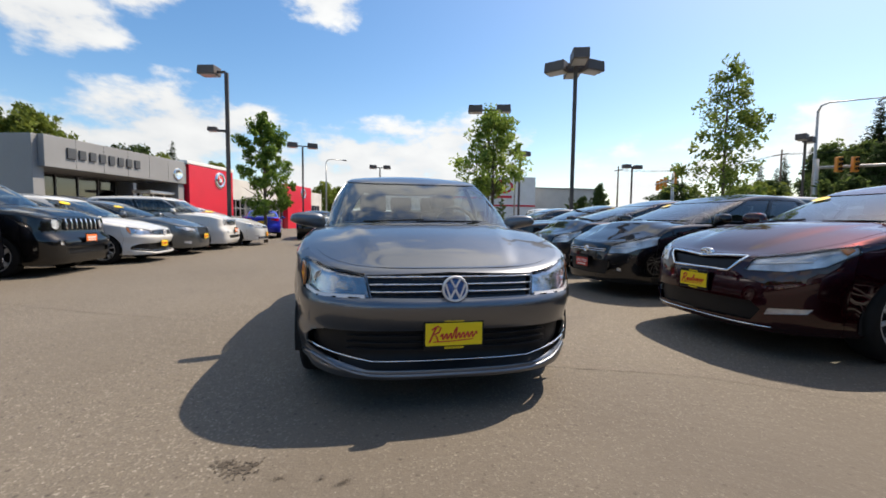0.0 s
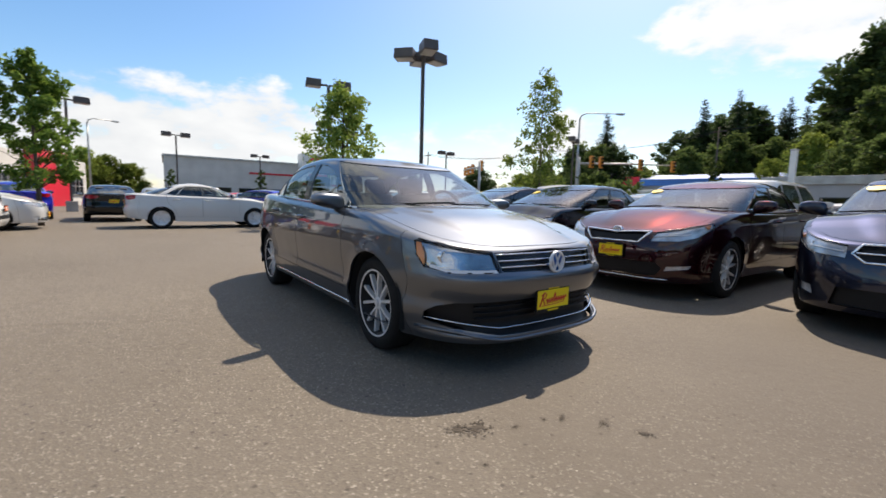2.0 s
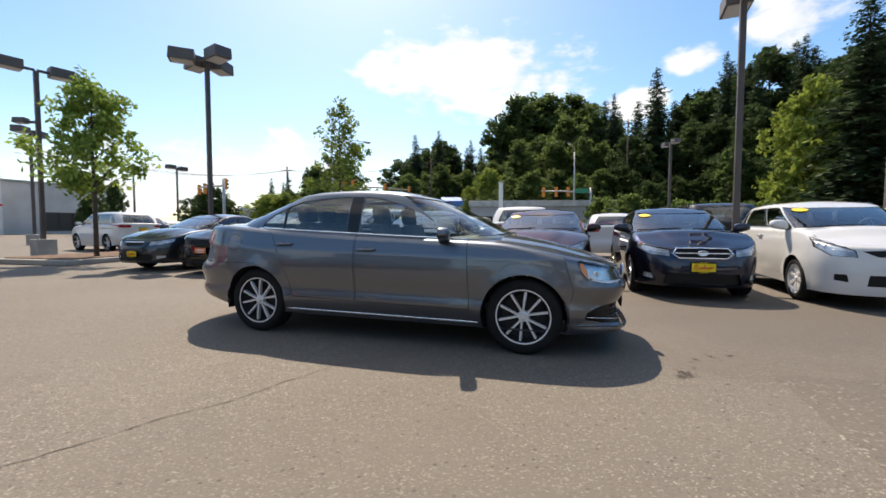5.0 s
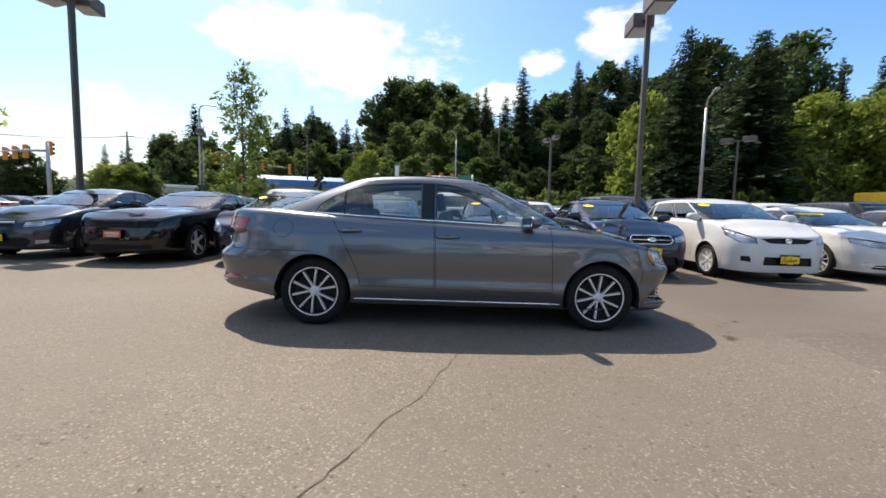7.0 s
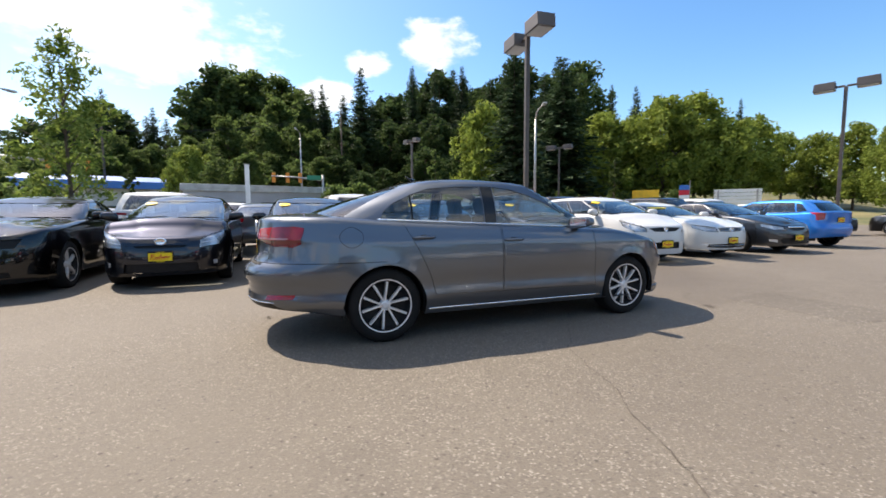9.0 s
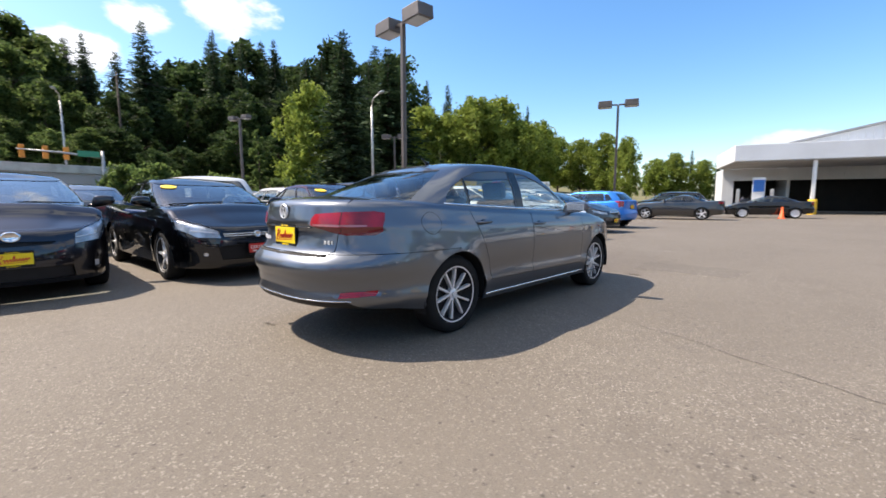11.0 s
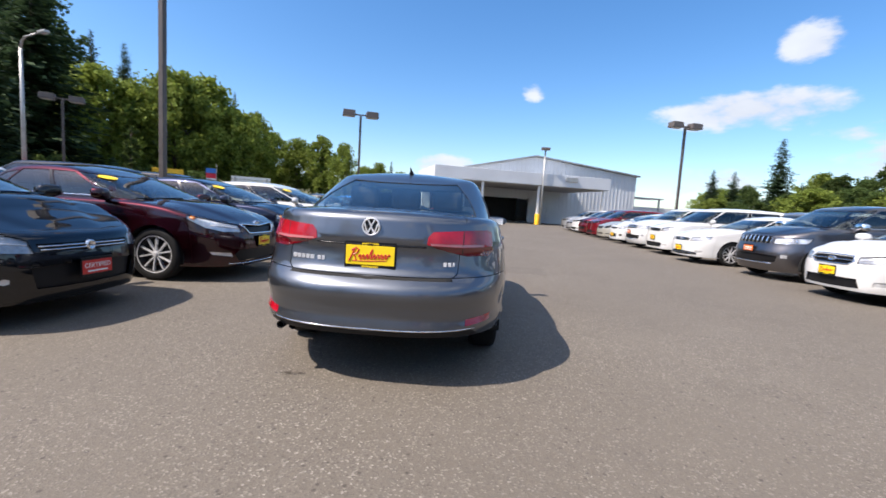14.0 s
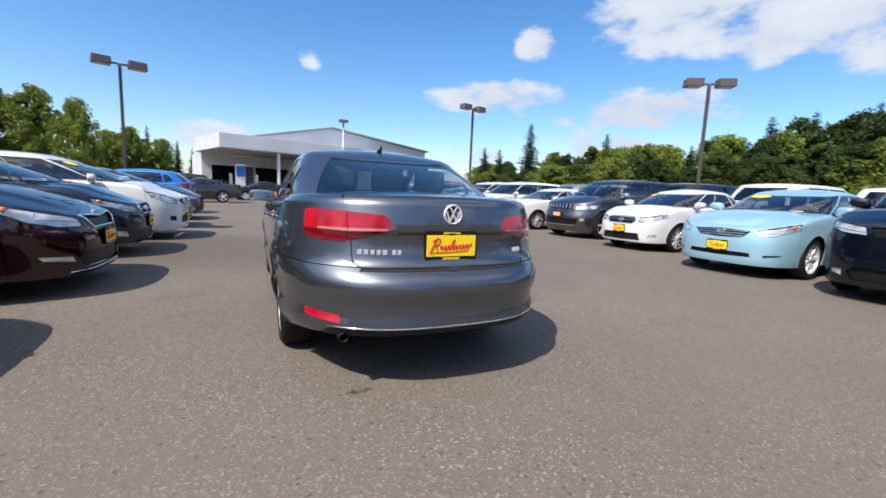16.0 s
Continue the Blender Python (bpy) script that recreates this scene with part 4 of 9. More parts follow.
    # lamp buckets behind clear lenses
    for nm in [q for q in ("headlight", "headlight_corner") if q in sheet.tags]:
        for sgn in (1, -1):
            lens = put("headlight", sheet.panel(nm, sgn, 0.001, 0.006), LENS, "clear headlight lens")
            put("reflector", sheet.panel(nm, sgn, -0.020, 0.0), s.get("bucket", BUCKET), "", lens)
            ctr = np.array(sheet.panel(nm, sgn, -0.03, 0)[0]).mean(0)
            rim_uv = np.array(front(s["front"][nm]))
            if sgn > 0:
                rp_, rn_ = np.array(c.lower(rim_uv[:, 0], rim_uv[:, 1])).T, sheet.normal(rim_uv[:, 0], rim_uv[:, 1])
            v_, f_ = ribbon(rp_ - rn_ * 0.002, rn_, 0.012, 0.005, True)
            put("lamp_seal", (v_ if sgn > 0 else mirror_x(v_), f_ if sgn < 0 else flipped(f_)), TRIM, "", lens)
            low_ = np.array(sheet.panel(nm, sgn, -0.02, 0)[0])
            zc_ = low_[:, 2].min() + (0.12 if hero else 0.3) * (low_[:, 2].max() - low_[:, 2].min())
            xs_ = np.linspace(np.abs(low_[:, 0]).min() + 0.03, np.abs(low_[:, 0]).max() - 0.09, 7)
            uv_ = np.array(sheet.locate([(x_, zc_ + (0.03 if hero else 0.125) * (x_ - xs_[0])) for x_ in xs_], xz, 0, U * 0.3))
            p_, n_ = np.array(c.lower(uv_[:, 0], uv_[:, 1])).T, sheet.normal(uv_[:, 0], uv_[:, 1])
            v_, f_ = ribbon(p_ - n_ * 0.016, n_, 0.016 if hero else 0.011, 0.006)
            if not hero:
                put("lamp_strip", (v_ if sgn > 0 else mirror_x(v_), f_ if sgn < 0 else flipped(f_)), WHITE_LENS, "", lens)
            if s.get("amber"):
                far_ = sorted(s["front"][nm], key=lambda q: -q[0])[:2]
                uv_ = np.array(sheet.locate([(far_[0][0] - 0.035, far_[0][1] + (far_[1][1] - far_[0][1]) * k_) for k_ in (0.2, 0.5, 0.8)], xz, 0, U * 0.3))
                p_, n_ = np.array(c.lower(uv_[:, 0], uv_[:, 1])).T, sheet.normal(uv_[:, 0], uv_[:, 1])
                v_, f_ = ribbon(p_ - n_ * 0.014, n_, 0.055, 0.006)
                put("amber_marker", (v_ if sgn > 0 else mirror_x(v_), f_ if sgn < 0 else flipped(f_)), AMBER, "amber side marker", lens)
            for dx, rr in ((-0.02, 0.046 if hero else 0.040), (0.10, 0.032)):
                vs_, fs_ = lathe([(0.001, -0.006), (rr * 0.5, -0.012), (rr * 0.9, -0.018), (rr, -0.022), (rr * 1.04, 0.03)], 14, "y")
                put("lamp_cup", ([(x + ctr[0] + dx * sgn * -1, y + ctr[1] + (0.05 if dx > 0.05 else 0) * 0 + 0.01, z + ctr[2]) for x, y, z in vs_], fs_), CHROME, "", lens)
    # dark inner shell behind the panel gaps
    got = Sheet(c.lower, list(np.linspace(0, U, 36)), [0.04, 0.2, 0.4, 0.6, 0.8, 0.93])
    for yw in (-s["wb"] / 2, s["wb"] / 2):
        pts = [(yw + (arch + 0.02) * math.cos(a), wr + (arch + 0.02) * math.sin(a)) for a in np.linspace(radians(-25), radians(205), 14)]
        got.cut(stretch_low(got.locate([(p[0], max(p[1], 0)) for p in pts], yz, *us)), "arch")
    put("inner_shell", got.panel("", "both", -0.085, 0), DARK)
    got.bm.free()
    # ---- bonnet, cowl, deck
    g = s["cabin"]
    cap = Sheet(c.cap, list(np.linspace(0, U, n_u)), [0, 0.03, 0.06, 0.10, 0.15, 0.20, 0.25, 0.30, 0.35, 0.40, 0.45, 0.5, 0.6, 0.7, 0.8, 0.9, 1.0] if hero else [0, 0.05, 0.10, 0.16, 0.22, 0.28, 0.34, 0.40, 0.46, 0.52, 0.60, 0.70, 0.85, 1.0])
    uc, ud = float(np.interp(g["by0"] + 0.10, c.y, c.u)), float(np.interp(g["by1"] - 0.12, c.y, c.u))
    hood_front = float(np.interp(s["yf"] + s.get("hood_gap", 0.06), c.y, c.u))
    cap.cut([(hood_front * 0, 0.06), (uc - 0.01, 0.06), (uc - 0.01, 1.02), (0, 1.02)], "bonnet")
    if s.get("deck", True):
        cap.cut([(ud, 0.13), (U, 0.13), (U, 1.02), (ud, 1.02)], "boot_lid")
    cap.tag_where("shoulder", lambda u, v: u < uc or u > ud or v < 0.20)
    put("bonnet", cap.panel("bonnet", "both", 0.0015), PAINT)
    put("boot_lid", cap.panel("boot_lid", "both", 0.0015), PAINT)
    put("wing_top", cap.panel("shoulder", "both", 0.0, 0.0), PAINT)
    # ---- cabin
    ts = np.unique(np.concatenate([np.linspace(0, 0.6, 7), np.linspace(0.6, 1.0, 7), np.linspace(1, 2, 13 if hero else 9), np.linspace(2, 2.4, 7), np.linspace(2.4, 3, 7)]))
    vs = [0, 0.06, 0.2, 0.35, 0.5, 0.65, 0.8, 0.9, 0.95, 1.0, 1.05, 1.1, 1.25, 1.5, 1.75, 2.0]
    house = Sheet(c.green, list(ts), vs)
    for nm, poly in g["windows"].items():
        house.cut(list(poly) if g.get("flat_windows") else house.locate(dense(poly, 0.16), yz, 0.35, 2.65, 0, 1.0), nm)
    fw, rw = g.get("screen", (0.09, 0.90, 0.93)), g.get("back", (0.10, 0.90, 2.10))
    n = 8
    house.cut([(0, fw[0])] + [(fw[2] * q / n, fw[0]) for q in range(1, n + 1)] + [(fw[2], fw[1]), (0, fw[1])], "windscreen", only=(0,))
    house.cut([(3, rw[0]), (rw[2], rw[0]), (rw[2], rw[1]), (3, rw[1])], "rear_window", only=(0,))
    house.tag_where("roof", lambda u, v: True)
    put("roof", house.panel("roof", "both"), PAINT)
    scr = put("windscreen", house.panel("windscreen", "both", -0.006, 0.004), s.get("screen_glass", GLASS))
    put("rear_window", house.panel("rear_window", "both", -0.006, 0.004), s.get("back_glass", GLASS))
    for nm in g["windows"]:
        trim = nm.startswith("pillar")
        for sgn in (1, -1):
            put("pillar_trim" if trim else "side_window", house.panel(nm, sgn, 0.001 if trim else -0.007, 0.004), TRIM if trim else s.get("side_glass", CLEAR))
    # ---- window trim along the belt
    if g.get("belt"):
        for sgn in (1, -1):
            uv = np.array([(t_, g["belt"]) for t_ in np.linspace(0.97, 2.03, 20)]) if g.get("flat_windows") else np.array(house.locate(dense(g["belt"], 0.08, False), yz, 0.35, 2.65, 0, 1.0))
            p, nn = np.array(c.green(uv[:, 0], uv[:, 1])).T, house.normal(uv[:, 0], uv[:, 1])
            v_, f_ = ribbon(p, nn, 0.018, 0.008)
            put("window_trim", (v_ if sgn > 0 else mirror_x(v_), f_ if sgn < 0 else flipped(f_)), g.get("belt_mat", CHROME), "bright window trim")
    # ---- bars across the nose and tail, at a height, over a half width
    for nm, z, hw, wide, high, mat, lab in s.get("bars", ()):
        xs = np.linspace(0, hw, 12)
        uv = np.array(sheet.locate([(x, z(x) if callable(z) else z) for x in xs], xz, 0, U * 0.3))
        p, nn = np.array(c.lower(uv[:, 0], uv[:, 1])).T, sheet.normal(uv[:, 0], uv[:, 1])
        P = np.vstack([(p * [-1, 1, 1])[:0:-1], p])
        N = np.vstack([(nn * [-1, 1, 1])[:0:-1], nn])
        put(nm, ribbon(P - N * 0.006, N, wide, high), mat, lab)
    for nm, z, hw, wide, high, mat, lab in s.get("rear_bars", ()):
        xs = np.linspace(0, hw, 12)
        uv = np.array(sheet.locate([(x, z(x) if callable(z) else z) for x in xs], xz, U * 0.74, U))
        p, nn = np.array(c.lower(uv[:, 0], uv[:, 1])).T, sheet.normal(uv[:, 0], uv[:, 1])
        P = np.vstack([(p * [-1, 1, 1])[:0:-1], p])
        N = np.vstack([(nn * [-1, 1, 1])[:0:-1], nn])
        put(nm, ribbon(P, N, wide, high), mat, lab)
    for nm, poly, wide, high, mat, lab in s.get("rings", ()):
        # bright surrounds on the nose, given for the +x half and closed by mirror
        uv = np.array(sheet.locate(dense(poly, 0.06, False), xz, 0, U * 0.3))
        p, nn = np.array(c.lower(uv[:, 0], uv[:, 1])).T, sheet.normal(uv[:, 0], uv[:, 1])
        P = np.vstack([p, (p * [-1, 1, 1])[::-1]])
        N = np.vstack([nn, (nn * [-1, 1, 1])[::-1]])
        put(nm, ribbon(P, N, wide, high, True), mat, lab)
    for nm, pts, wide, high, mat, lab in s.get("side_strips", ()):
        for sgn in (1, -1):
            uv = np.array(sheet.locate(dense(pts, 0.1, False), yz, *us))
            p, nn = np.array(c.lower(uv[:, 0], uv[:, 1])).T, sheet.normal(uv[:, 0], uv[:, 1])
            v_, f_ = ribbon(p, nn, wide, high)
            put(nm, (v_ if sgn > 0 else mirror_x(v_), f_ if sgn < 0 else flipped(f_)), mat, lab)
    for x, z0, z1, wide, high, mat in s.get("vbars", ()):
        uv = np.array(sheet.locate([(x, z) for z in np.linspace(z0, z1, 4)], xz, 0, U * 0.3))
        p, nn = np.array(c.lower(uv[:, 0], uv[:, 1])).T, sheet.normal(uv[:, 0], uv[:, 1])
        for sgn in ((1, -1) if x > 0.01 else (1,)):
            v_, f_ = ribbon(p, nn, wide, high)
            put("grille_bar", (v_ if sgn > 0 else mirror_x(v_), f_ if sgn < 0 else flipped(f_)), mat)
    # ---- door handles and mirrors
    for hy, hz in s.get("handles", ()):
        u, v = sheet.locate([(hy, hz)], yz, *us)[0]
        p = np.array(c.lower(np.array([u]), np.array([v])))[:, 0]
        for sgn in (1, -1):
            bm = bmesh.new()
            tube([(p[0] * sgn - 0.004 * sgn, hy - 0.10, hz + 0.002), (p[0] * sgn + 0.022 * sgn, hy - 0.07, hz + 0.004), (p[0] * sgn + 0.028 * sgn, hy, hz + 0.004),
                  (p[0] * sgn + 0.022 * sgn, hy + 0.07, hz), (p[0] * sgn - 0.004 * sgn, hy + 0.10, hz)], [0.010, 0.013, 0.014, 0.013, 0.010], 8, bm)
            o = part("door_handle", bm, s.get("handle_mat", PAINT), car, smooth=True)
            o.color = (*colour, metal)
            bm = bmesh.new()
            bmesh.ops.create_uvsphere(bm, u_segments=14, v_segments=8, radius=1, matrix=Matrix.Translation((p[0] * sgn - 0.012 * sgn, hy + 0.005, hz - 0.006)) @ Matrix.Diagonal((0.016, 0.062, 0.03, 1)))
            part("handle_cup", bm, TRIM, o, smooth=True)
    my, mz, mx = s["mirror"]
    for sgn in (1, -1):
        o = part("door_mirror", mirror_shell(sgn, (mx * sgn, my, mz), PAINT, s.get("mirror_size", 1.0), s.get("mirror_wide", 1.0)), s.get("mirror_mat", PAINT), car, smooth=True)
        o.color = (*colour, metal)
        gl = box_bm(0.165 * s.get("mirror_size", 1.0) * s.get("mirror_wide", 1.0), 0.006, 0.10 * s.get("mirror_size", 1.0) / s.get("mirror_wide", 1.0) ** 0.6, (0, 0, 0), 0.002)
        m_ = part("mirror_glass", gl, CHROME, o)
        m_.matrix_basis = pose(mx * sgn * 1.0 + 0.002 * sgn, my + 0.029 * s.get("mirror_size", 1.0), mz, 0, 0, -14 * sgn)
        bm = tube([(mx * sgn - 0.08 * sgn, my, mz - 0.05), (mx * sgn - 0.16 * sgn, my + 0.01, mz - 0.085)], [0.03, 0.035], 8)
        part("mirror_foot", bm, TRIM, o, smooth=True)
    # ---- wheels
    turn = s.get("turn", 12)
    rr = s.get("rim_r", wr * 0.71)
    key = (s.get("rim_style", "wide"), wr, s.get("spokes", 5), s.get("rim_face", ALLOY).name)
    for yw in (-s["wb"] / 2, s["wb"] / 2):
        for sgn in (1, -1):
            xw = s["track"] * sgn
            add_wheel(car, key, xw, yw, wr, s.get("tyre_w", 0.21), rr, s.get("spokes", 5), s.get("rim_style", "wide"), s.get("rim_face", ALLOY), s.get("rim_pocket", ALLOY_DARK), turn)
            bv, bf = [], []
            for a in np.linspace(radians(-15), radians(195), 15):
                for xx in (s["track"] - 0.22, s["w"] * 0.965):
                    bv.append((xx * sgn, yw + (arch + 0.012) * math.cos(a), wr + (arch + 0.012) * math.sin(a)))
            bf = [(2 * q, 2 * q + 1, 2 * q + 3, 2 * q + 2) for q in range(14)]
            put("wheel_arch_liner", (bv, bf), DARK)
    # ---- underside, cabin floor, seats
    yf, yr = s["yf"], s["yr"]
    zb = s["bottom"][len(s["bottom"]) // 2][1]
    bm = box_bm(2 * (s["track"] - 0.2), (yr - yf) - 1.1, 0.16, (0, (yf + yr) / 2 - 0.05, zb + 0.10), 0.03)
    part("underbody", bm, DARK, car)
    belt = float(c.zs(0.0))
    bm = bmesh.new()
    fy = g["by0"] + 0.55 + g.get("seat_shift", 0.42)
    box_bm(2 * g["bw"] - 0.12, 0.42, 0.26, (0, g["by0"] + 0.42, belt - 0.13), 0.08, bm=bm)
    box_bm(2 * g["bw"] - 0.2, g["ry1"] - g["by0"] - 0.3, 0.05, (0, (g["by0"] + g["ry1"]) / 2, 0.36), 0, bm=bm)
    part("dashboard", bm, CABIN, car)
    bm = tube([(0.36 + 0.18 * math.cos(a), g["by0"] + 0.72 + 0.06 * math.sin(a), belt - 0.02 + 0.17 * math.sin(a)) for a in np.linspace(0, 2 * math.pi, 19)], 0.016, 6)
    box_bm(0.14, 0.05, 0.12, (0.36, g["by0"] + 0.70, belt - 0.02), 0.02, bm=bm)
    part("steering_wheel", bm, CABIN, car)
    zseat = belt - 0.50
    for sx in (0.36, -0.36):
        bm = bmesh.new()
        seat_bm(bm, sx, fy, zseat)
        part("front_seat", bm, CLOTH, car)
    bm = bmesh.new()
    seat_bm(bm, 0, fy + g.get("rear_seat", 0.88), zseat + 0.02, 1.24, True)
    part("rear_seat", bm, CLOTH, car)
    if s.get("deck", True) and g["by1"] - g["ry1"] > 0.5:
        part("parcel_shelf", box_bm(2 * g["bw"] - 0.30, g["by1"] - g["ry1"] + 0.02, 0.04, (0, (g["by1"] + g["ry1"]) / 2 - 0.02, float(c.zs(g["by1"])) - 0.05), 0.01), CABIN, car)
    # ---- plates
    fp = s.get("plate_f")
    if fp and plate_kind:
        uv = sheet.locate([(0.001, fp[0])], xz, 0, U * 0.2)[0]
        p = np.array(c.lower(np.array([uv[0]]), np.array([uv[1]])))[:, 0]
        plate(car, 0, p[1] - 0.012 + fp[1], fp[0], 0, 0, plate_kind, "front_plate")
    rp = s.get("plate_r")
    if rp:
        uv = sheet.locate([(0.001, rp[0])], xz, U * 0.85, U)[0]
        p = np.array(c.lower(np.array([uv[0]]), np.array([uv[1]])))[:, 0]
        plate(car, 0, p[1] + 0.008 + rp[1], rp[0], rp[2] if len(rp) > 2 else 0, 180, "yellow", "rear_plate")
    # ---- round emblem on the nose
    if s.get("badge"):
        z, r, mat = s["badge"]
        uv = sheet.locate([(0.001, z)], xz, 0, U * 0.2)[0]
        p = np.array(c.lower(np.array([uv[0]]), np.array([uv[1]])))[:, 0]
        v_, f_ = lathe([(0.001, 0.016), (r * 0.7, 0.016), (r * 0.74, 0.022), (r, 0.016), (r, -0.01)], 24, "y")
        v_ = [(x * s.get("badge_wide", 1), -y, zz) for x, y, zz in v_]
        put("nose_badge", ([(x, y + p[1], zz + z) for x, y, zz in v_], f_), mat)
    # ---- wipers at the foot of the windscreen
    if not hero:
        for sgn, t0, t1 in ((-1, 0.72, 0.06), (1, 0.10, 0.68)):
            pts = []
            for k in np.linspace(0, 1, 5):
                p = np.array(c.green(np.array([t0 + (t1 - t0) * k]), np.array([0.075 + 0.03 * k])))[:, 0]
                pts.append((p[0] * sgn, p[1] - 0.010, p[2] + 0.012))
            part("wiper", tube(pts, 0.008, 5), TRIM, car)
    # ---- windscreen sticker
    if s.get("sticker"):
        tx, tv = s["sticker"][:2]
        grid_v, grid_f = [], []
        cols, rows = 9, 3
        for q in range(cols):
            for w_ in range(rows):
                a = (q / (cols - 1) * 2 - 1)
                hgt = 0.075 * math.sqrt(max(0.05, 1 - a * a)) if s["sticker"][2] == "oval" else 0.10
                p = np.array(c.green(np.array([tx + a * s["sticker"][3]]), np.array([tv + (w_ / (rows - 1) - 0.5) * 2 * hgt])))[:, 0]
                grid_v.append((p[0] * s.get("sticker_side", 1), p[1] - 0.004, p[2] + 0.006))
        for q in range(cols - 1):
            for w_ in range(rows - 1):
                grid_f.append((q * rows + w_, (q + 1) * rows + w_, (q + 1) * rows + w_ + 1, q * rows + w_ + 1))
        if s.get("sticker_side", 1) < 0:
            grid_f = flipped(grid_f)
        put("windscreen_sticker", (grid_v, grid_f), STICKER, "yellow price sticker")
    for sh in (sheet, cap):
        sh.bm.free()
    if hero:
        return car, c, sheet, house
    house.bm.free()
    return car

# ---------------------------------------------------------------- ground
def ground_sheet():
    """One sheet to the horizon, finer near the cars."""
    xs = np.concatenate([-np.geomspace(2000, 45, 14), np.linspace(-40, 40, 81), np.geomspace(45, 2000, 14)])
    vs, fs = [], []
    n = len(xs)
    for x in xs:
        for y in xs:
            vs.append((x, y, 0.0))
    for i in range(n - 1):
        for j in range(n - 1):
            fs.append((i * n + j, (i + 1) * n + j, (i + 1) * n + j + 1, i * n + j + 1))
    o = mesh_ob("ground", vs, fs, ASPHALT)
    tagged(o, "worn grey-brown asphalt of a car lot", "ground", kind="structure")


ground_sheet()

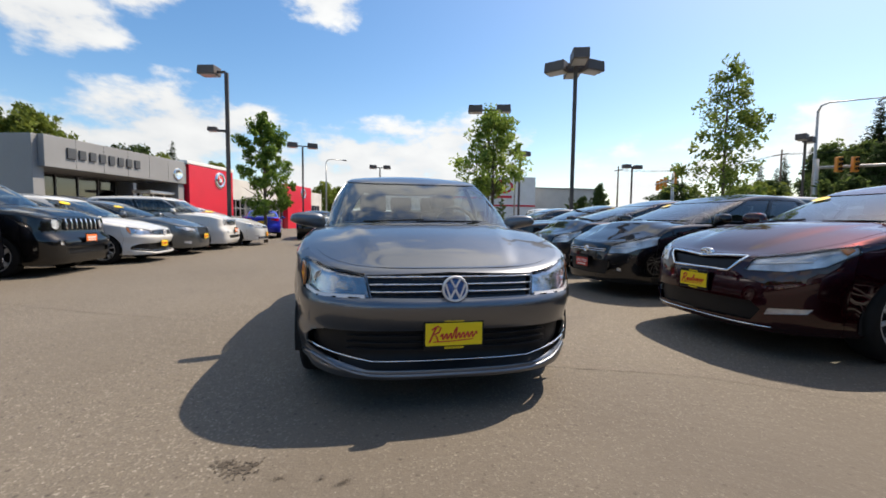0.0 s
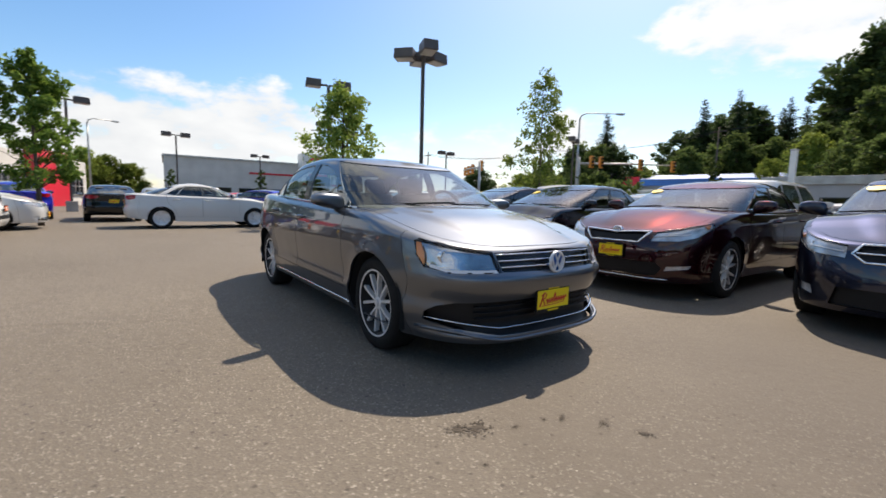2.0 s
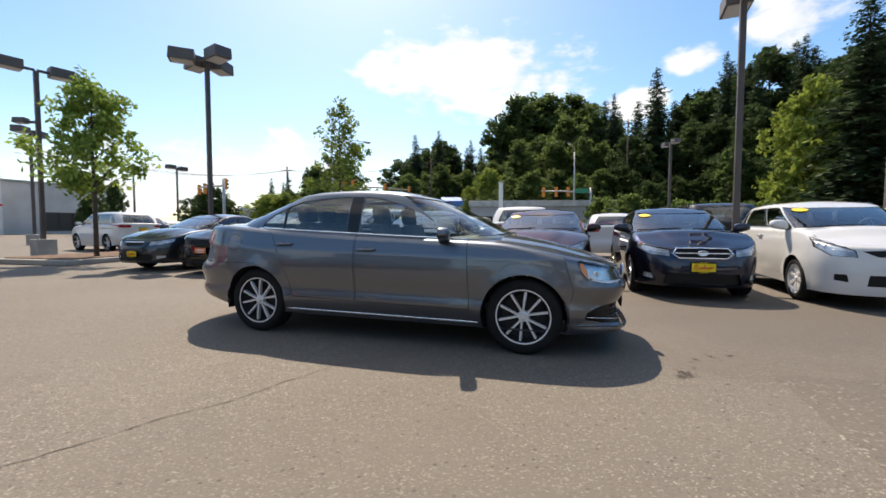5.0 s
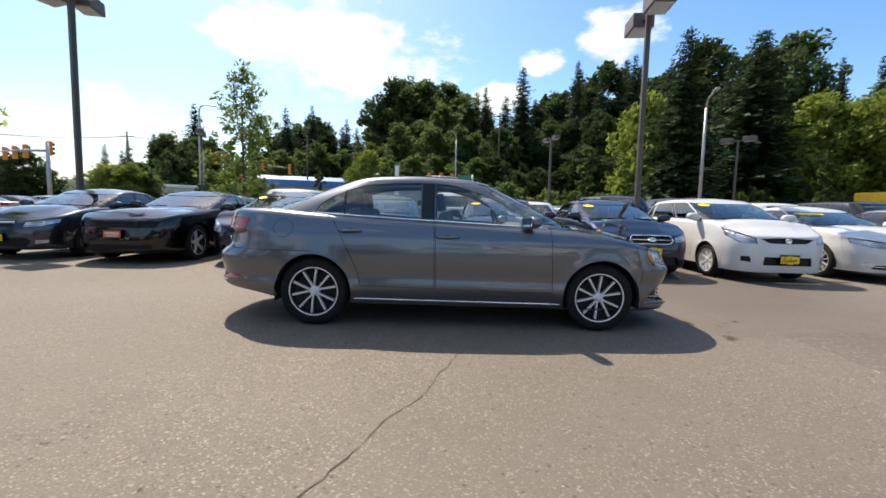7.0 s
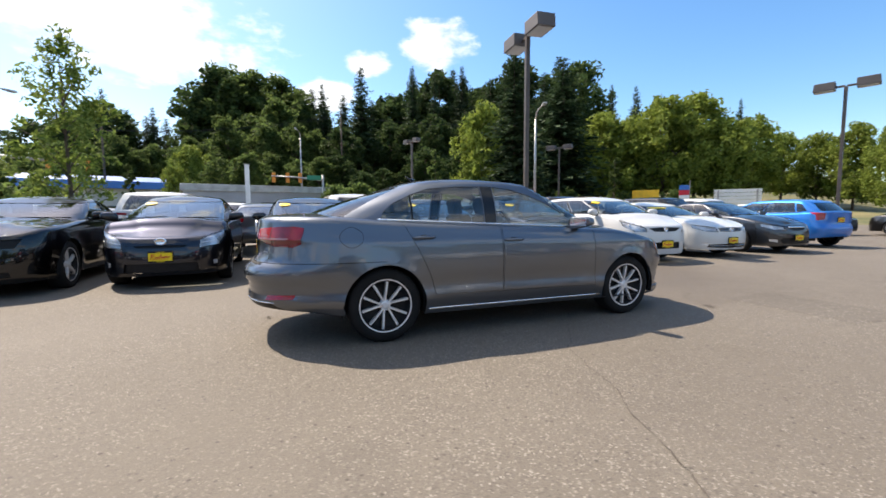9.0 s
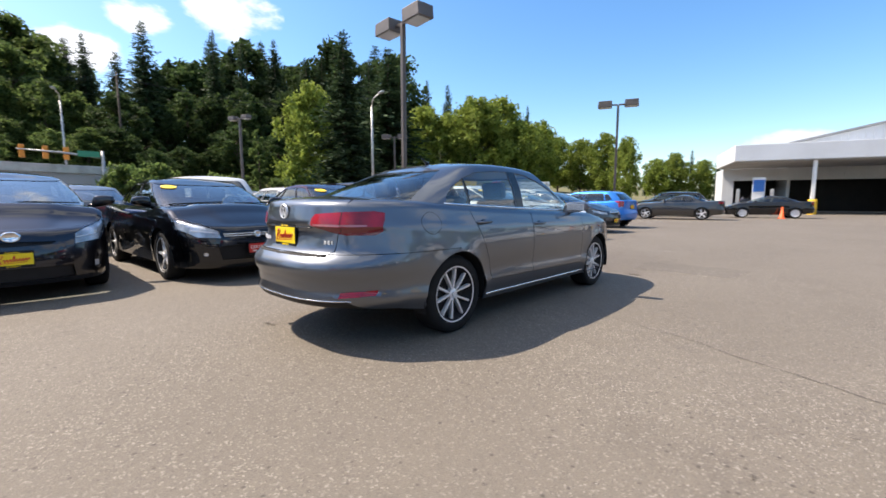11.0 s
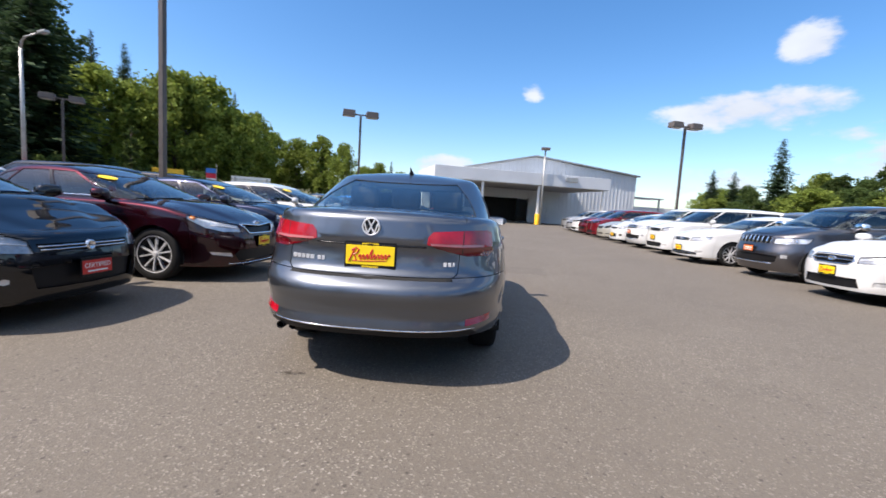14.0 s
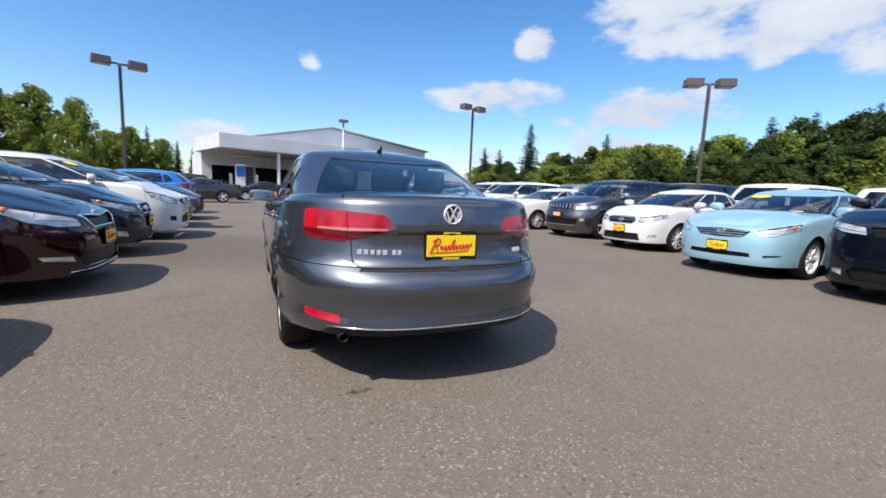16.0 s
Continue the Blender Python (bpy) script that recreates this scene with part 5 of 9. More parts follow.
# ---------------------------------------------------------------- the grey sedan in the middle
SEDAN = dict(
    w=0.889, yf=-2.17, yr=2.44, af=1.12, ar=1.20, nf=3.4, nr=2.9, wb=2.652, wr=0.317, arch=0.352, track=0.742, tyre_w=0.215, rim_r=0.222, flare=0.012,
    shoulder=[(-2.17, 0.742), (-2.0, 0.774), (-1.8, 0.812), (-1.5, 0.868), (-1.1, 0.925), (-0.8, 0.94), (0, 0.97), (0.8, 1.005), (1.3, 1.035), (1.9, 1.066), (2.44, 1.072)],
    bottom=[(-2.17, 0.19), (-1.7, 0.19), (-1.0, 0.205), (1.0, 0.22), (1.65, 0.255), (2.0, 0.30), (2.44, 0.335)],
    section=[(0.15, 0.90), (0.22, 0.945), (0.30, 0.972), (0.36, 0.986), (0.405, 0.989), (0.43, 0.978), (0.48, 0.980), (0.60, 0.996), (0.70, 1.0), (0.76, 0.995), (0.85, 0.975), (0.95, 0.946), (1.08, 0.912)],
    nose=[(0.15, -2.09), (0.19, -2.155), (0.235, -2.165), (0.268, -2.115), (0.42, -2.11), (0.455, -2.13), (0.53, -2.163), (0.572, -2.168), (0.602, -2.14), (0.66, -2.11), (0.72, -2.085), (0.80, -2.045)],
    tail=[(0.3, 2.31), (0.345, 2.40), (0.41, 2.418), (0.425, 2.400), (0.46, 2.406), (0.525, 2.416), (0.548, 2.436), (0.572, 2.441), (0.61, 2.440), (0.632, 2.432), (0.660, 2.402), (0.688, 2.365), (0.712, 2.335), (0.76, 2.318), (0.84, 2.310), (0.868, 2.312), (0.882, 2.332), (0.94, 2.325), (1.0, 2.312), (1.05, 2.300), (1.072, 2.292)],
    crown=[(-2.005, 0.0), (-1.85, 0.022), (-1.5, 0.042), (-1.1, 0.042), (1.6, 0.038), (2.0, 0.03), (2.29, 0.0)], round=0.05, hood_lines=(-2.05, 0.40, -1.12, 0.62, 0.013, 0.07),
    creases=[(-1.9, 0.79, 2.1, 0.875, 0.010, 0.03), (-1.0, 0.40, 1.05, 0.43, 0.006, 0.03)],
    cabin=dict(bw=0.765, by0=-1.22, by1=1.92, baf=0.50, bar=0.85, bnf=2.7, bnr=2.8, rw=0.60, ry0=-0.36, ry1=1.14, raf=0.24, rar=0.40, rnf=2.8, rnr=2.6,
               rail=[(-0.36, 1.345), (0, 1.392), (0.4, 1.404), (0.8, 1.390), (1.02, 1.362), (1.14, 1.335)], rcrown=[(-0.36, 0), (-0.2, 0.025), (0.2, 0.045), (0.6, 0.048), (0.9, 0.03), (1.14, 0)], bulge=0.028,
               windows={"front_window": [(-0.74, 0.962), (0.215, 1.003), (0.215, 1.345), (0.04, 1.328), (-0.18, 1.268), (-0.36, 1.195), (-0.56, 1.085)],
                        "pillar_b": [(0.222, 1.0), (0.345, 1.006), (0.345, 1.348), (0.222, 1.345)],
                        "rear_window_side": [(0.352, 1.008), (1.045, 1.038), (1.045, 1.262), (0.88, 1.315), (0.6, 1.340), (0.352, 1.347)],
                        "pillar_quarter": [(1.047, 1.038), (1.066, 1.039), (1.066, 1.252), (1.047, 1.261)],
                        "quarter_window": [(1.068, 1.039), (1.335, 1.052), (1.31, 1.105), (1.22, 1.180), (1.068, 1.251)]},
               belt=[(-0.84, 0.948), (0.2, 0.992), (1.36, 1.043)], screen=(0.06, 0.955, 0.96), back=(0.05, 0.94, 2.46)),
    front={"grille": [(-0.01, 0.600), (0.42, 0.607), (0.445, 0.716), (-0.01, 0.728)],
           "side_marker": [(0.782, 0.650), (0.779, 0.70), (0.781, 0.765), (0.795, 0.768), (0.803, 0.70), (0.787, 0.640)],
           "daylight_strip": [(0.452, 0.604), (0.458, 0.620), (0.70, 0.620), (0.766, 0.648), (0.768, 0.630), (0.70, 0.603)],
           "headlight": [(0.43, 0.606), (0.456, 0.720), (0.60, 0.742), (0.70, 0.766), (0.775, 0.788), (0.80, 0.775), (0.805, 0.70), (0.785, 0.628), (0.70, 0.604)],
           "lower_grille": [(-0.01, 0.238), (0.44, 0.240), (0.66, 0.274), (0.775, 0.312), (0.775, 0.365), (0.735, 0.405), (0.66, 0.425), (0.42, 0.430), (-0.01, 0.430)]},
    rear={"taillight_white": [(0.365, 0.890), (0.55, 0.884), (0.69, 0.886), (0.69, 0.898), (0.55, 0.900), (0.36, 0.901)], "taillight_low": [(0.345, 0.893), (0.362, 0.889), (0.55, 0.882), (0.748, 0.884), (0.748, 0.850), (0.72, 0.826), (0.58, 0.826), (0.46, 0.855)],
          "taillight": [(0.340, 0.895), (0.345, 0.940), (0.375, 0.972), (0.55, 0.985), (0.70, 0.992), (0.735, 0.980), (0.745, 0.93), (0.748, 0.850), (0.72, 0.826), (0.58, 0.826), (0.46, 0.855)],
          "valance": [(-0.01, 0.20), (0.70, 0.20), (0.70, 0.30), (0.64, 0.372), (-0.01, 0.372)],
          "reflector_strip": [(0.60, 0.400), (0.755, 0.412), (0.755, 0.448), (0.60, 0.438)]},
    rear_doors={"boot_panel": [(-0.005, 0.692), (0.50, 0.692), (0.535, 0.715), (0.555, 1.2), (-0.005, 1.2)]},
    doors={"front_door": [(-0.88, 0.355), (0.20, 0.372), (0.215, 1.1), (-0.845, 1.1)], "rear_door": [(0.21, 0.372), (0.885, 0.385), (0.93, 0.55), (1.03, 0.76), (1.21, 1.1), (0.225, 1.1)]},
    seam_f=-1.72, seam_r=2.02, tail_seam=0.694,
    skins={"side_marker": (AMBER, 0.0, "amber side marker", False), "daylight_strip": (WHITE_LENS, 0.0, "white daylight strip", False), "grille": (TRIM, -0.025, "", True), "lower_grille": (BLACK, -0.045, "", True), "taillight": (RED_LENS, 0.004, "red tail lamp", False), "valance": (BLACK, 0.0, "", True), "reflector_strip": (RED_LENS, 0.003, "", False), "taillight_white": (PINK_LENS, 0.003, "clear reversing lamp", False), "taillight_low": (RED_DEEP, 0.004, "deep red lamp", False)},
    bars=[("grille_bar", 0.632, 0.425, 0.007, 0.018, CHROME, "thin chrome grille bar"), ("grille_bar", 0.668, 0.432, 0.007, 0.018, CHROME, "thin chrome grille bar"),
          ("grille_bar", 0.704, 0.440, 0.007, 0.018, CHROME, "thin chrome grille bar"), ("chin_bar", lambda x: 0.272 + 0.062 * max(0.0, abs(x) - 0.42) / 0.36, 0.77, 0.007, 0.014, CHROME, "thin bright chin line"),
          ("front_lip", lambda x: 0.214 + 0.055 * max(0.0, abs(x) - 0.42) / 0.36, 0.79, 0.022, 0.024, PAINT, "")],
    rear_bars=[("lid_gap", 0.685, 0.505, 0.030, 0.003, DARK, ""), ("lid_edge", 0.875, 0.338, 0.012, 0.006, TRIM, ""), ("bumper_strip", 0.378, 0.66, 0.010, 0.006, CHROME, "thin bright strip")],
    side_strips=[("sill_strip", [(-0.95, 0.248), (0.95, 0.262)], 0.022, 0.008, CHROME, "bright sill strip")],
    handles=[(0.985, 0.886), (0.095, 0.846)], mirror=(-0.64, 1.0, 0.905), plate_f=(0.415, -0.015), plate_r=(0.81, 0.0), badge=None, mirror_size=0.90, mirror_wide=1.26,
    rim_style="twin", spokes=5, group="", bucket=LAMP_DEEP)
hero, hero_shape, hero_sheet, hero_house = build_car("sedan", SEDAN, "dark grey metallic sedan standing alone in the aisle", (0.135, 0.148, 0.170), 0.95, "yellow", True)
hero["category"] = "car"


def on_tail(x, z, out=0.0):
    """A point on the sedan's tail."""
    u, v = hero_sheet.locate([(max(abs(x), 0.001), z)], [0, 2], hero_shape.u[-1] * 0.74, hero_shape.u[-1])[0]
    p = np.array(hero_shape.lower(np.array([u]), np.array([v])))[:, 0]
    return Vector((x, p[1] + out, z))


def roundel(y, z, r, facing, tilt):
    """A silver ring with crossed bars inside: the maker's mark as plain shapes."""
    v, f = lathe([(r * 0.80, 0.0), (r * 0.84, 0.014), (r * 0.97, 0.014), (r, 0.0)], 32, "y")
    o = mesh_ob("emblem_ring", [(a, b * facing, c) for a, b, c in v], f if facing < 0 else flipped(f), ALLOY, hero)
    o.matrix_basis = pose(0, y, z, tilt, 0, 0)
    v, f = lathe([(0.001, 0.006), (r * 0.82, 0.006), (r * 0.82, -0.01)], 28, "y")
    mesh_ob("emblem_field", [(a, b * facing, c) for a, b, c in v], f if facing < 0 else flipped(f), BLUE_BADGE if facing < 0 else TRIM, o)
    for x0, z0, x1, z1 in ((-0.36, 0.74, 0.0, 0.08), (0.36, 0.74, 0.0, 0.08), (-0.74, 0.36, -0.36, -0.72), (0.74, 0.36, 0.36, -0.72), (-0.36, -0.72, 0.0, 0.0), (0.36, -0.72, 0.0, 0.0)):
        ln = math.hypot(x1 - x0, z1 - z0) * r
        part("emblem_bar", box_bm(r * 0.15, 0.008, ln, ((x0 + x1) / 2 * r, 0.010 * facing, (z0 + z1) / 2 * r), 0.001, Matrix.Rotation(math.atan2(x1 - x0, z1 - z0), 4, "Y")), ALLOY, o)


roundel(-2.150, 0.652, 0.068, -1, 0)
roundel(on_tail(0, 0.985).y + 0.004, 0.985, 0.056, 1, 0)
for k, (bx, bw, bz) in enumerate(((0.50, 0.024, 0.775), (0.468, 0.022, 0.775), (0.436, 0.020, 0.775), (0.405, 0.020, 0.775), (0.373, 0.024, 0.775), (0.325, 0.020, 0.775), (0.297, 0.018, 0.775), (-0.455, 0.020, 0.775), (-0.482, 0.020, 0.775), (-0.506, 0.012, 0.775))):
    o = part("badge_bar", box_bm(bw, 0.006, 0.026, (0, 0, 0), 0.001), ALLOY, hero)
    o.matrix_basis = Matrix.Translation(on_tail(bx, bz, 0.004))
# roof aerial, twin exhaust, wipers, rear window frame
part("aerial", tube([(0, 0.80, 1.432), (0, 0.835, 1.450), (0, 0.885, 1.480)], [0.024, 0.012, 0.004], 8), TRIM, hero, smooth=True)
for ex in (0.50, 0.58):
    v, f = lathe([(0.024, -0.16), (0.026, 0.02), (0.023, 0.025), (0.020, 0.0), (0.020, -0.12), (0.001, -0.12)], 16, "y")
    mesh_ob("exhaust_tip", [(a + ex, b + 2.24, c + 0.318) for a, b, c in v], flipped(f), ALLOY_DARK, hero)
for wx0, wx1 in ((-0.62, -0.02), (-0.08, 0.52)):
    pts = []
    for k in np.linspace(0, 1, 6):
        x = wx0 + (wx1 - wx0) * k
        t_ = np.interp(abs(x), [0, 0.35, 0.6, 0.75], [0.0, 0.42, 0.75, 0.9])
        p = np.array(hero_shape.green(np.array([t_]), np.array([0.10 + 0.035 * k])))[:, 0]
        pts.append((x, p[1] - 0.012, p[2] + 0.012))
    part("wiper", tube(pts, 0.007, 5), TRIM, hero)
ring_yz = [(1.60 + 0.085 * math.cos(a) * (1.12 if abs(math.cos(a)) > 0.6 else 1), 0.90 + 0.075 * math.sin(a) * (1.1 if abs(math.sin(a)) > 0.6 else 1)) for a in np.linspace(0, 2 * math.pi, 20, endpoint=False)]
uv = np.array(hero_sheet.locate(ring_yz, [1, 2], hero_shape.u[-1] * 0.6, hero_shape.u[-1] * 0.95))
p_, n_ = np.array(hero_shape.lower(uv[:, 0], uv[:, 1])).T, hero_sheet.normal(uv[:, 0], uv[:, 1])
v_, f_ = ribbon(p_, n_, 0.005, 0.0026, True)
mesh_ob("fuel_flap_gap", mirror_x(v_), f_, DARK, hero)
# black bars across the lower intake
for k in range(4):
    xs = np.linspace(-0.56, 0.56, 15)
    uv = np.array(hero_sheet.locate([(max(abs(x), 0.001), 0.325 + 0.035 * k) for x in xs], [0, 2], 0, hero_shape.u[-1] * 0.3))
    p, nn = np.array(hero_shape.lower(uv[:, 0], uv[:, 1])).T, hero_sheet.normal(uv[:, 0], uv[:, 1])
    sgn = np.sign(xs)[:, None]
    p, nn = p * np.hstack([sgn, np.ones((15, 2))]), nn * np.hstack([sgn, np.ones((15, 2))])
    v_, f_ = ribbon(p - nn * 0.03, nn, 0.010, 0.012)
    mesh_ob("intake_bar", v_, f_, BLACK, hero)


# split of each tail lamp between the boot lid and the wing
for sg in (1, -1):
    uv = np.array(hero_sheet.locate([(0.556, z) for z in np.linspace(0.842, 0.984, 6)], [0, 2], hero_shape.u[-1] * 0.74, hero_shape.u[-1]))
    p, nn = np.array(hero_shape.lower(uv[:, 0], uv[:, 1])).T, hero_sheet.normal(uv[:, 0], uv[:, 1])
    v_, f_ = ribbon(p + nn * 0.004, nn, 0.007, 0.003)
    mesh_ob("lamp_split", v_ if sg > 0 else mirror_x(v_), f_, DARK, hero)


def park(ob, x, y, rz, colour=None, metal=0.6, label="", plain=False):
    """A copy of a car at a bay: x, y of its middle."""
    o = copy_thing(ob, pose(x, y, 0, 0, 0, rz))
    if label:
        o["label"] = label
    if colour:
        for q in o.children_recursive:
            if q.data and q.data.materials and q.data.materials[0] is PAINT:
                q.color = (*colour, metal)
    return o



# ---------------------------------------------------------------- the other makes of car
def car_spec(length, w, height, wb, fo, wr, hood, cowl, belt, deck, yc, yrf, yrr, yb, **over):
    """Sizes of a car: hood = height of the bonnet's front edge, cowl, belt and deck heights; yc cowl, yrf and yrr ends of the roof, yb foot of the rear window."""
    yf, yr = -(wb / 2 + fo), length - wb / 2 - fo
    rail = height - 0.06
    boxy = over.pop("boxy", 0.0)
    rw = over.pop("rw", w * (0.68 + 0.10 * boxy))
    b_pillar = over.pop("b", 0.42)
    sp = dict(
        w=w, yf=yf, yr=yr, af=1.15 - 0.45 * boxy, ar=0.95 - 0.3 * boxy, nf=3.4 + 0.9 * boxy, nr=4.0, wb=wb, wr=wr, arch=wr + 0.04 + 0.02 * boxy, track=w - 0.125, tyre_w=0.215, rim_r=wr * 0.69, flare=0.012,
        shoulder=[(yf, hood), (yf + 0.45, hood + 0.45 * (cowl - hood)), (yc - 0.2, cowl - 0.035), (yc + 0.3, cowl), (0.5, belt), (yb - 0.3, belt + 0.4 * (deck - belt)), (yr, deck)],
        bottom=[(yf, 0.20), (yf + 0.6, 0.20), (-0.8, 0.21 + 0.04 * boxy), (0.8, 0.22 + 0.04 * boxy), (wb / 2 + 0.3, 0.27), (yr, 0.34)],
        section=[(0.15, 0.92), (0.25, 0.955), (0.4, 0.975), (0.62, 1.0), (0.8, 0.988), (0.95, 0.962), (1.15, 0.94)],
        nose=[(0.15, yf + 0.06), (0.24, yf + 0.005), (0.45, yf), (0.55, yf + 0.01), (hood - 0.06, yf + 0.05), (hood + 0.02, yf + 0.09)],
        tail=[(0.3, yr - 0.09), (0.45, yr - 0.01), (0.62, yr), (0.72, yr - 0.06), (deck, yr - 0.05)],
        crown=[(yf + 0.16, 0.0), (yf + 0.32, 0.025), (yf + 0.7, 0.05), (yc, 0.045), (yb - 0.2, 0.04), (yr - 0.32, 0.03), (yr - 0.12, 0)], round=0.055,
        creases=[(yf + 0.3, hood + 0.05, yr - 0.2, belt - 0.12, 0.010, 0.040), (-wb / 2 + 0.35, 0.40, wb / 2 - 0.35, 0.43, 0.008, 0.035)], hood_lines=(yf + 0.14, w * 0.40, yc + 0.08, w * 0.66, 0.014, 0.13),
        cabin=dict(bw=w * 0.865 + 0.03 * boxy, by0=yc, by1=yb, baf=0.48 - 0.2 * boxy, bar=0.75 - 0.45 * boxy, bnf=2.8, bnr=2.8, rw=rw, ry0=yrf, ry1=yrr, raf=0.26, rar=0.3, rnf=2.9, rnr=2.9,
                   rail=[(yrf, rail - 0.055), (yrf + 0.4, rail - 0.005), ((yrf + yrr) / 2, rail), (yrr - 0.25, rail - 0.02), (yrr, rail - 0.05)],
                   rcrown=[(yrf, 0), (yrf + 0.2, 0.03), ((yrf + yrr) / 2, 0.055), (yrr - 0.2, 0.035), (yrr, 0)], bulge=0.03, flat_windows=True,
                   windows={"front_window": [(0.975, 0.13), (1 + b_pillar, 0.13), (1 + b_pillar, 0.85), (1.03, 0.85)], "pillar_b": [(1.004 + b_pillar, 0.13), (1.05 + b_pillar, 0.13), (1.05 + b_pillar, 0.85), (1.004 + b_pillar, 0.85)],
                            "rear_door_window": [(1.054 + b_pillar, 0.13), (1.93, 0.13), (1.93, 0.85), (1.054 + b_pillar, 0.85)],
                            "quarter_window": [(1.95, 0.14), (2.16, 0.16), (2.10, 0.72), (1.95, 0.82)]},
                   belt=0.115, belt_mat=over.pop("belt_mat", TRIM), screen=(0.07, 0.90, 0.955), back=(0.08, 0.88, 2.30 if boxy < 0.3 else 2.45), seat_shift=0.4),
        front={"grille": [(-0.01, hood - 0.15), (0.36, hood - 0.15), (0.40, hood - 0.035), (-0.01, hood - 0.03)],
               "headlight": [(0.42, hood - 0.14), (0.45, hood - 0.03), (0.70, hood + 0.01), (w * 0.91, hood + 0.035), (w * 0.90, hood - 0.05), (0.68, hood - 0.12)],
               "lower_grille": [(-0.01, 0.26), (0.50, 0.27), (0.56, 0.36), (0.50, 0.42), (-0.01, 0.42)],
               "fog_lamp": [(0.60, 0.30), (0.74, 0.33), (0.75, 0.38), (0.61, 0.38)]},
        rear={"taillight": [(0.45, deck - 0.17), (0.44, deck - 0.08), (w * 0.88, deck - 0.05), (w * 0.885, deck - 0.17), (0.7, deck - 0.2)]},
        doors={"front_door": [(-wb / 2 + 0.48, 0.36), (0.22, 0.37), (0.24, 1.4), (-wb / 2 + 0.52, 1.4)], "rear_door": [(0.235, 0.37), (wb / 2 - 0.44, 0.38), (wb / 2 - 0.36, 0.6), (wb / 2 - 0.2, 0.78), (wb / 2 - 0.08, 1.4), (0.255, 1.4)]},
        seam_f=yf + 0.48, seam_r=yr - 0.34,
        skins={"grille": (BLACK, -0.025, "", True), "lower_grille": (BLACK, -0.03, "", True), "fog_lamp": (BUCKET, -0.012, "clear fog lamp", False), "taillight": (RED_LENS, 0.004, "red tail lamp", False)},
        handles=[(wb / 2 - 0.42, belt - 0.12), (0.06, belt - 0.13)], mirror=(yc + 0.50, cowl + 0.075, w + 0.065), plate_f=(0.42, -0.015), plate_r=(deck - 0.27, 0.0),
        side_glass=TINT, back_glass=TINT, rim_style="split", spokes=10, rim_face=ALLOY, rim_pocket=ALLOY_DARK, sticker=(0.62, 0.78, "oval", 0.13), sticker_side=1)
    cab = over.pop("cab", {})
    for key in ("front", "rear", "skins", "doors"):
        for k, v in over.pop(key, {}).items():
            if v is None:
                sp[key].pop(k, None)
            else:
                sp[key][k] = v
    sp["cabin"].update(cab)
    sp.update(over)
    return sp


FLEET = {}


def make(key, label, colour, metal, x, y, rz, plate_kind, sp, name="car"):
    """Builds one car and parks it with the middle of its nose over (x, y), its front towards rz."""
    ob = build_car(name, sp, label, colour, metal, plate_kind)
    a = radians(rz)
    ob.matrix_basis = pose(x + math.sin(a) * sp["yf"], y - math.cos(a) * sp["yf"], 0, 0, 0, rz)
    FLEET[key] = (ob, sp)
    return ob


PLAIN = {}


def plain_car(key):
    """The same make with only the parts that show from far off."""
    if key not in PLAIN:
        ob, sp = FLEET[key]
        o = new(ob.name.split(".")[0])
        for k in ("label", "category", "group"):
            o[k] = ob[k]
        keep = ("bumper", "body_side", "bonnet", "boot_lid", "wing_top", "roof", "windscreen", "rear_window", "side_window", "headlight", "taillight", "grille", "wheel", "door_mirror", "inner_shell", "front_door", "rear_door")
        for q in ob.children:
            if q.name.split(".")[0].endswith(keep) and "liner" not in q.name:
                c = q.copy()
                scene.collection.objects.link(c)
                c.parent = o
                if q.name.startswith("wheel"):
                    for w in q.children:
                        e = w.copy()
                        scene.collection.objects.link(e)
                        e.parent = c
        PLAIN[key] = o
        return o, sp, True
    return PLAIN[key], FLEET[key][1], False


def again(key, label, colour, metal, x, y, rz, far=False):
    """Another car of a make already built, its nose over (x, y)."""
    a = radians(rz)
    if far:
        ob, sp, first = plain_car(key)
        at = (x + math.sin(a) * sp["yf"], y - math.cos(a) * sp["yf"])
        if first:
            ob.matrix_basis = pose(at[0], at[1], 0, 0, 0, rz)
            ob["label"] = label
            for q in ob.children_recursive:
                if q.data and q.data.materials and q.data.materials[0] is PAINT:
                    q.color = (*colour, metal)
            return ob
        return park(ob, *at, rz, colour, metal, label)
    ob, sp = FLEET[key]
    return park(ob, x + math.sin(a) * sp["yf"], y - math.cos(a) * sp["yf"], rz, colour, metal, label)


E_ROW, W_ROW = -90, 90
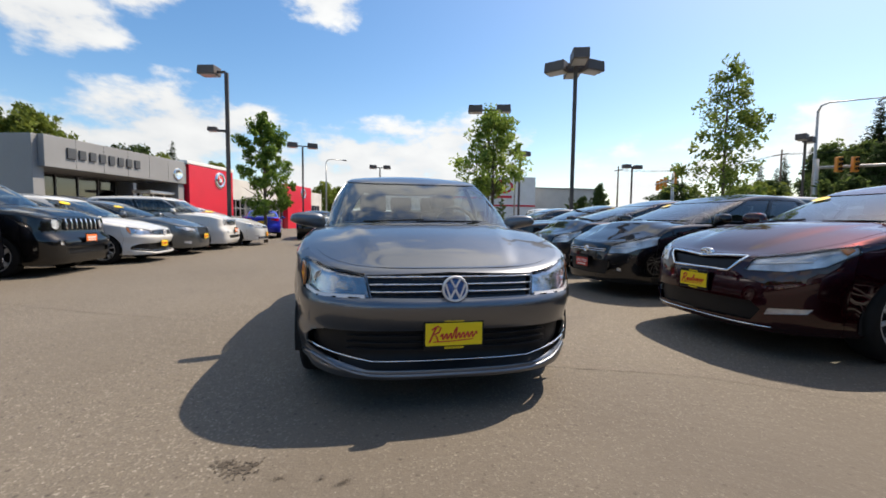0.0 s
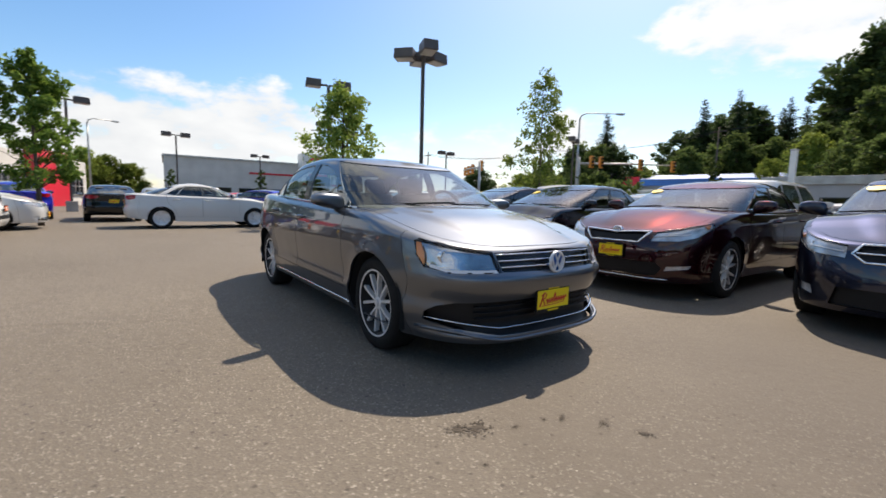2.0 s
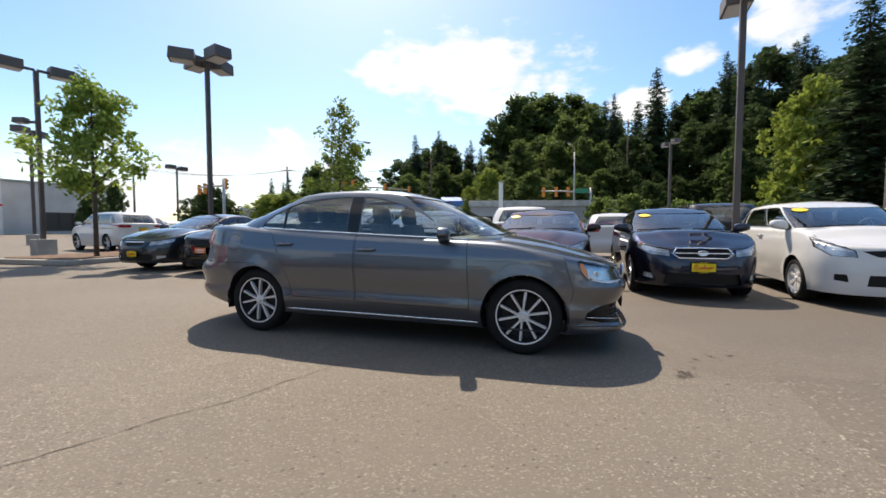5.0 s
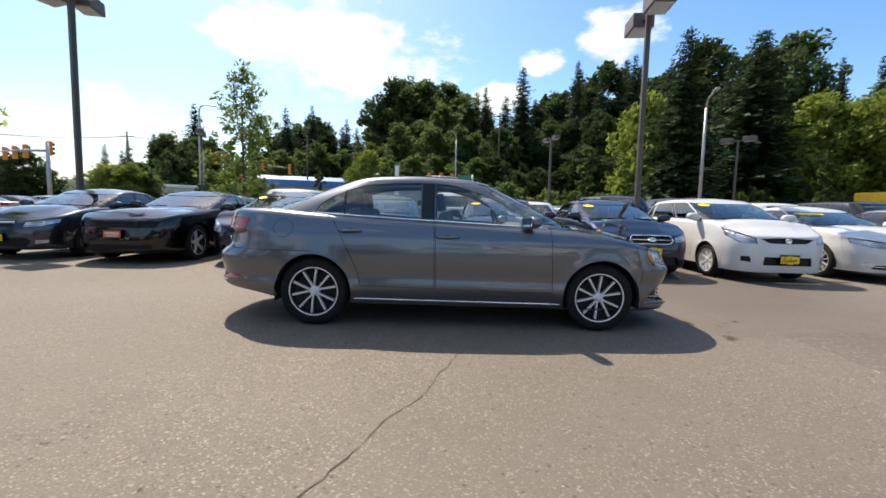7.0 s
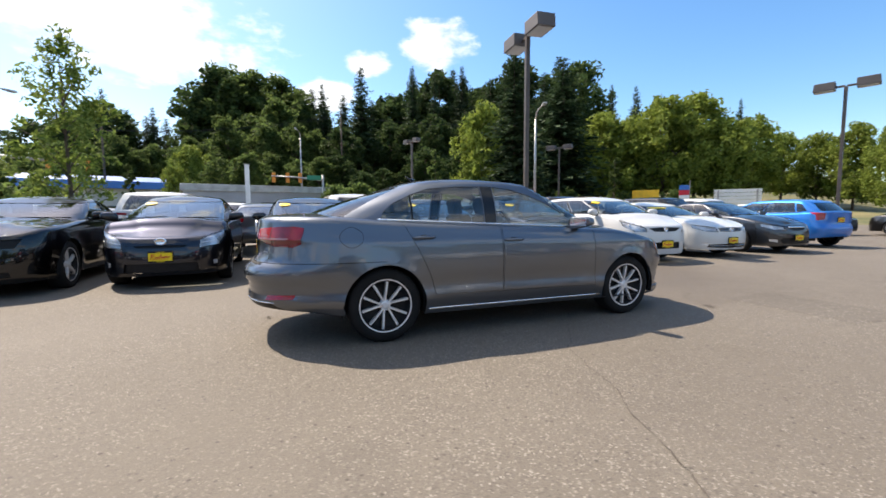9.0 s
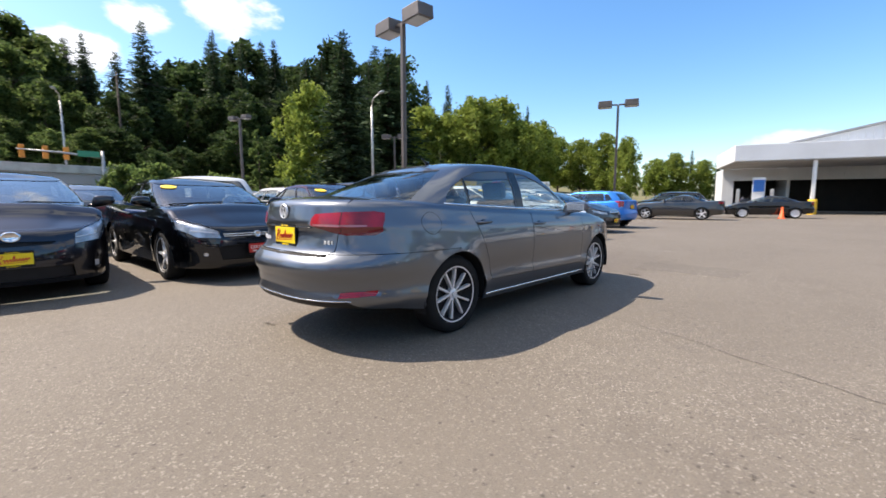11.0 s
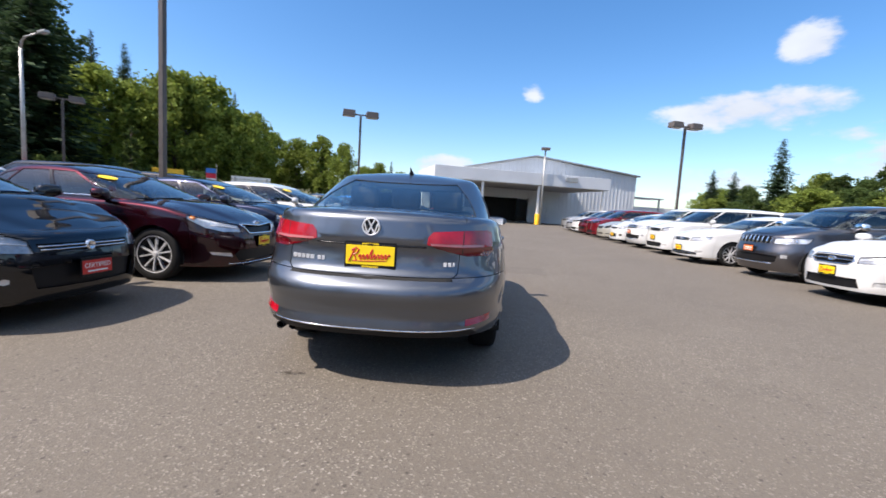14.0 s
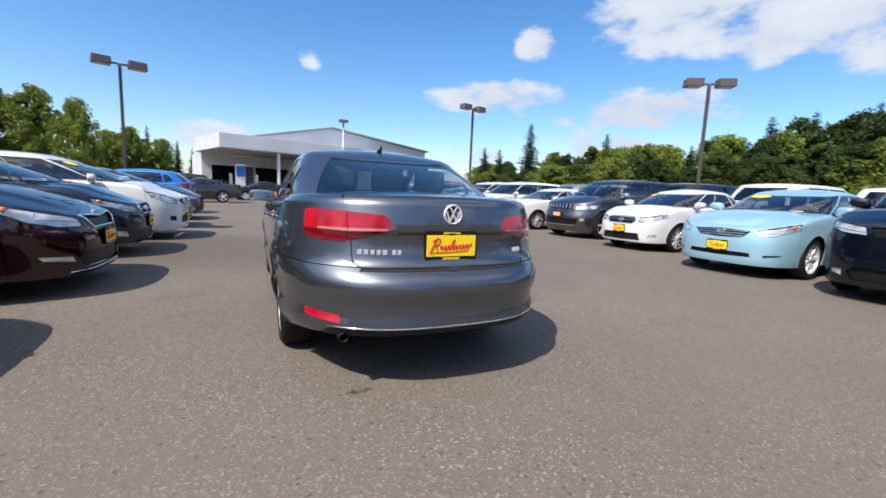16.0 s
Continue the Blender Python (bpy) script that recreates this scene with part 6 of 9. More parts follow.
# wine-red sedan with a framed black grille
make("wine", "dark wine-red sedan with a chrome-framed black grille", (0.027, 0.003, 0.006), 0.9, 2.40, -1.05, E_ROW - 1, "yellow", car_spec(
    4.84, 0.915, 1.455, 2.795, 0.95, 0.335, 0.76, 0.99, 1.0, 1.06, -1.25, -0.28, 0.95, 1.75,
    front={"grille": [(-0.01, 0.635), (0.30, 0.635), (0.40, 0.745), (0.22, 0.735), (-0.01, 0.72)], "headlight": [(0.42, 0.645), (0.46, 0.75), (0.66, 0.80), (0.84, 0.86), (0.868, 0.80), (0.80, 0.70), (0.68, 0.655)],
           "fog_lamp": [(0.58, 0.33), (0.76, 0.36), (0.78, 0.40), (0.60, 0.38)]},
    rings=[("grille_surround", [(0.0, 0.628), (0.30, 0.628), (0.41, 0.75), (0.22, 0.742), (0.0, 0.727)], 0.022, 0.014, CHROME, "chrome grille surround")],
    badge=(0.755, 0.04, CHROME), badge_wide=1.6, plate_f=(0.52, -0.01), bars=[("chin_line", 0.235, 0.62, 0.014, 0.01, CHROME, "")], belt_mat=CHROME, amber=True, sticker_side=-1, spokes=5, rim_style="twin", rim_pocket=ALLOY_DARK))
# black compact sedan, thin split grille, red plate
make("compact", "black compact sedan with a thin split grille and red plate", (0.010, 0.011, 0.014), 1.0, 2.70, 1.37, E_ROW + 2, "red", car_spec(
    4.67, 0.915, 1.465, 2.703, 0.95, 0.335, 0.74, 0.99, 1.0, 1.05, -1.42, -0.33, 0.95, 1.75,
    front={"grille": [(-0.01, 0.585), (0.42, 0.60), (0.44, 0.66), (-0.01, 0.655)], "headlight": [(0.46, 0.585), (0.475, 0.685), (0.62, 0.765), (0.78, 0.835), (0.86, 0.845), (0.865, 0.715), (0.70, 0.60)],
           "lower_grille": [(-0.01, 0.30), (0.46, 0.31), (0.50, 0.48), (-0.01, 0.50)], "fog_lamp": [(0.605, 0.37), (0.63, 0.36), (0.655, 0.37), (0.655, 0.40), (0.63, 0.41), (0.605, 0.40)]},
    bars=[("grille_bar", 0.61, 0.42, 0.012, 0.02, CHROME, "chrome grille bar"), ("grille_bar", 0.637, 0.43, 0.012, 0.02, CHROME, "chrome grille bar")], badge=(0.624, 0.045, CHROME), plate_f=(0.44, -0.02), sticker_side=-1, spokes=5))
# near-black hybrid hatch
make("hybrid", "near-black hybrid hatchback with a high rounded roof", (0.018, 0.019, 0.026), 1.0, 2.98, 3.72, E_ROW, "yellow", car_spec(
    4.46, 0.873, 1.49, 2.70, 0.93, 0.318, 0.76, 1.0, 1.02, 1.10, -1.55, -0.10, 1.15, 2.05,
    front={"grille": [(-0.01, 0.60), (0.30, 0.61), (0.34, 0.64), (-0.01, 0.65)], "headlight": [(0.49, 0.60), (0.50, 0.71), (0.60, 0.79), (0.72, 0.85), (0.80, 0.87), (0.815, 0.76), (0.74, 0.63)],
           "lower_grille": [(-0.01, 0.24), (0.48, 0.25), (0.46, 0.38), (-0.01, 0.38)], "fog_lamp": [(0.66, 0.33), (0.72, 0.33), (0.72, 0.40), (0.66, 0.40)]},
    badge=(0.70, 0.055, CHROME), badge_wide=1.4, plate_f=(0.48, -0.01), sticker_side=-1, spokes=5, rim_style="wide", cab=dict(back=(0.10, 0.80, 2.2))))
# black muscle coupe
make("coupe", "black muscle coupe with a wide slot grille", (0.010, 0.010, 0.011), 1.0, 2.78, 5.98, E_ROW, "orange", car_spec(
    5.02, 0.96, 1.45, 2.95, 0.98, 0.355, 0.83, 1.02, 1.02, 1.10, -0.95, -0.02, 1.0, 1.75, b=0.66,
    front={"grille": [(-0.01, 0.655), (0.66, 0.665), (0.72, 0.78), (-0.01, 0.785)], "headlight": None, "fog_lamp": None, "lower_grille": [(-0.01, 0.27), (0.62, 0.29), (0.60, 0.36), (-0.01, 0.36)]},
    doors={"front_door": [(-0.72, 0.36), (0.62, 0.37), (0.66, 1.4), (-0.66, 1.4)], "rear_door": None},
    rings=[("grille_frame", [(0.0, 0.665), (0.36, 0.672), (0.38, 0.765), (0.0, 0.77)], 0.012, 0.012, DISC, "thin grille frame")], plate_f=(0.55, -0.03), handles=[(0.5, 0.90)], sticker=None, rim_style="wide", spokes=5, bumpers=True))
# dark blue-grey sedan
make("dark_sedan", "dark blue-grey sedan with a pointed grille", (0.045, 0.052, 0.066), 1.0, 2.95, 8.25, E_ROW, "yellow", car_spec(
    4.73, 0.92, 1.44, 2.705, 0.97, 0.325, 0.75, 0.99, 1.0, 1.06, -1.20, -0.25, 0.95, 1.75,
    front={"grille": [(-0.01, 0.60), (0.22, 0.61), (0.34, 0.72), (-0.01, 0.735)]}, bars=[("grille_bar", 0.70, 0.30, 0.05, 0.016, CHROME, "broad bright grille bar")], sticker=None, spokes=5, rim_style="twin", rim_pocket=ALLOY))
# dark navy compact with a six-sided grille
NAVY = car_spec(4.42, 0.87, 1.465, 2.645, 0.90, 0.318, 0.77, 0.99, 1.01, 1.08, -1.30, -0.28, 1.0, 1.72,
    front={"grille": [(-0.01, 0.62), (0.30, 0.62), (0.375, 0.68), (0.33, 0.745), (-0.01, 0.75)], "headlight": [(0.42, 0.64), (0.42, 0.745), (0.66, 0.79), (0.80, 0.85), (0.815, 0.76), (0.66, 0.66)],
           "lower_grille": [(-0.01, 0.24), (0.50, 0.25), (0.46, 0.40), (-0.01, 0.40)], "fog_lamp": [(0.62, 0.30), (0.74, 0.32), (0.74, 0.39), (0.64, 0.38)]},
    rings=[("grille_surround", [(0.0, 0.615), (0.30, 0.615), (0.385, 0.68), (0.33, 0.752), (0.0, 0.757)], 0.020, 0.016, CHROME, "chrome grille surround")],
    bars=[("grille_bar", 0.685, 0.36, 0.016, 0.022, CHROME, "chrome grille bar")], badge=(0.688, 0.042, CHROME), badge_wide=1.7, plate_f=(0.49, -0.01), spokes=5, rim_style="twin", sticker_side=-1, amber=True)
make("navy", "dark navy compact sedan with a six-sided chrome grille", (0.018, 0.021, 0.040), 1.0, 2.48, -3.47, E_ROW + 1, "yellow", NAVY)
# white hatchback
make("hatch", "white compact hatchback with a tall cabin", (0.575, 0.575, 0.565), 0.0, 2.24, -5.62, E_ROW - 2, "yellow", car_spec(
    4.30, 0.848, 1.535, 2.60, 0.90, 0.308, 0.83, 1.04, 1.06, 1.12, -1.42, -0.35, 1.45, 1.90, boxy=0.35,
    front={"grille": [(-0.01, 0.68), (0.30, 0.69), (0.44, 0.76), (-0.01, 0.785)], "headlight": [(0.48, 0.68), (0.50, 0.77), (0.66, 0.85), (0.80, 0.94), (0.80, 0.80), (0.70, 0.69)],
           "lower_grille": [(-0.01, 0.32), (0.40, 0.32), (0.38, 0.46), (-0.01, 0.46)], "fog_lamp": [(0.56, 0.36), (0.68, 0.38), (0.68, 0.46), (0.58, 0.46)]},
    skins={"fog_lamp": (BLACK, -0.02, "", False)}, badge=(0.725, 0.05, CHROME), plate_f=(0.42, -0.015), rim_face=ALLOY, rim_pocket=ALLOY, spokes=7, rim_style="wide", handle_mat=PAINT, sticker_side=-1))
# white swept sedan
SWEPT = dict(front={"grille": [(-0.01, 0.625), (0.36, 0.635), (0.40, 0.72), (-0.01, 0.735)], "lower_grille": [(-0.01, 0.235), (0.66, 0.26), (0.62, 0.33), (-0.01, 0.35)]},
             bars=[("grille_bar", 0.655, 0.365, 0.010, 0.018, CHROME, "thin chrome grille bar"), ("grille_bar", 0.69, 0.38, 0.010, 0.018, CHROME, "thin chrome grille bar"), ("chin_line", 0.30, 0.64, 0.012, 0.014, CHROME, "")],
             badge=(0.672, 0.055, CHROME), belt_mat=CHROME, spokes=5, rim_style="twin")
make("swept", "white low-roofed sedan with thin chrome bars", (0.60, 0.60, 0.58), 0.0, 2.45, -8.05, E_ROW - 2, "yellow", car_spec(
    4.80, 0.928, 1.42, 2.71, 0.95, 0.33, 0.76, 0.97, 0.99, 1.05, -1.25, -0.2, 0.9, 1.85, sticker=(0.5, 0.72, "oval", 0.30), sticker_side=-1, **SWEPT))
again("dark_sedan", "dark grey sedan in the row", (0.06, 0.064, 0.072), 1.0, 2.42, -10.6, E_ROW - 3)
# blue wagon-like hatch, tail to the aisle
make("blue_hatch", "bright blue tall hatchback parked tail out", (0.02, 0.17, 0.55), 0.35, 7.0, -14.0, 90 - 4, "yellow", car_spec(
    4.10, 0.85, 1.52, 2.50, 0.85, 0.302, 0.84, 1.06, 1.05, 1.12, -1.45, -0.45, 1.45, 1.85, boxy=0.5, sticker=None,
    rear={"taillight": [(0.62, 0.86), (0.60, 1.06), (0.76, 1.08), (0.77, 0.84)]}, rim_style="wide", spokes=7))
again("coupe", "dark grey muscle coupe standing across the lane", (0.07, 0.067, 0.065), 1.0, 6.6, -24.3, -90 + 165 + 22)

# ---- facing row
make("family", "pale sky-blue family sedan with a slatted grille", (0.30, 0.52, 0.64), 0.35, -5.80, 0.14, W_ROW + 4, "yellow", car_spec(
    4.80, 0.91, 1.46, 2.776, 0.97, 0.325, 0.77, 1.0, 1.0, 1.07, -1.22, -0.25, 0.95, 1.75,
    front={"grille": [(-0.01, 0.60), (0.32, 0.615), (0.42, 0.72), (-0.01, 0.745)], "headlight": [(0.50, 0.64), (0.50, 0.73), (0.70, 0.80), (0.85, 0.86), (0.86, 0.76), (0.68, 0.65)],
           "lower_grille": [(-0.01, 0.315), (0.46, 0.325), (0.44, 0.39), (-0.01, 0.39)], "fog_lamp": [(0.60, 0.33), (0.76, 0.36), (0.77, 0.385), (0.60, 0.37)]},
    skins={"fog_lamp": (BLACK, -0.015, "", False)}, bars=[("grille_bar", z, 0.33 + 0.02 * i, 0.022, 0.02, CHROME, "chrome grille slat") for i, z in enumerate((0.635, 0.672, 0.708))],
    badge=(0.70, 0.05, CHROME), badge_wide=1.4, plate_f=(0.47, -0.015), amber=True, sticker=(0.45, 0.80, "oval", 0.22), sticker_side=-1, spokes=7, rim_style="wide", rim_pocket=ALLOY))
again("navy", "white compact sedan with a dark six-sided grille", (0.59, 0.59, 0.58), 0.0, -6.66, -2.67, W_ROW + 3)
SUV = dict(boxy=0.55, front={"grille": [(-0.01, 0.80), (0.46, 0.80), (0.47, 0.95), (-0.01, 0.96)], "headlight": [(0.52, 0.80), (0.52, 0.93), (0.76, 0.95), (0.90, 0.96), (0.90, 0.84), (0.74, 0.80)],
                             "lower_grille": [(-0.01, 0.38), (0.62, 0.40), (0.66, 0.54), (-0.01, 0.56)], "fog_lamp": [(0.70, 0.50), (0.78, 0.50), (0.78, 0.58), (0.70, 0.58)]},
           vbars=[(x, 0.795, 0.955, 0.034, 0.016, CHROME) for x in (0.0, 0.125, 0.25, 0.375)] + [(x, 0.795, 0.955, 0.006, 0.012, CHROME) for x in (0.46,)])
make("big_suv", "dark charcoal sport utility with seven chrome grille slots", (0.150, 0.142, 0.148), 1.0, -6.98, -5.25, W_ROW + 3, "orange", car_spec(
    4.82, 0.97, 1.76, 2.915, 0.89, 0.385, 1.0, 1.17, 1.20, 1.25, -1.35, -0.45, 1.85, 2.25, plate_f=(0.66, -0.02), sticker=None, spokes=5, rim_style="wide", mirror_mat=CHROME, mirror_size=1.25, belt_mat=CHROME, nf=3.0, af=1.15,
    nose=[(0.2, -2.25), (0.3, -2.315), (0.5, -2.347), (0.62, -2.345), (0.72, -2.30), (0.78, -2.285), (0.94, -2.24), (1.04, -2.15)],
    bars=[("bumper_trim", 0.365, 0.56, 0.026, 0.012, CHROME, "bright bumper trim")], **SUV))
make("saloon", "white saloon with thin chrome grille bars", (0.59, 0.59, 0.58), 0.0, -6.80, -8.1, W_ROW + 3, "yellow", car_spec(
    4.87, 0.917, 1.475, 2.803, 0.96, 0.33, 0.77, 1.0, 1.01, 1.07, -1.25, -0.25, 0.98, 1.78, sticker=None, **SWEPT))
make("crossover", "white family crossover with a long roof", (0.59, 0.59, 0.58), 0.0, -7.1, -10.7, W_ROW + 3, "yellow", car_spec(
    4.85, 0.95, 1.74, 2.85, 0.93, 0.37, 0.95, 1.14, 1.16, 1.22, -1.40, -0.55, 1.85, 2.30, boxy=0.55, plate_f=(0.58, -0.02), spokes=5, rim_style="wide", sticker=None))
again("big_suv", "white sport utility with seven grille slots", (0.59, 0.59, 0.58), 0.0, -7.2, -13.3, W_ROW + 3)
again("hatch", "white compact hatchback far along the row", (0.575, 0.575, 0.565), 0.0, -7.35, -15.8, W_ROW + 3)
again("family", "beige family sedan far along the row", (0.42, 0.40, 0.35), 0.4, -7.45, -18.3, W_ROW + 3, True)
again("crossover", "red crossover far along the row", (0.17, 0.010, 0.018), 0.4, -7.6, -20.9, W_ROW + 3, True)
again("big_suv", "deep red sport utility far along the row", (0.13, 0.008, 0.014), 0.5, -7.7, -23.5, W_ROW + 3, True)
again("crossover", "white crossover at the far end of the row", (0.59, 0.59, 0.58), 0.0, -7.9, -26.1, W_ROW + 3, True)
again("saloon", "silver saloon at the far end of the row", (0.5, 0.5, 0.5), 0.7, -8.0, -28.6, W_ROW + 3, True)
again("crossover", "silver crossover at the far end of the row", (0.5, 0.5, 0.5), 0.7, -8.2, -31.2, W_ROW + 3, True)
again("crossover", "dark blue crossover beside the sky-blue sedan", (0.02, 0.024, 0.04), 1.0, -5.6, 2.40, W_ROW + 2)
# boxy black utility with round lamps
ROUND = [(0.60 + 0.095 * math.cos(a), 0.865 + 0.095 * math.sin(a)) for a in np.linspace(0, 2 * math.pi, 16, endpoint=False)]
make("boxy_suv", "black boxy sport utility with round headlights", (0.014, 0.014, 0.015), 1.0, -5.30, 4.36, W_ROW, "orange", car_spec(
    4.41, 0.878, 1.66, 2.635, 0.86, 0.345, 0.98, 1.12, 1.14, 1.18, -1.20, -0.55, 1.75, 2.05, boxy=1.0, plate_f=(0.62, -0.03), sticker=None, spokes=5, rim_style="wide", af=0.5, nf=4.6, hood_lines=(-2.0, 0.50, -1.15, 0.56, 0.03, 0.06),
    nose=[(0.2, -2.12), (0.30, -2.172), (0.36, -2.178), (0.60, -2.178), (0.635, -2.15), (0.66, -2.075), (0.95, -2.05), (1.02, -2.0)],
    front={"grille": [(-0.01, 0.76), (0.46, 0.76), (0.47, 0.95), (-0.01, 0.96)], "headlight": ROUND, "lower_grille": [(-0.01, 0.36), (0.52, 0.37), (0.54, 0.46), (-0.01, 0.46)],
           "fog_lamp": [(0.60, 0.52), (0.67, 0.52), (0.67, 0.59), (0.60, 0.59)]},
    vbars=[(x, 0.765, 0.95, 0.040, 0.016, CHROME) for x in (0.0, 0.13, 0.26, 0.39)]))
w_sedan = park(hero, -4.93 - 2.17, 6.44, W_ROW, (0.59, 0.59, 0.58), 0.0, "white compact sedan with thin chrome grille bars")
w_sedan["group"] = "parked cars"
grid_v, grid_f = [], []
for q in range(9):
    for w_ in range(3):
        k_ = q / 4 - 1
        hgt = 0.075 * math.sqrt(max(0.05, 1 - k_ * k_))
        p = np.array(hero_shape.green(np.array([0.62 + k_ * 0.12]), np.array([0.80 + (w_ - 1) * hgt])))[:, 0]
        grid_v.append((-p[0], p[1] - 0.004, p[2] + 0.006))
for q in range(8):
    for w_ in range(2):
        grid_f.append((q * 3 + w_, q * 3 + w_ + 1, (q + 1) * 3 + w_ + 1, (q + 1) * 3 + w_))
mesh_ob("windscreen_sticker", grid_v, grid_f, STICKER, w_sedan, "yellow price sticker")
make("mid_grey", "grey executive sedan with a tall dark grille", (0.14, 0.155, 0.17), 1.0, -4.82, 8.55, W_ROW, "yellow", car_spec(
    4.68, 0.91, 1.43, 2.81, 0.86, 0.325, 0.76, 0.98, 1.0, 1.05, -1.22, -0.25, 0.95, 1.75,
    front={"grille": [(-0.01, 0.42), (0.26, 0.43), (0.36, 0.56), (0.36, 0.70), (0.30, 0.73), (-0.01, 0.735)], "lower_grille": None}, plate_f=(0.50, -0.02), spokes=10, rim_style="split", sticker_side=-1))
again("boxy_suv", "white boxy hatchback with a black lower bumper", (0.575, 0.575, 0.565), 0.0, -4.62, 10.65, W_ROW)
again("swept", "silver-white low sedan at the end of the row", (0.62, 0.63, 0.63), 0.3, -4.1, 12.75, W_ROW)
make("white_cross", "white sedan standing across the end of the aisle", (0.59, 0.59, 0.58), 0.0, 2.25, 13.2, 90 + 3, "", car_spec(
    4.63, 0.932, 1.484, 2.776, 0.92, 0.33, 0.80, 1.0, 1.03, 1.08, -1.15, -0.2, 0.98, 1.85, sticker=None, rw=0.6, spokes=5, rim_style="wide", rim_pocket=ALLOY))
again("dark_sedan", "black sedan seen from behind", (0.006, 0.006, 0.007), 0.2, -3.0, 21.0, 180 + 4)
again("family", "deep blue sedan seen from behind", (0.02, 0.03, 0.42), 0.4, -6.2, 22.3, 180 + 10)
again("hatch", "royal blue hatchback behind the white sedan", (0.015, 0.03, 0.30), 0.4, 2.3, 23.0, 180 + 35)
again("family", "bright red sedan far across the lot", (0.50, 0.01, 0.015), 0.3, 6.5, 30.0, 90 + 12)
again("crossover", "white crossover seen from behind by the island", (0.59, 0.59, 0.58), 0.0, 10.0, 20.6, 180 - 12)

# ---- second rows, tails and roofs over the nearer cars
rng = random.Random(3)
BACK = [("crossover", (0.59, 0.59, 0.58), 0), ("big_suv", (0.02, 0.02, 0.022), 0.3), ("hatch", (0.575, 0.575, 0.565), 0), ("saloon", (0.45, 0.46, 0.47), 0.8), ("family", (0.10, 0.11, 0.12), 0.6),
        ("boxy_suv", (0.61, 0.61, 0.61), 0), ("dark_sedan", (0.02, 0.02, 0.024), 0.4), ("crossover", (0.25, 0.27, 0.29), 0.7), ("swept", (0.36, 0.02, 0.03), 0.4), ("hatch", (0.42, 0.46, 0.50), 0.7)]
NAMES = {"crossover": "crossover", "big_suv": "sport utility", "hatch": "hatchback", "saloon": "saloon", "family": "family sedan", "boxy_suv": "boxy utility", "dark_sedan": "sedan", "swept": "low sedan"}


def tone_word(c):
    if max(c) < 0.05:
        return "black"
    if min(c) > 0.55:
        return "white"
    if c[0] > 2 * c[2]:
        return "dark red"
    return "silver" if min(c) > 0.3 else "dark grey"


def back_row(start, step, count, rz, order, where):
    for i in range(count):
        key, col, met = BACK[order[i % len(order)]]
        again(key, f"{tone_word(col)} {NAMES[key]} {where}", col, met, start[0] + step[0] * i + rng.uniform(-0.15, 0.15), start[1] + step[1] * i + rng.uniform(-0.1, 0.1), rz + rng.uniform(-1.5, 1.5), True)


back_row((12.8, 7.4), (-0.04, -2.55), 10, 90, (3, 0, 4, 0, 2, 1, 1, 5, 1, 0), "in the second row, tail towards the aisle")
back_row((17.5, 9.4), (-0.03, -2.6), 11, -90, (4, 9, 0, 6, 3, 8, 2, 7, 0, 6, 3), "in the third row of the lot")
back_row((27.5, 9.0), (0.0, -2.7), 11, 90, (0, 3, 6, 2, 4, 9, 7, 0, 6, 3, 8), "in the far row of the lot")
back_row((-15.4, -12.5), (0.1, 2.6), 8, -90, (0, 7, 0, 1, 0, 5, 0, 6), "in the row behind, roof showing")
back_row((-15.0, 8.5), (0.25, 2.6), 4, -90, (1, 7, 1, 4), "behind the facing row, roof showing")
back_row((6.2, -17.2), (0.15, -2.6), 3, -90, (6, 2, 4), "at the far end of the row")
back_row((14.0, 26.0), (2.7, 0.5), 6, 180, (0, 3, 6, 2, 4, 9), "far across the lot")
back_row((-1.0, 30.0), (2.7, 0.3), 4, 180, (9, 0, 6, 3), "far across the lot")

# ---------------------------------------------------------------- materials of the surroundings
GALV = material("galvanised_steel", (0.42, 0.42, 0.41), 0.45, 0.6, mottle=0.25, scale=6)
BRONZE = material("bronze_painted_steel", (0.075, 0.060, 0.052), 0.45, mottle=0.3, scale=5)
LAMP_GREY = material("lamp_housing", (0.10, 0.085, 0.078), 0.5, mottle=0.25, scale=6)
LAMP_GLASS = material("lamp_diffuser", (0.42, 0.42, 0.42), 0.35, mottle=0.1)
CONCRETE = material("concrete", (0.36, 0.34, 0.31), 0.85, mottle=0.3, scale=6, bump=0.3, bump_scale=30)
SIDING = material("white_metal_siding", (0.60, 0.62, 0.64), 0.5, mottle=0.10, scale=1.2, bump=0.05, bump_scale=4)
# the siding's tint darkened by a third: shade on the soffit, plain grey elsewhere
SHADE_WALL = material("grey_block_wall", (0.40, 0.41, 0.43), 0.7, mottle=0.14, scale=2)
ROOF_GREY = material("grey_roof_sheet", (0.26, 0.27, 0.28), 0.5, mottle=0.15, scale=2)
SHOWROOM = material("grey_composite_panel", (0.27, 0.275, 0.28), 0.45, mottle=0.10, scale=1.5)
CLADDING_RED = material("red_gloss_cladding", (0.62, 0.012, 0.035), 0.35, mottle=0.10, scale=1.5)
STUCCO = material("pale_stucco", (0.58, 0.57, 0.54), 0.8, mottle=0.14, scale=2, bump=0.1)
LETTER = material("dark_sign_metal", (0.10, 0.10, 0.105), 0.35, 0.5)
# near-black standing in for shade in rooms and bay; also wires, signal lenses
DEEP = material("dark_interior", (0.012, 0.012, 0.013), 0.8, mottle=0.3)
BLUE_ROOF = material("blue_metal_roof", (0.03, 0.16, 0.50), 0.45, mottle=0.12, scale=1.5)
SAFETY = material("safety_yellow", (0.85, 0.50, 0.02), 0.5, mottle=0.2, scale=6)
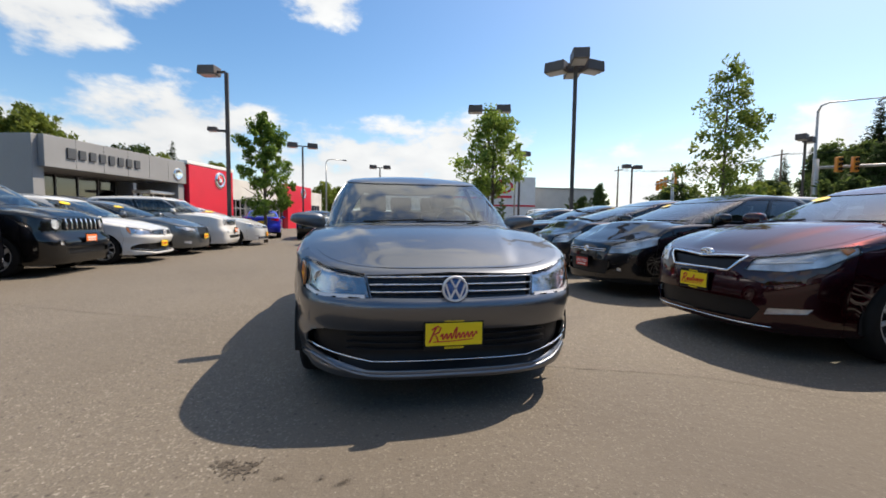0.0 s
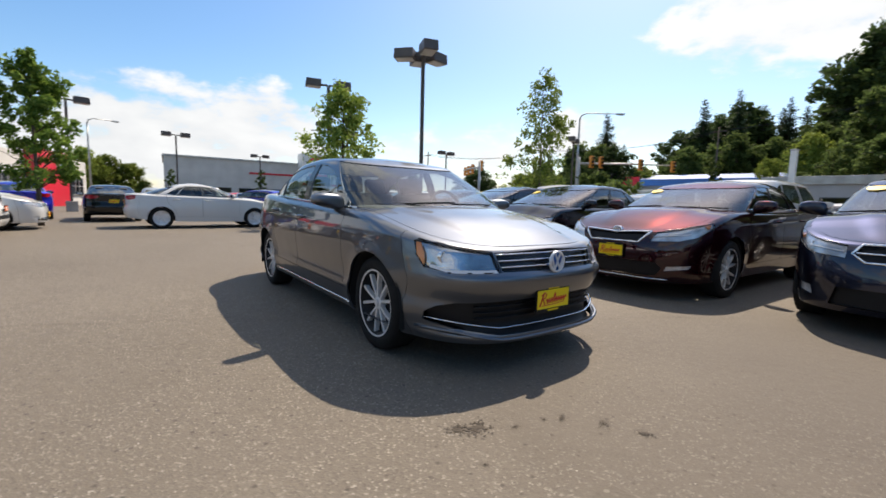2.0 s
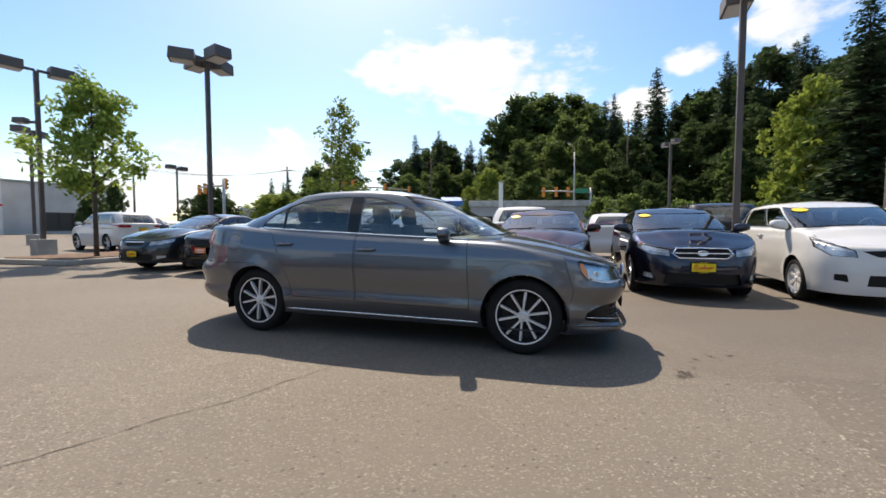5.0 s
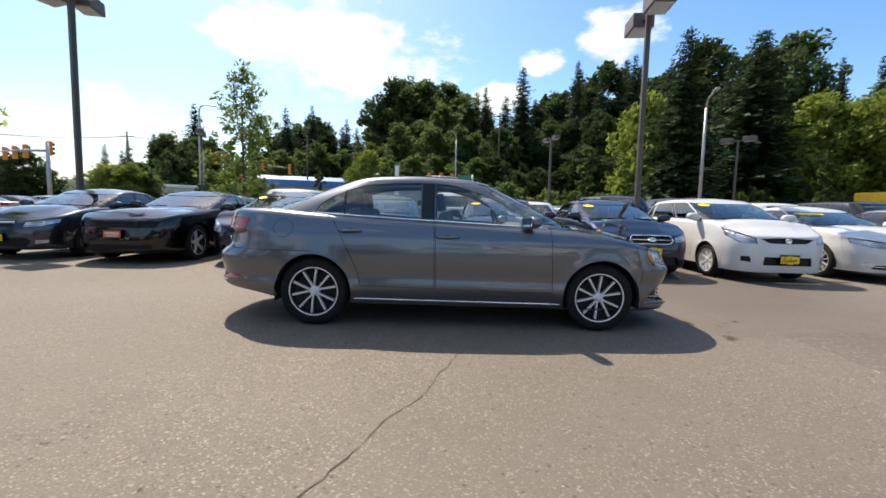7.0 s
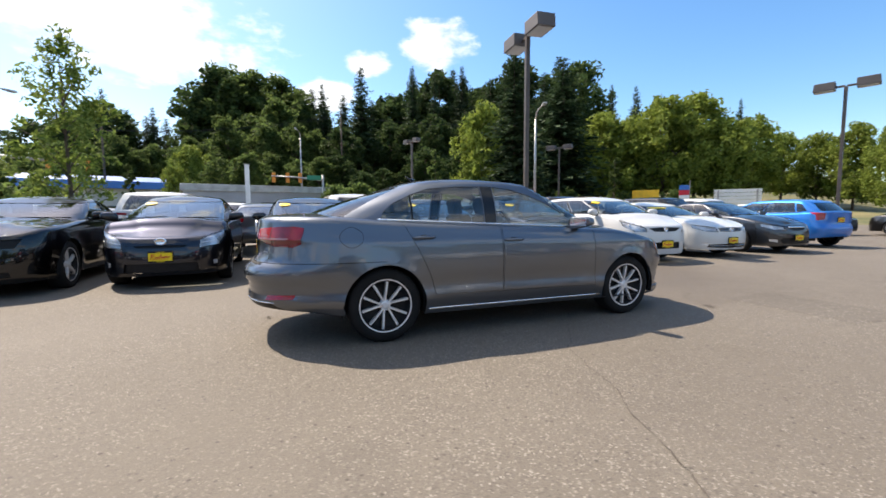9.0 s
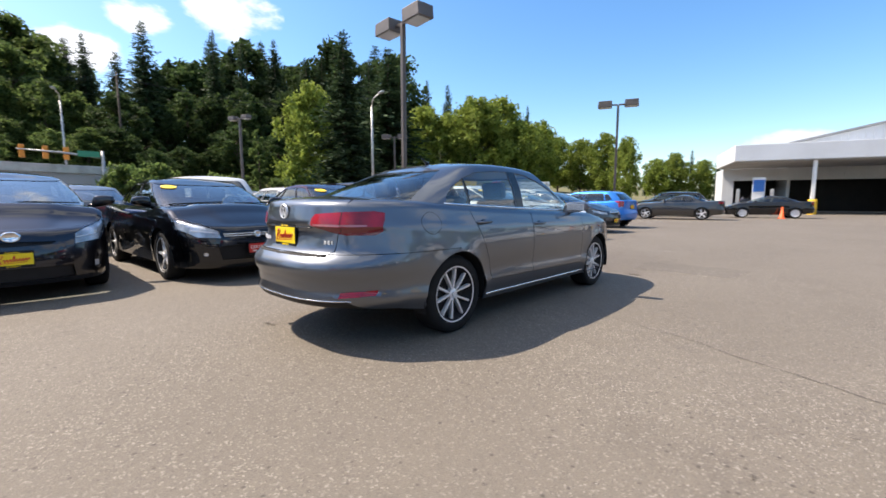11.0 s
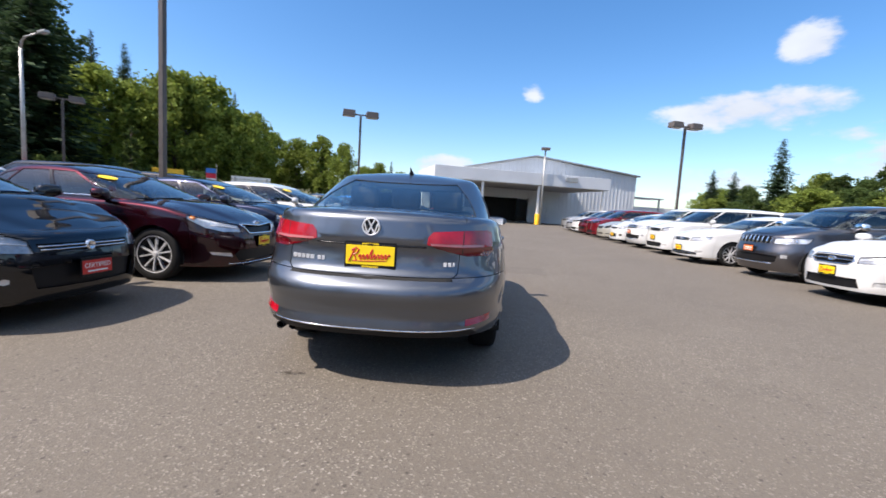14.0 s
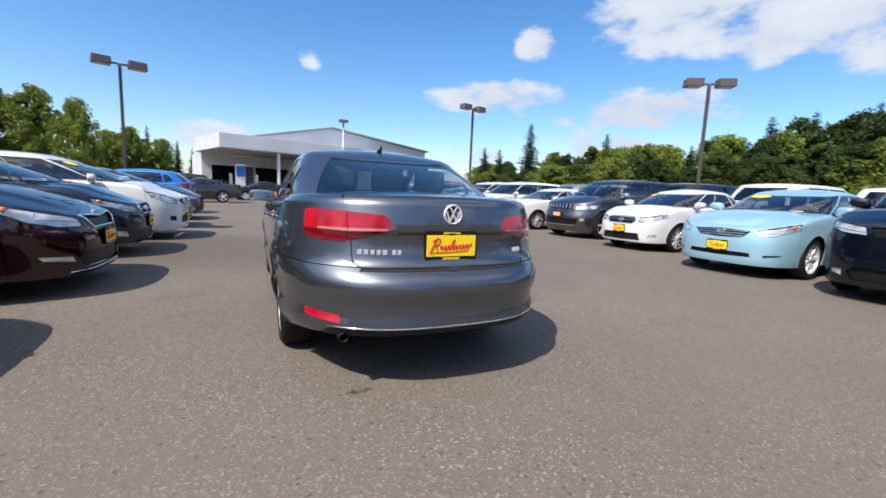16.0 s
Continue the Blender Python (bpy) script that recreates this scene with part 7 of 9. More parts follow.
SIGNAL = material("signal_amber_housing", (0.72, 0.26, 0.03), 0.5, mottle=0.1)
CONE = material("cone_orange", (0.80, 0.12, 0.02), 0.5, mottle=0.1)
SIGN_GREEN = material("sign_green", (0.02, 0.22, 0.12), 0.5)
BARK = material("bark", (0.095, 0.072, 0.055), 0.9, mottle=0.45, scale=18, bump=0.6, bump_scale=40)
MULCH = material("bark_mulch", (0.13, 0.075, 0.045), 0.95, mottle=0.5, scale=20, bump=0.8, bump_scale=50)
SLOPE_GRASS = material("dry_grass_slope", (0.17, 0.14, 0.065), 0.95, mottle=0.5, scale=0.6, bump=0.6, bump_scale=8, second=(0.05, 0.07, 0.025))


def leaf_mat(name, dark, light, through=0.35):
    """Leaves: colour varies leaf by leaf, some light passes through."""
    m = bpy.data.materials.new(name)
    m.use_nodes = True
    t = m.node_tree
    p = t.nodes["Principled BSDF"]
    p.inputs["Roughness"].default_value, p.inputs["Specular IOR Level"].default_value = 0.7, 0.15
    geo = t.nodes.new("ShaderNodeNewGeometry")
    info = t.nodes.new("ShaderNodeObjectInfo")
    mix = t.nodes.new("ShaderNodeMix")
    mix.data_type = "RGBA"
    mix.inputs[6].default_value, mix.inputs[7].default_value = (*dark, 1), (*light, 1)
    t.links.new(geo.outputs["Random Per Island"], mix.inputs[0])
    hue = t.nodes.new("ShaderNodeHueSaturation")
    vary = t.nodes.new("ShaderNodeMapRange")
    vary.inputs["To Min"].default_value, vary.inputs["To Max"].default_value = 0.75, 1.3
    t.links.new(info.outputs["Random"], vary.inputs["Value"])
    t.links.new(vary.outputs[0], hue.inputs["Value"])
    t.links.new(mix.outputs[2], hue.inputs["Color"])
    t.links.new(hue.outputs[0], p.inputs["Base Color"])
    tr = t.nodes.new("ShaderNodeBsdfTranslucent")
    t.links.new(hue.outputs[0], tr.inputs["Color"])
    mx = t.nodes.new("ShaderNodeMixShader")
    mx.inputs[0].default_value = through
    t.links.new(p.outputs[0], mx.inputs[1])
    t.links.new(tr.outputs[0], mx.inputs[2])
    t.links.new(mx.outputs[0], t.nodes["Material Output"].inputs["Surface"])
    return m


LEAF = leaf_mat("young_maple_leaf", (0.10, 0.17, 0.03), (0.30, 0.38, 0.09), 0.45)
LEAF_DEEP = leaf_mat("pear_leaf", (0.07, 0.14, 0.025), (0.20, 0.30, 0.06), 0.4)
LEAF_WOOD = leaf_mat("woodland_leaf", (0.105, 0.142, 0.025), (0.238, 0.296, 0.058), 0.40)
LEAF_DARK = leaf_mat("dark_woodland_leaf", (0.028, 0.050, 0.018), (0.074, 0.115, 0.036), 0.45)
# paler than the dark leaf: haze over the backlit slope put into the colour
LEAF_MID = leaf_mat("alder_leaf", (0.045, 0.075, 0.024), (0.125, 0.175, 0.050), 0.6)
NEEDLE = leaf_mat("fir_needle", (0.019, 0.036, 0.018), (0.052, 0.086, 0.038), 0.3)


# ---------------------------------------------------------------- trees
def leaf_cards(rng_, centres, spread, per, size, flat=0.0):
    """Verts and faces of small kite-shaped leaves scattered about clump centres."""
    n = len(centres) * per
    c = np.repeat(np.array(centres), per, 0)
    sp = np.repeat(np.broadcast_to(np.asarray(spread, float), (len(centres),)), per)
    d = rng_.normal(size=(n, 3))
    d /= np.linalg.norm(d, axis=1, keepdims=True)
    c = c + d * (rng_.random((n, 1)) ** 0.45) * sp[:, None]
    a = rng_.normal(size=(n, 3))
    a[:, 2] *= 1 - flat
    a /= np.linalg.norm(a, axis=1, keepdims=True)
    b = np.cross(a, rng_.normal(size=(n, 3)))
    b /= np.linalg.norm(b, axis=1, keepdims=True)
    s = size * (0.6 + 0.8 * rng_.random((n, 1)))
    v = np.stack([c - a * s, c + b * s * 0.45 + a * s * 0.1, c + a * s, c - b * s * 0.45 + a * s * 0.1], 1).reshape(-1, 3)
    f = np.arange(n * 4).reshape(-1, 4)
    return v, f


def quick_mesh(name, v, f, mat):
    me = bpy.data.meshes.new(name)
    me.vertices.add(len(v))
    me.vertices.foreach_set("co", np.asarray(v, np.float32).ravel())
    k = f.shape[1]
    me.loops.add(f.size)
    me.loops.foreach_set("vertex_index", f.astype(np.int32).ravel())
    me.polygons.add(len(f))
    me.polygons.foreach_set("loop_start", np.arange(0, f.size, k, dtype=np.int32))
    me.materials.append(mat)
    me.update(calc_edges=True)
    return me


def broadleaf(name, height, width, stem, seed, leaf, leaf_size, clumps, per, mat, lean=0.0, profile=None, trunk_r=0.06, label="", gap=1.0):
    """A broad-leaved tree: tapered trunk, forking limbs, a crown of leaf clumps with gaps."""
    r = np.random.default_rng(seed)
    tree = new(name)
    tree.empty_display_size = 0.3
    tagged(tree, label, "tree")
    bm = bmesh.new()
    top = Vector((lean, 0, height * 0.93))
    spine = [Vector((0, 0, -0.05)), Vector((0.02, 0.01, stem)), Vector((lean * 0.4, 0.03, (stem + height) / 2)), top]
    tube(spine, [trunk_r * 1.15, trunk_r * 0.9, trunk_r * 0.5, trunk_r * 0.12], 8, bm)
    profile = profile or pchip([(0, 0.25), (0.2, 0.85), (0.42, 1.0), (0.7, 0.72), (0.9, 0.34), (1.0, 0.08)])
    centres, spreads = [], []
    limbs = max(8, clumps // 6)
    tips = []
    for i in range(limbs):
        f = (i + 0.5) / limbs
        z = stem + (height - stem) * f * 0.95
        a = i * 2.4 + r.random() * 0.8
        rad = width / 2 * float(profile(f)) * (0.75 + 0.35 * r.random())
        z0 = max(stem * 0.9, z - rad * 0.7)
        base = Vector((lean * z0 / height, 0, z0))
        tip = Vector((lean * z / height + rad * math.cos(a), rad * math.sin(a), z + rad * 0.12))
        midp = base.lerp(tip, 0.5) + Vector((0, 0, rad * 0.10))
        tube([base, midp, tip], [trunk_r * 0.32, trunk_r * 0.2, trunk_r * 0.07], 5, bm)
        tips.append((base, midp, tip))
    for i in range(clumps):
        b, m_, t_ = tips[r.integers(len(tips))]
        k = 0.35 + 0.75 * r.random()
        p = b.lerp(m_, k * 2) if k < 0.5 else m_.lerp(t_, (k - 0.5) * 2)
        p = np.array(p) + r.normal(size=3) * width * 0.055 * gap
        if p[2] < stem * 0.95:
            p[2] = stem + r.random() * 0.3
        centres.append(p)
        spreads.append(width * (0.06 + 0.07 * r.random()))
    part("trunk", bm, BARK, tree, smooth=True)
    v, f = leaf_cards(r, centres, spreads, per, leaf_size)
    o = new("crown", quick_mesh("crown", v, f, mat))
    o.parent = tree
    return tree


def conifer(name, height, width, seed, mat, label, full=0.9, rows=44, droop=0.35):
    """A fir: straight trunk, whorls of drooping boughs made of many needle sprays."""
    r = np.random.default_rng(seed)
    tree = new(name)
    tree.empty_display_size = 0.3
    tagged(tree, label, "tree")
    part("trunk", tube([(0, 0, -0.5), (0, 0, height * 0.5), (0, 0, height * 0.99)], [width * 0.045, width * 0.028, 0.02], 7), BARK, tree, smooth=True)
    vs = []
    lobe = [(r.uniform(0, 6.28), r.uniform(0.12, 0.30), int(r.integers(1, 4)), r.uniform(2, 7)) for _ in range(4)]
    boughs = rows * 13
    for i in range(boughs):
        f = ((i + r.random()) / boughs) ** 1.12
        z = height * (1 - full + full * f) + r.normal() * height * 0.008
        a = i * 2.39996 + r.normal() * 0.5
        wave = 1 + sum(amp * math.sin(k * a + ph + q * f * 6.28) for ph, amp, k, q in lobe) * 0.55
        ln = (width / 2 * (1 - f) ** 0.72 * wave * r.uniform(0.55, 1.12) + 0.25) * (0.7 if r.random() < 0.12 else 1.0)
        sag = droop * (1 - 1.3 * f) + r.normal() * 0.10
        d = np.array([math.cos(a), math.sin(a), 0])
        side = np.array([-d[1], d[0], 0])
        segs = 7 if ln > 1.2 else 4
        for q in range(segs):
            k0 = (q + 0.6) / segs
            c0 = d * ln * k0 + np.array([0, 0, z - sag * ln * k0 ** 1.5 + 0.12 * ln * k0 ** 3])
            for sg_ in (-1, 1):
                sz = ln * (0.30 - 0.16 * k0) * r.uniform(0.6, 1.25) + 0.10
                out = d * r.uniform(0.35, 0.9) + side * sg_ * r.uniform(0.3, 1.0) + np.array([0, 0, r.normal() * 0.25 - 0.22])
                wid = np.cross(out, r.normal(size=3) * 0.5 + np.array([0, 0, 1.0]))
                wid = wid / max(np.linalg.norm(wid), 1e-6) * sz * 0.30
                c1 = c0 + r.normal(size=3) * 0.05 * ln
                vs.append([c1, c1 + out * sz * 0.45 - wid, c1 + out * sz, c1 + out * sz * 0.45 + wid])
    v = np.array(vs).reshape(-1, 3)
    o = new("crown", quick_mesh("crown", v, np.arange(len(v)).reshape(-1, 4), mat))
    o.parent = tree
    return tree


def copy_at(ob, x, y, z, rz, scale, label=""):
    o = copy_thing(ob, pose(x, y, z, 0, 0, rz))
    o.scale = scale if isinstance(scale, tuple) else (scale, scale, scale)
    if label:
        o["label"] = label
    return o


# ---------------------------------------------------------------- lot surface details
def crack_line(points, width, seed):
    """A wandering crack, laid as a thin dark strip on the asphalt."""
    r = random.Random(seed)
    pts = []
    for (x0, y0), (x1, y1) in zip(points, points[1:]):
        n = max(2, int(math.hypot(x1 - x0, y1 - y0) / 0.05))
        for q in range(n):
            k = q / n
            pts.append((x0 + (x1 - x0) * k, y0 + (y1 - y0) * k))
    pts.append(points[-1])
    vs, fs = [], []
    off = 0.0
    for i, (x, y) in enumerate(pts):
        a, b = pts[max(0, i - 1)], pts[min(len(pts) - 1, i + 1)]
        dx, dy = b[0] - a[0], b[1] - a[1]
        ln = math.hypot(dx, dy) or 1
        nx, ny = -dy / ln, dx / ln
        off = off * 0.93 + r.uniform(-0.014, 0.014)
        w = width * r.uniform(0.15, 1.1) * min(1.0, 0.15 + i / 22, 0.15 + (len(pts) - 1 - i) / 22)
        vs += [(x + nx * (off - w), y + ny * (off - w), 0.0035), (x + nx * (off + w), y + ny * (off + w), 0.0035)]
    for i in range(len(pts) - 1):
        fs.append((2 * i, 2 * i + 2, 2 * i + 3, 2 * i + 1))
    o = mesh_ob("crack", vs, fs, CRACK, smooth=False)
    tagged(o, "dark wandering crack in the asphalt", "crack", kind="structure")


def blotch(x, y, rx, ry, seed, mat, name, label, rz=0.0, n=26, grain=1.0):
    """A stain: a scatter of small ragged dark specks, thickest in the middle."""
    r = random.Random(seed)
    vs, fs = [], []
    n, grain = n * 4, grain * 0.42
    for q in range(n):
        d, a = abs(r.gauss(0, 0.55)), r.uniform(0, 6.28)
        cx, cy = rx * d * math.cos(a), ry * d * math.sin(a)
        size = grain * r.uniform(0.10, 0.34) * min(rx, ry) * (1.25 - 0.5 * min(d, 1.5))
        i0, k = len(vs), r.choice((5, 6, 7))
        for m in range(k):
            b = 6.283 * m / k
            s = size * r.uniform(0.5, 1.3)
            px, py = cx + s * math.cos(b), cy + s * math.sin(b)
            vs.append((x + px * math.cos(rz) - py * math.sin(rz), y + px * math.sin(rz) + py * math.cos(rz), 0.0025 + 0.00001 * q))
        fs.append(tuple(range(i0, i0 + k)))
    o = mesh_ob(name, vs, fs, mat, smooth=False)
    tagged(o, label, "stain", kind="stuff")


CRACK = material("crack_dirt", (0.085, 0.071, 0.058), 0.9, mottle=0.5, scale=12)
OIL = material("oil_stain", (0.080, 0.068, 0.056), 0.9, mottle=0.5, scale=30, spec=0.2)
crack_line([(-7.0, 2.3), (-4.48, 1.28), (-3.2, 0.72), (-2.27, 0.25), (-1.6, 0.0), (-0.8, -0.62), (0.1, -1.15), (0.92, -1.66), (1.72, -1.95), (2.5, -2.5)], 0.0042, 1)
crack_line([(-6.5, -4.5), (-4.6, -4.0), (-3.1, -4.3), (-2.0, -4.1)], 0.0018, 3)
for q, (sx, sy, a, b) in enumerate(((-0.93, -2.50, 0.11, 0.07), (-1.02, -2.46, 0.06, 0.05), (-0.78, -2.59, 0.04, 0.02))):
    blotch(sx, sy, a, b, 10 + q, OIL, "oil_stain", "dark oil spots on the asphalt", 0.0, 36, 0.8)
for q, (sx, sy, a, b) in enumerate(((-0.54, -2.66, 0.07, 0.035), (-0.42, -2.80, 0.09, 0.04), (-0.34, -2.96, 0.05, 0.06), (-0.62, -2.62, 0.03, 0.02))):
    blotch(sx, sy, a, b, 20 + q, OIL, "oil_stain", "small dark scuffs on the asphalt", 0.6, 40, 0.55)
for q, (sx, sy, a, b) in enumerate(((0.53, 2.255, 0.05, 0.035), (0.45, 2.25, 0.045, 0.03), (0.50, 2.27, 0.03, 0.02))):
    blotch(sx, sy, a, b, 30 + q, OIL, "oil_stain", "oil drips behind the grey sedan")
# a rough repair patch, its edges uneven
r_ = random.Random(5)
edge_pts = []
for (xa, ya), (xb, yb) in zip(((-0.79, -3.08), (-2.05, -3.02), (-2.15, -3.98), (-0.66, -4.05)), ((-2.05, -3.02), (-2.15, -3.98), (-0.66, -4.05), (-0.79, -3.08))):
    for q in range(24):
        edge_pts.append((xa + (xb - xa) * q / 24 + r_.uniform(-0.014, 0.014), ya + (yb - ya) * q / 24 + r_.uniform(-0.014, 0.014)))
n_ = len(edge_pts)
vs_ = [(x, y, 0.004) for x, y in edge_pts] + [(-1.41 + (x + 1.41) * 1.02, -3.53 + (y + 3.53) * 1.02, 0.0) for x, y in edge_pts]
o = mesh_ob("asphalt_patch", vs_, [tuple(range(n_))[::-1]] + [(q, (q + 1) % n_, n_ + (q + 1) % n_, n_ + q) for q in range(n_)], asphalt("coarse_patch_asphalt", 60, 0.86, 0.70), smooth=False)
tagged(o, "coarse squarish repair patch in the asphalt", "patch", kind="structure")
for q in range(16):
    r_ = random.Random(60 + q)
    a_ = r_.uniform(0, 6.28)
    d_ = r_.uniform(2.6, 6.5)
    blotch(d_ * math.cos(a_) * 0.9, d_ * math.sin(a_), r_.uniform(0.015, 0.05), r_.uniform(0.012, 0.03), 70 + q, OIL, "oil_stain", "small dark spot on the asphalt", r_.uniform(0, 3), 12)


# ---------------------------------------------------------------- lamps
def lot_lamp(x, y, height, heads, label, rz=0.0, mat=BRONZE, base=True, size=1.18, low=(), low_size=1.0):
    """A parking-lot light: square pole on a concrete foot, box heads on short arms. heads: turn of each arm in degrees."""
    lamp = new("lot_lamp")
    lamp.matrix_basis = pose(x, y, 0, 0, 0, rz)
    tagged(lamp, label, "lamp post", "lot lamps")
    top = height - 0.12
    part("pole", box_bm(0.13, 0.13, top, (0, 0, top / 2), 0.015), mat, lamp)
    if base:
        part("footing", box_bm(0.56, 0.56, 0.62, (0, 0, 0.31), 0.03), CONCRETE, lamp)
    for z, angles in ((height - 0.10, heads), *low):
        for a in angles:
            m = Matrix.Rotation(radians(a), 4, "Z")
            big = size
            if z < height - 1:
                size = low_size
            arm = box_bm(0.34, 0.06, 0.09, (0.20, 0, z), 0.008)
            arm.transform(m)
            part("arm", arm, mat, lamp)
            bm = box_bm(0.62 * size, 0.46 * size, 0.30 * size, (0.36 + 0.30 * size, 0, z + 0.05), 0.02)
            for v in bm.verts:
                if v.co.z < z:
                    v.co.x += 0.03 * (1 if v.co.x > 0.6 else 0)
            bm.transform(m)
            head = part("lamp_head", bm, LAMP_GREY, lamp)
            bm = box_bm(0.54 * size, 0.38 * size, 0.03, (0.36 + 0.30 * size, 0, z + 0.05 - 0.15 * size - 0.008), 0.008)
            bm.transform(m)
            part("diffuser", bm, LAMP_GLASS, head)
            size = big
    return lamp


lot_lamp(7.08, 10.2, 6.75, (150, 30, -90, 90), "four-headed dark lot lamp behind parked cars", -18)
lot_lamp(7.20, -5.32, 6.62, (0, 180), "two-headed bronze lot lamp between car rows", -6, BRONZE, True, 1.25)
lot_lamp(6.8, -21.8, 6.8, (0, 180), "two-headed lot lamp at the end of the row", 20)
lot_lamp(-14.06, -24.2, 7.5, (0, 180), "two-headed lot lamp over the facing row", 16)
lot_lamp(-18.7, -9.3, 6.8, (0, 180), "two-headed rusty lot lamp behind the facing row", -30)
lot_lamp(-5.55, 13.3, 6.6, (165,), "tall single-headed lot lamp with a low floodlight", 0, BRONZE, True, 1.05, ((4.3, (185,)),), 0.5)
lot_lamp(-5.0, 29.5, 6.6, (0, 180), "two-headed lot lamp by the showroom", 8)
lot_lamp(1.25, 41.0, 6.6, (0, 180), "two-headed lot lamp far across the lot", 0)
lot_lamp(5.75, 16.45, 6.65, (170, -10), "two-headed lot lamp on a concrete footing", -6, BRONZE, True, 1.1, ((4.75, (120,)),), 0.6)
lot_lamp(12.0, 28.5, 6.6, (0, 180), "two-headed lot lamp beyond the island", 30)
lot_lamp(25.7, 33.6, 6.6, (0, 180), "two-headed lot lamp near the road", 10)
lot_lamp(27.5, 18.4, 6.6, (0, 180), "two-headed lot lamp beside the signals", 25)
lot_lamp(11.4, 54.6, 6.6, (0, 180), "two-headed lot lamp before the long showroom", 0)
lot_lamp(26.0, -21.0, 6.8, (0, 180), "two-headed lot lamp under the firs", 35)
lot_lamp(24.6, -7.2, 6.3, (0, 180), "two-headed lot lamp before the woods", 15, BRONZE, True, 0.8)


def street_lamp(x, y, height, rz, label, reach=2.2):
    lamp = new("street_lamp")
    lamp.matrix_basis = pose(x, y, 0, 0, 0, rz)
    tagged(lamp, label, "street lamp", "street lamps")
    part("pole", tube([(0, 0, 0), (0, 0, height * 0.6), (0, 0, height - 0.5)], [0.13, 0.10, 0.075], 10), GALV, lamp, smooth=True)
    part("arm", tube([(0, 0, height - 0.55), (0.15, 0, height - 0.15), (0.6, 0, height + 0.05), (reach, 0, height + 0.1)], [0.07, 0.06, 0.05, 0.04], 8), GALV, lamp, smooth=True)
    bm = box_bm(0.75, 0.28, 0.14, (reach + 0.3, 0, height + 0.08), 0.05)
    head = part("lamp_head", bm, GALV, lamp)
    part("lens", box_bm(0.4, 0.2, 0.05, (reach + 0.36, 0, height + 0.0), 0.02), LAMP_GLASS, head)


street_lamp(25.8, -18.4, 9.4, 160, "galvanised street lamp with a short arm")
street_lamp(52.0, -1.5, 11.2, 165, "tall galvanised street lamp before the woods")
street_lamp(31.0, 20.5, 9.5, -35, "galvanised street lamp on the signal pole", 3.4)
street_lamp(24.0, 62.0, 12.0, 160, "tall pale mast far beyond the lot", 2.5)
street_lamp(-6.0, 62.0, 10.0, 20, "thin street lamp far beyond the lot", 2.5)


def signal_head(parent, x, z, y=0.0):
    o = part("signal_head", box_bm(0.36, 0.28, 1.05, (x, y, z), 0.03), SIGNAL, parent)
    for k in range(3):
        v, f = lathe([(0.001, 0.0), (0.10, 0.0), (0.12, -0.14), (0.10, -0.14)], 12, "y")
        mesh_ob("signal_lens", [(a + x, b - 0.14 + y, c + z + 0.32 - 0.32 * k) for a, b, c in v], f, DEEP, o)


def signal_mast(x, y, rz, height, reach, heads, label, sign=None):
    mast = new("traffic_signal")
    mast.matrix_basis = pose(x, y, 0, 0, 0, rz)
    tagged(mast, label, "traffic signal", "traffic signals")
    part("pole", tube([(0, 0, 0), (0, 0, height + 0.6)], [0.16, 0.12], 10), GALV, mast, smooth=True)
    part("mast_arm", tube([(0, 0, height), (reach * 0.5, 0, height + 0.25), (reach, 0, height + 0.35)], [0.11, 0.09, 0.05], 8), GALV, mast, smooth=True)
    for h in heads:
        signal_head(mast, h, height + 0.2, -0.2)
    if sign:
        part("street_sign", box_bm(1.5, 0.05, 0.5, (sign, 0.12, height + 0.25), 0.01), SIGN_GREEN, mast)


signal_mast(30.7, 20.1, -20, 5.0, 11.0, (1.2, 2.2, 6.6, 10.4), "grey mast arm with amber traffic signals")
signal_mast(27.0, 29.5, 62, 4.9, 9.0, (4.5, 6.6, 8.6, 0.2), "distant mast arm with traffic signals")
signal_mast(44.9, -3.3, 90, 4.9, 5.4, (2.4, 3.7, 5.1), "amber traffic signals with a green street sign", 0.95)

# pale sign post
post = new("sign_post")
post.matrix_basis = pose(27.0, 3.6, 0)
tagged(post, "plain white upright sign post at the lot's edge", "sign post")
part("post", box_bm(0.28, 0.28, 4.4, (0, 0, 2.2), 0.02), WHITE, post)
part("cap", box_bm(0.34, 0.34, 0.08, (0, 0, 4.43), 0.01), GALV, post)

# ---------------------------------------------------------------- island with kerb, young trees
island = new("island")
tagged(island, "kerbed planting island with bark mulch", "planting island", kind="structure")
bm = box_bm(5.4, 2.8, 0.15, (0, 0, 0.075), 0.03)
part("kerb", bm, CONCRETE, island)
part("mulch", box_bm(5.05, 2.45, 0.05, (0, 0, 0.155), 0.02), MULCH, island)
island.matrix_basis = pose(6.0, 12.9, 0, 0, 0, 4)
maple = broadleaf("young_maple", 5.4, 3.1, 2.1, 5, None, 0.085, 130, 46, LEAF, 0.05, trunk_r=0.06, label="young maple tree on the kerbed island",
                  profile=pchip([(0, 0.5), (0.18, 0.95), (0.4, 0.85), (0.65, 0.62), (0.85, 0.42), (1.0, 0.1)]))
maple.matrix_basis = pose(4.6, 12.0, 0.12, 0, 0, 20)
birch = broadleaf("young_birch", 6.1, 2.7, 1.4, 9, None, 0.075, 120, 40, LEAF, 0.1, trunk_r=0.06, label="slender airy young tree behind parked cars",
                  profile=pchip([(0, 0.75), (0.12, 1.0), (0.3, 0.72), (0.55, 0.66), (0.8, 0.5), (1.0, 0.1)]), gap=1.35)
birch.matrix_basis = pose(10.9, 7.43, 0, 0, 0, 60)
